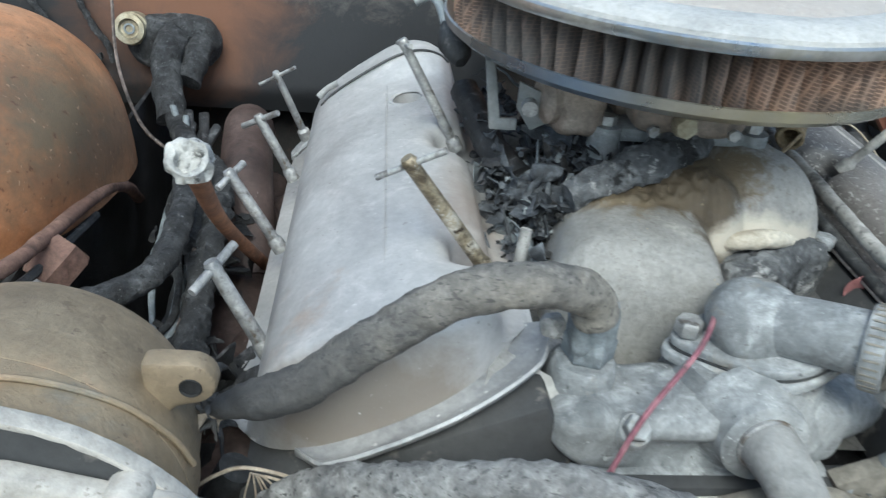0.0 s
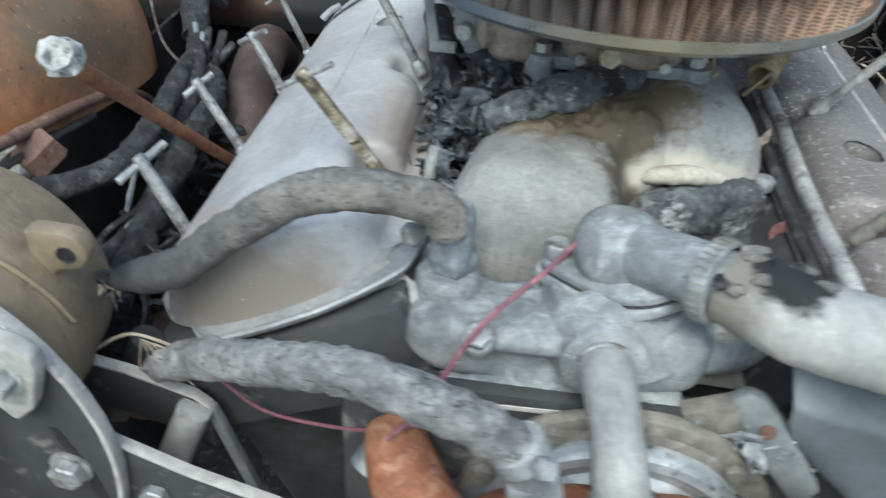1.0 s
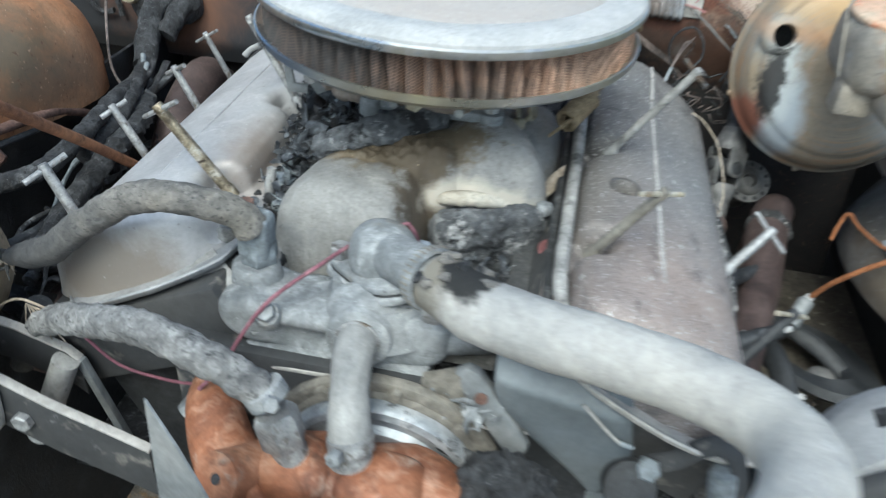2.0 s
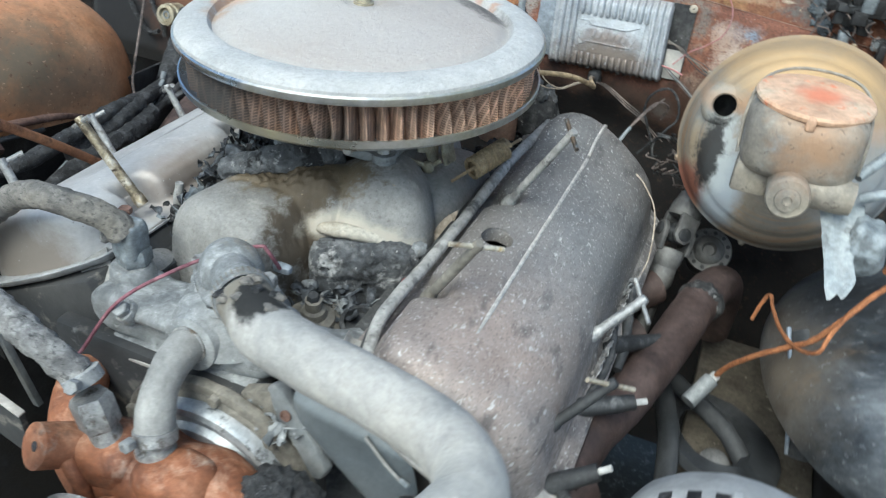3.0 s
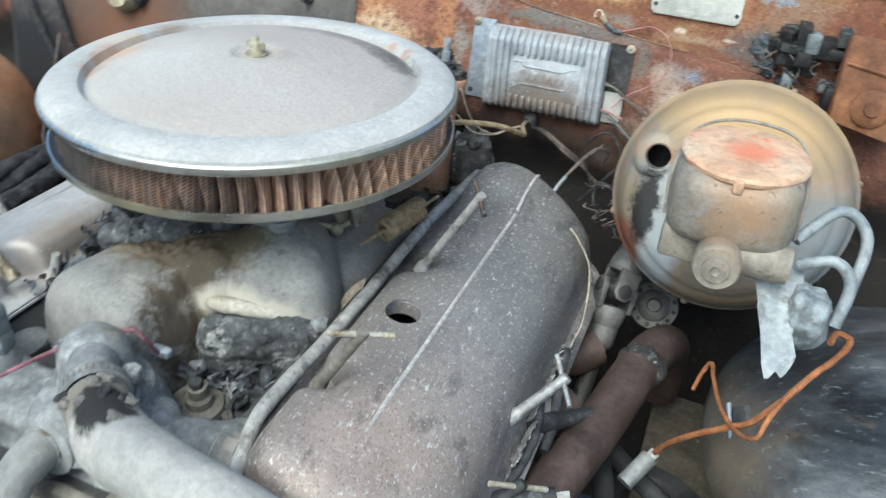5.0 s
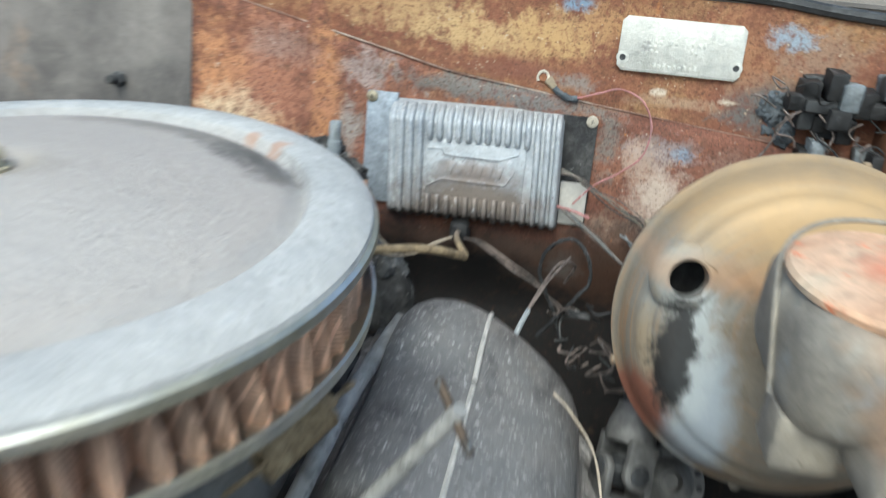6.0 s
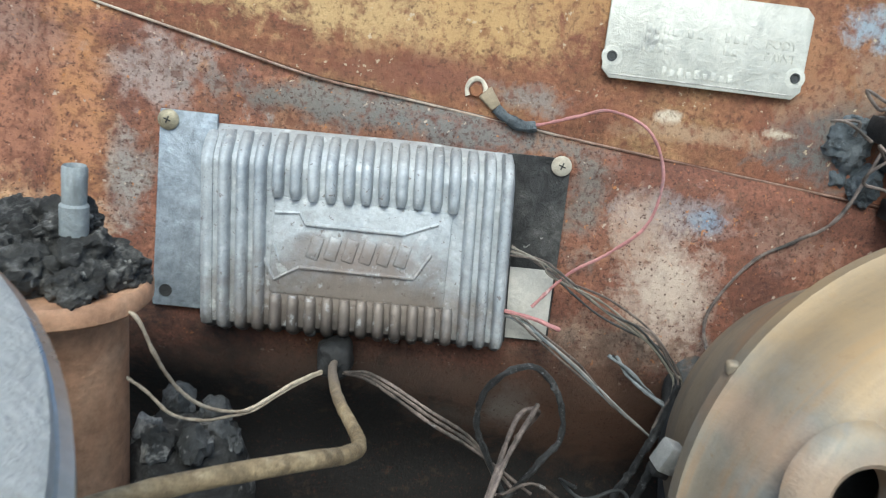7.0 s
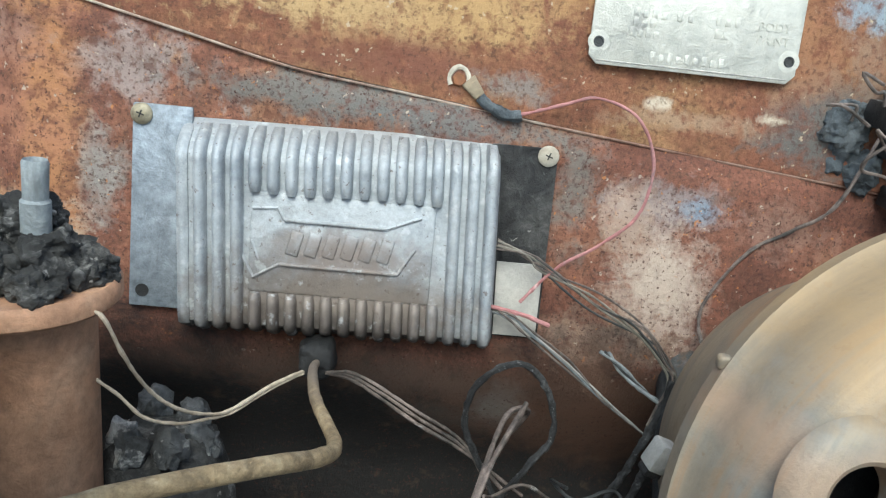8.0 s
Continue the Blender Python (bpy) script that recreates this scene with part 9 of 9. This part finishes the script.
# switch and plug in the valley
sw = thing("oil_switch", (0.052, -0.186, 0.785), "dusty round pressure switch in the engine valley", "switch")
part("base", lathe((0.052, -0.186, 0.785), (0.05, -0.1, 1), [(0.030, 0), (0.030, 0.004), (0.020, 0.006), (0.019, 0.010), (0.012, 0.013), (0.011, 0.020), (0.008, 0.022), (0.008, 0.032), (0.003, 0.033)], 28), M_tanflange, sw)
part("terminal", hexnut((0.0535, -0.189, 0.815), (0.05, -0.1, 1), 0.006, 0.008), M_dgrey, sw)
pg = thing("core_plug", (0.095, -0.177, 0.795), "round pressed plug in the engine valley", "plug")
part("rim", lathe((0.095, -0.177, 0.795), (0.1, -0.2, 1), [(0.019, 0), (0.019, 0.005), (0.015, 0.006), (0.013, 0.001), (0, 0.001)], 26), M_dgrey, pg)
vb = thing("valley_bolt", (0.117, -0.101, 0.815), "ash-topped bolt standing beside the valve cover", "bolt")
part("shank", cyl((0.117, -0.100, 0.80), (0.117, -0.101, 0.838), 0.005, 12), M_dgrey, vb)
part("head", hexnut((0.117, -0.101, 0.836), (0, 0, 1), 0.0085, 0.009), M_alu, vb)

# bracket arm on the front face
ba = thing("bracket_arm", (0.09, -0.29, 0.77), "grey cast bracket arm with a threaded hole", "bracket")
part("arm", rough_up(slab([(0.070, -0.290, 0.802), (0.080, -0.292, 0.812), (0.090, -0.294, 0.809), (0.101, -0.296, 0.797), (0.118, -0.300, 0.775), (0.135, -0.306, 0.752), (0.130, -0.307, 0.741), (0.122, -0.306, 0.738), (0.104, -0.301, 0.757), (0.085, -0.297, 0.779)], (0.1, 1, -0.2), 0.012, 0.003), 0.0012, 60), M_grey, ba)
part("hole", lathe((0.094, -0.2975, 0.789), (0, -1, 0.25), [(0.0050, 0), (0.0050, 0.0010), (0.0036, 0.0010), (0.003, -0.002), (0, -0.002)], 16), M_nut, ba)
part("ledge", rough_up(tube([(0.020, -0.305, 0.770), (0.045, -0.308, 0.758), (0.075, -0.310, 0.742), (0.110, -0.312, 0.730)], 0.006, 10, 6, flat=0.5), 0.001, 80), M_dgrey, ba)

# ---- wires on the firewall ----
def wire(label, pts, r, mat, name="wire"):
    w = thing(name, pts[0], label, "wire", "burnt wires on the firewall")
    part("strand", rough_up(tube(pts, r, 7, 9), r * 0.45, 260), mat, w)
    return w


rt2 = thing("ring_terminal", on_wall(0.2236, 0.063), "pale brass ring terminal under a rusty bolt", "terminal")
part("ring", rough_up(tube([on_wall(0.2275 + 0.0046 * math.cos(radians(a)), 0.0640 + 0.0052 * math.sin(radians(a)), 0.0062) for a in (-45, 0, 45, 90, 135, 180, 215)], 0.0013, 8, 5), 0.0005, 200), M_rim, rt2, "pale open ring")
part("bolt", hexnut(on_wall(0.2275, 0.0636, 0.004), W_N, 0.0034, 0.0042), M_rust, rt2)
part("crimp", rough_up(slab([on_wall(0.2290, 0.0610, 0.0055), on_wall(0.2345, 0.0665, 0.0055), on_wall(0.2400, 0.0585, 0.0055), on_wall(0.2360, 0.0550, 0.0055)], W_N, 0.003, 0.0008), 0.0006, 200), M_cast_tan, rt2)
part("melted_sleeve", rough_up(tube([on_wall(0.238, 0.0565, 0.007), on_wall(0.244, 0.0520, 0.008), on_wall(0.251, 0.0490, 0.008), on_wall(0.258, 0.0500, 0.009)], 0.0027, 10, 5), 0.0012, 200), M_lump, rt2)
wire("thin faded red wire looped over the firewall", [on_wall(0.252, 0.0488, 0.009), on_wall(0.2634, 0.0520, 0.010), on_wall(0.2772, 0.0568, 0.012), on_wall(0.2919, 0.0608, 0.015), on_wall(0.3099, 0.0535, 0.02), on_wall(0.3198, 0.0339, 0.02), on_wall(0.3161, 0.0099, 0.02), on_wall(0.2996, -0.0063, 0.02), on_wall(0.2811, -0.0188, 0.02), on_wall(0.2657, -0.0367, 0.02)], 0.0008, M_red)
wire("blackened copper wire strand hanging across the rust", [on_wall(0.4211, 0.0563, 0.022), on_wall(0.4076, 0.0224, 0.02), on_wall(0.3936, 0.0074, 0.010), on_wall(0.3736, -0.0055, 0.010), on_wall(0.3560, -0.0354, 0.010), on_wall(0.3601, -0.0578, 0.02), on_wall(0.37, -0.066, 0.03)], 0.0009, M_copper)
rndw = random.Random(77)
for k in range(7):
    j = lambda s: Vector((rndw.uniform(-s, s), 0, rndw.uniform(-s, s)))
    wire("burnt copper wires fanning out of the ignition module", [on_wall(0.250, -0.007 - 0.001 * k, 0.015), on_wall(0.2660, -0.0150, 0.02) + j(0.002), on_wall(0.2762, -0.0205, 0.02) + j(0.0025), on_wall(0.3051, -0.0342, 0.02) + j(0.005), on_wall(0.3259, -0.0462, 0.02) + j(0.006), on_wall(0.340, -0.0600, 0.02) + j(0.003), on_wall(0.3434, -0.0702, 0.02) + j(0.003), on_wall(0.3400, -0.0840, 0.02) + j(0.002), on_wall(0.3359, -0.0943, 0.02) + j(0.002)], 0.0006, (M_copper, M_tanflange, M_dgrey)[k % 3])
for k in range(5):
    j = lambda s: Vector((rndw.uniform(-s, s), 0, rndw.uniform(-s, s)))
    wire("burnt copper wires fanning out of the ignition module", [on_wall(0.249, -0.0385 - 0.0012 * k, 0.015), on_wall(0.262, -0.0450, 0.02) + j(0.003), on_wall(0.2719, -0.0514, 0.02) + j(0.0015), on_wall(0.2930, -0.0664, 0.02) + j(0.002), on_wall(0.3119, -0.0834, 0.02) + j(0.002), on_wall(0.3336, -0.0975, 0.02)], 0.0006, (M_copper, M_bluegrey, M_hose_grey)[k % 3])
for k in range(3):
    wire("flaking grey-blue burnt wire on the firewall", [on_wall(0.3086 + 0.002 * k, -0.0592, 0.014), on_wall(0.3207, -0.0666 - 0.0015 * k, 0.015), on_wall(0.3365, -0.0796, 0.016 + 0.002 * k), on_wall(0.3512, -0.0840 - 0.002 * k, 0.016)], 0.0010, (M_bluegrey, M_flaky)[k % 2])
wire("short red wire stub with black sleeve", [on_wall(0.250, -0.040, 0.018), on_wall(0.268, -0.043, 0.02), on_wall(0.281, -0.047, 0.02)], 0.0011, M_red)
wire("charred cable looped below the module", [on_wall(0.272, -0.160, 0.02), on_wall(0.2622, -0.1343, 0.02), on_wall(0.2516, -0.1142, 0.02), on_wall(0.2459, -0.0999, 0.02), on_wall(0.2481, -0.0822, 0.02), on_wall(0.2604, -0.0696, 0.02), on_wall(0.2740, -0.0682, 0.02), on_wall(0.2853, -0.0816, 0.02), on_wall(0.2893, -0.1017, 0.02), on_wall(0.2800, -0.1175, 0.02), on_wall(0.2678, -0.1337, 0.022), on_wall(0.250, -0.158, 0.022)], 0.0017, M_flaky, "cable")
for k in range(3):
    wire("thin burnt strand drooping behind the pipe", [on_wall(0.178, -0.076, 0.03), on_wall(0.1926, -0.0797 - 0.002 * k, 0.02), on_wall(0.2227, -0.0958 - 0.003 * k, 0.02), on_wall(0.2461, -0.1099 - 0.002 * k, 0.02), on_wall(0.262 + 0.008 * k, -0.135, 0.02)], 0.0009, M_copper)
wire("twisted pale wire drooping from the coil", [(0.101, 0.244, 0.938), (0.1060, 0.243, 0.935), (0.1105, 0.247, 0.918), (0.115, 0.256, 0.899), (0.122, 0.264, 0.886), (0.131, 0.273, 0.8775), (0.140, 0.282, 0.874), (0.155, 0.297, 0.879), (0.171, 0.312, 0.881)], 0.0008, M_leaf)
wire("twisted pale wire drooping from the coil", [(0.088, 0.256, 0.906), (0.102, 0.257, 0.895), (0.112, 0.258, 0.884), (0.122, 0.266, 0.8765), (0.132, 0.275, 0.8735), (0.141, 0.283, 0.8725), (0.156, 0.298, 0.8775), (0.170, 0.311, 0.8798)], 0.0007, M_leaf)
wire("thin loose wire over the rear of the brown valve cover", [(0.239, 0.220, 0.858), (0.250, 0.255, 0.872), (0.262, 0.29, 0.878), (0.275, 0.31, 0.868), (0.268, 0.32, 0.845)], 0.0013, M_copper)
part("bare_tip", tube([(0.236, 0.210, 0.852), (0.240, 0.222, 0.859), (0.243, 0.232, 0.863)], 0.0022, 8, 5), M_melt, wire("stiff wire with a pale bare tip", [(0.243, 0.232, 0.863), (0.255, 0.262, 0.875), (0.27, 0.29, 0.885)], 0.0012, M_copper))
wire("thin wire hanging down the side of the brown valve cover", [(0.270, 0.165, 0.838), (0.283, 0.150, 0.835), (0.303, 0.130, 0.815), (0.312, 0.085, 0.785), (0.307, 0.055, 0.765), (0.302, 0.02, 0.752)], 0.0009, M_leaf)
for k in range(12):
    a = Vector((0.27 + 0.05 * rndw.random(), 0.23 + 0.06 * rndw.random(), 0.80 + 0.05 * rndw.random()))
    pts = [a]
    for q in range(4):
        a = a + Vector((rndw.uniform(-0.02, 0.02), rndw.uniform(-0.012, 0.016), rndw.uniform(-0.018, 0.010)))
        pts.append(a)
    wire("tangled burnt wire behind the valve cover", pts, 0.0009, (M_copper, M_dgrey)[k % 2])

tcn = thing("loom_plug", (0.30, 0.20, 0.90), "grey plastic plug on a bundle of charred wires", "connector")
part("plug", turned(box((-0.0042, -0.005, -0.0070), (0.0042, 0.004, 0.0050), 0.0012), pose(0.3145, 0.240, 0.9000, 0, 24, 10)), M_hose_grey, tcn)
part("plug_end", turned(box((-0.0038, -0.004, -0.0100), (0.0036, 0.003, -0.0068), 0.001), pose(0.3145, 0.240, 0.9000, 0, 24, 10)), M_black, tcn)
for k in range(2):
    part("cable", rough_up(tube([on_wall(0.3434 + 0.004 * k, -0.0690, 0.021), on_wall(0.3400 + 0.003 * k, -0.0840, 0.022), on_wall(0.3345 + 0.005 * k, -0.0960, 0.024), on_wall(0.3260 + 0.009 * k, -0.1130, 0.026), on_wall(0.3170 + 0.011 * k, -0.1300, 0.028)], 0.0019, 9, 8), 0.0012, 230, k), M_flaky, tcn, "flaking charred cable")

ds = thing("distributor_cap", (0.112, 0.275, 0.82), "crumbled black charred distributor cap", "distributor")
part("cap", rough_up(lathe((0.112, 0.278, 0.815), (0, 0, 1), [(0.031, 0), (0.030, 0.020), (0.024, 0.040), (0.016, 0.048), (0.0, 0.050)], 30), 0.004, 90), M_crust, ds)
for k in range(6):
    a = 1.05 * k
    part("tower", rough_up(blob((0.112 + 0.017 * math.cos(a), 0.278 + 0.017 * math.sin(a), 0.858 + 0.004 * (k % 3)), (0.0075, 0.007, 0.010), 0.4, 120, k, 3), 0.002, 260, k), M_ashcrust, ds)

for pts in ([(-0.609, -0.088), (-0.596, -0.105), (-0.58, -0.128), (-0.557, -0.148), (-0.538, -0.144)], [(-0.558, -0.084), (-0.545, -0.111), (-0.531, -0.131), (-0.525, -0.15)]):
    wire("frayed charred cable hanging over the heater cover", [on_wall(x, w, 0.030) for x, w in [(pts[0][0] - 0.02, pts[0][1] + 0.06)] + pts], 0.0040, M_flaky, "cable")
# wire-brush fray at the burnt hose end
fr = thing("frayed_braid", (-0.29, -0.285, 0.77), "pale frayed hose braid strands", "braid")
part("strand", tube([(-0.2572, -0.285, 0.7776), (-0.271, -0.285, 0.785), (-0.2907, -0.285, 0.7898), (-0.3053, -0.285, 0.7837), (-0.3195, -0.285, 0.772)], 0.0011, 6, 6), M_leaf, fr)
rf = random.Random(9)
for k in range(8):
    a = Vector((-0.2864, -0.285, 0.7871)) + Vector((0.0012 * k, -0.001, -0.0004 * k))
    q = a + Vector((-0.006 + 0.0062 * k, rf.uniform(-0.006, 0.002), -0.040 + 0.0030 * k + rf.uniform(-0.006, 0.003)))
    part("strand", tube([a, a.lerp(q, 0.5) + Vector((rf.uniform(-0.002, 0.003), 0, 0.002)), q], 0.0006, 5, 5), M_leaf, fr)
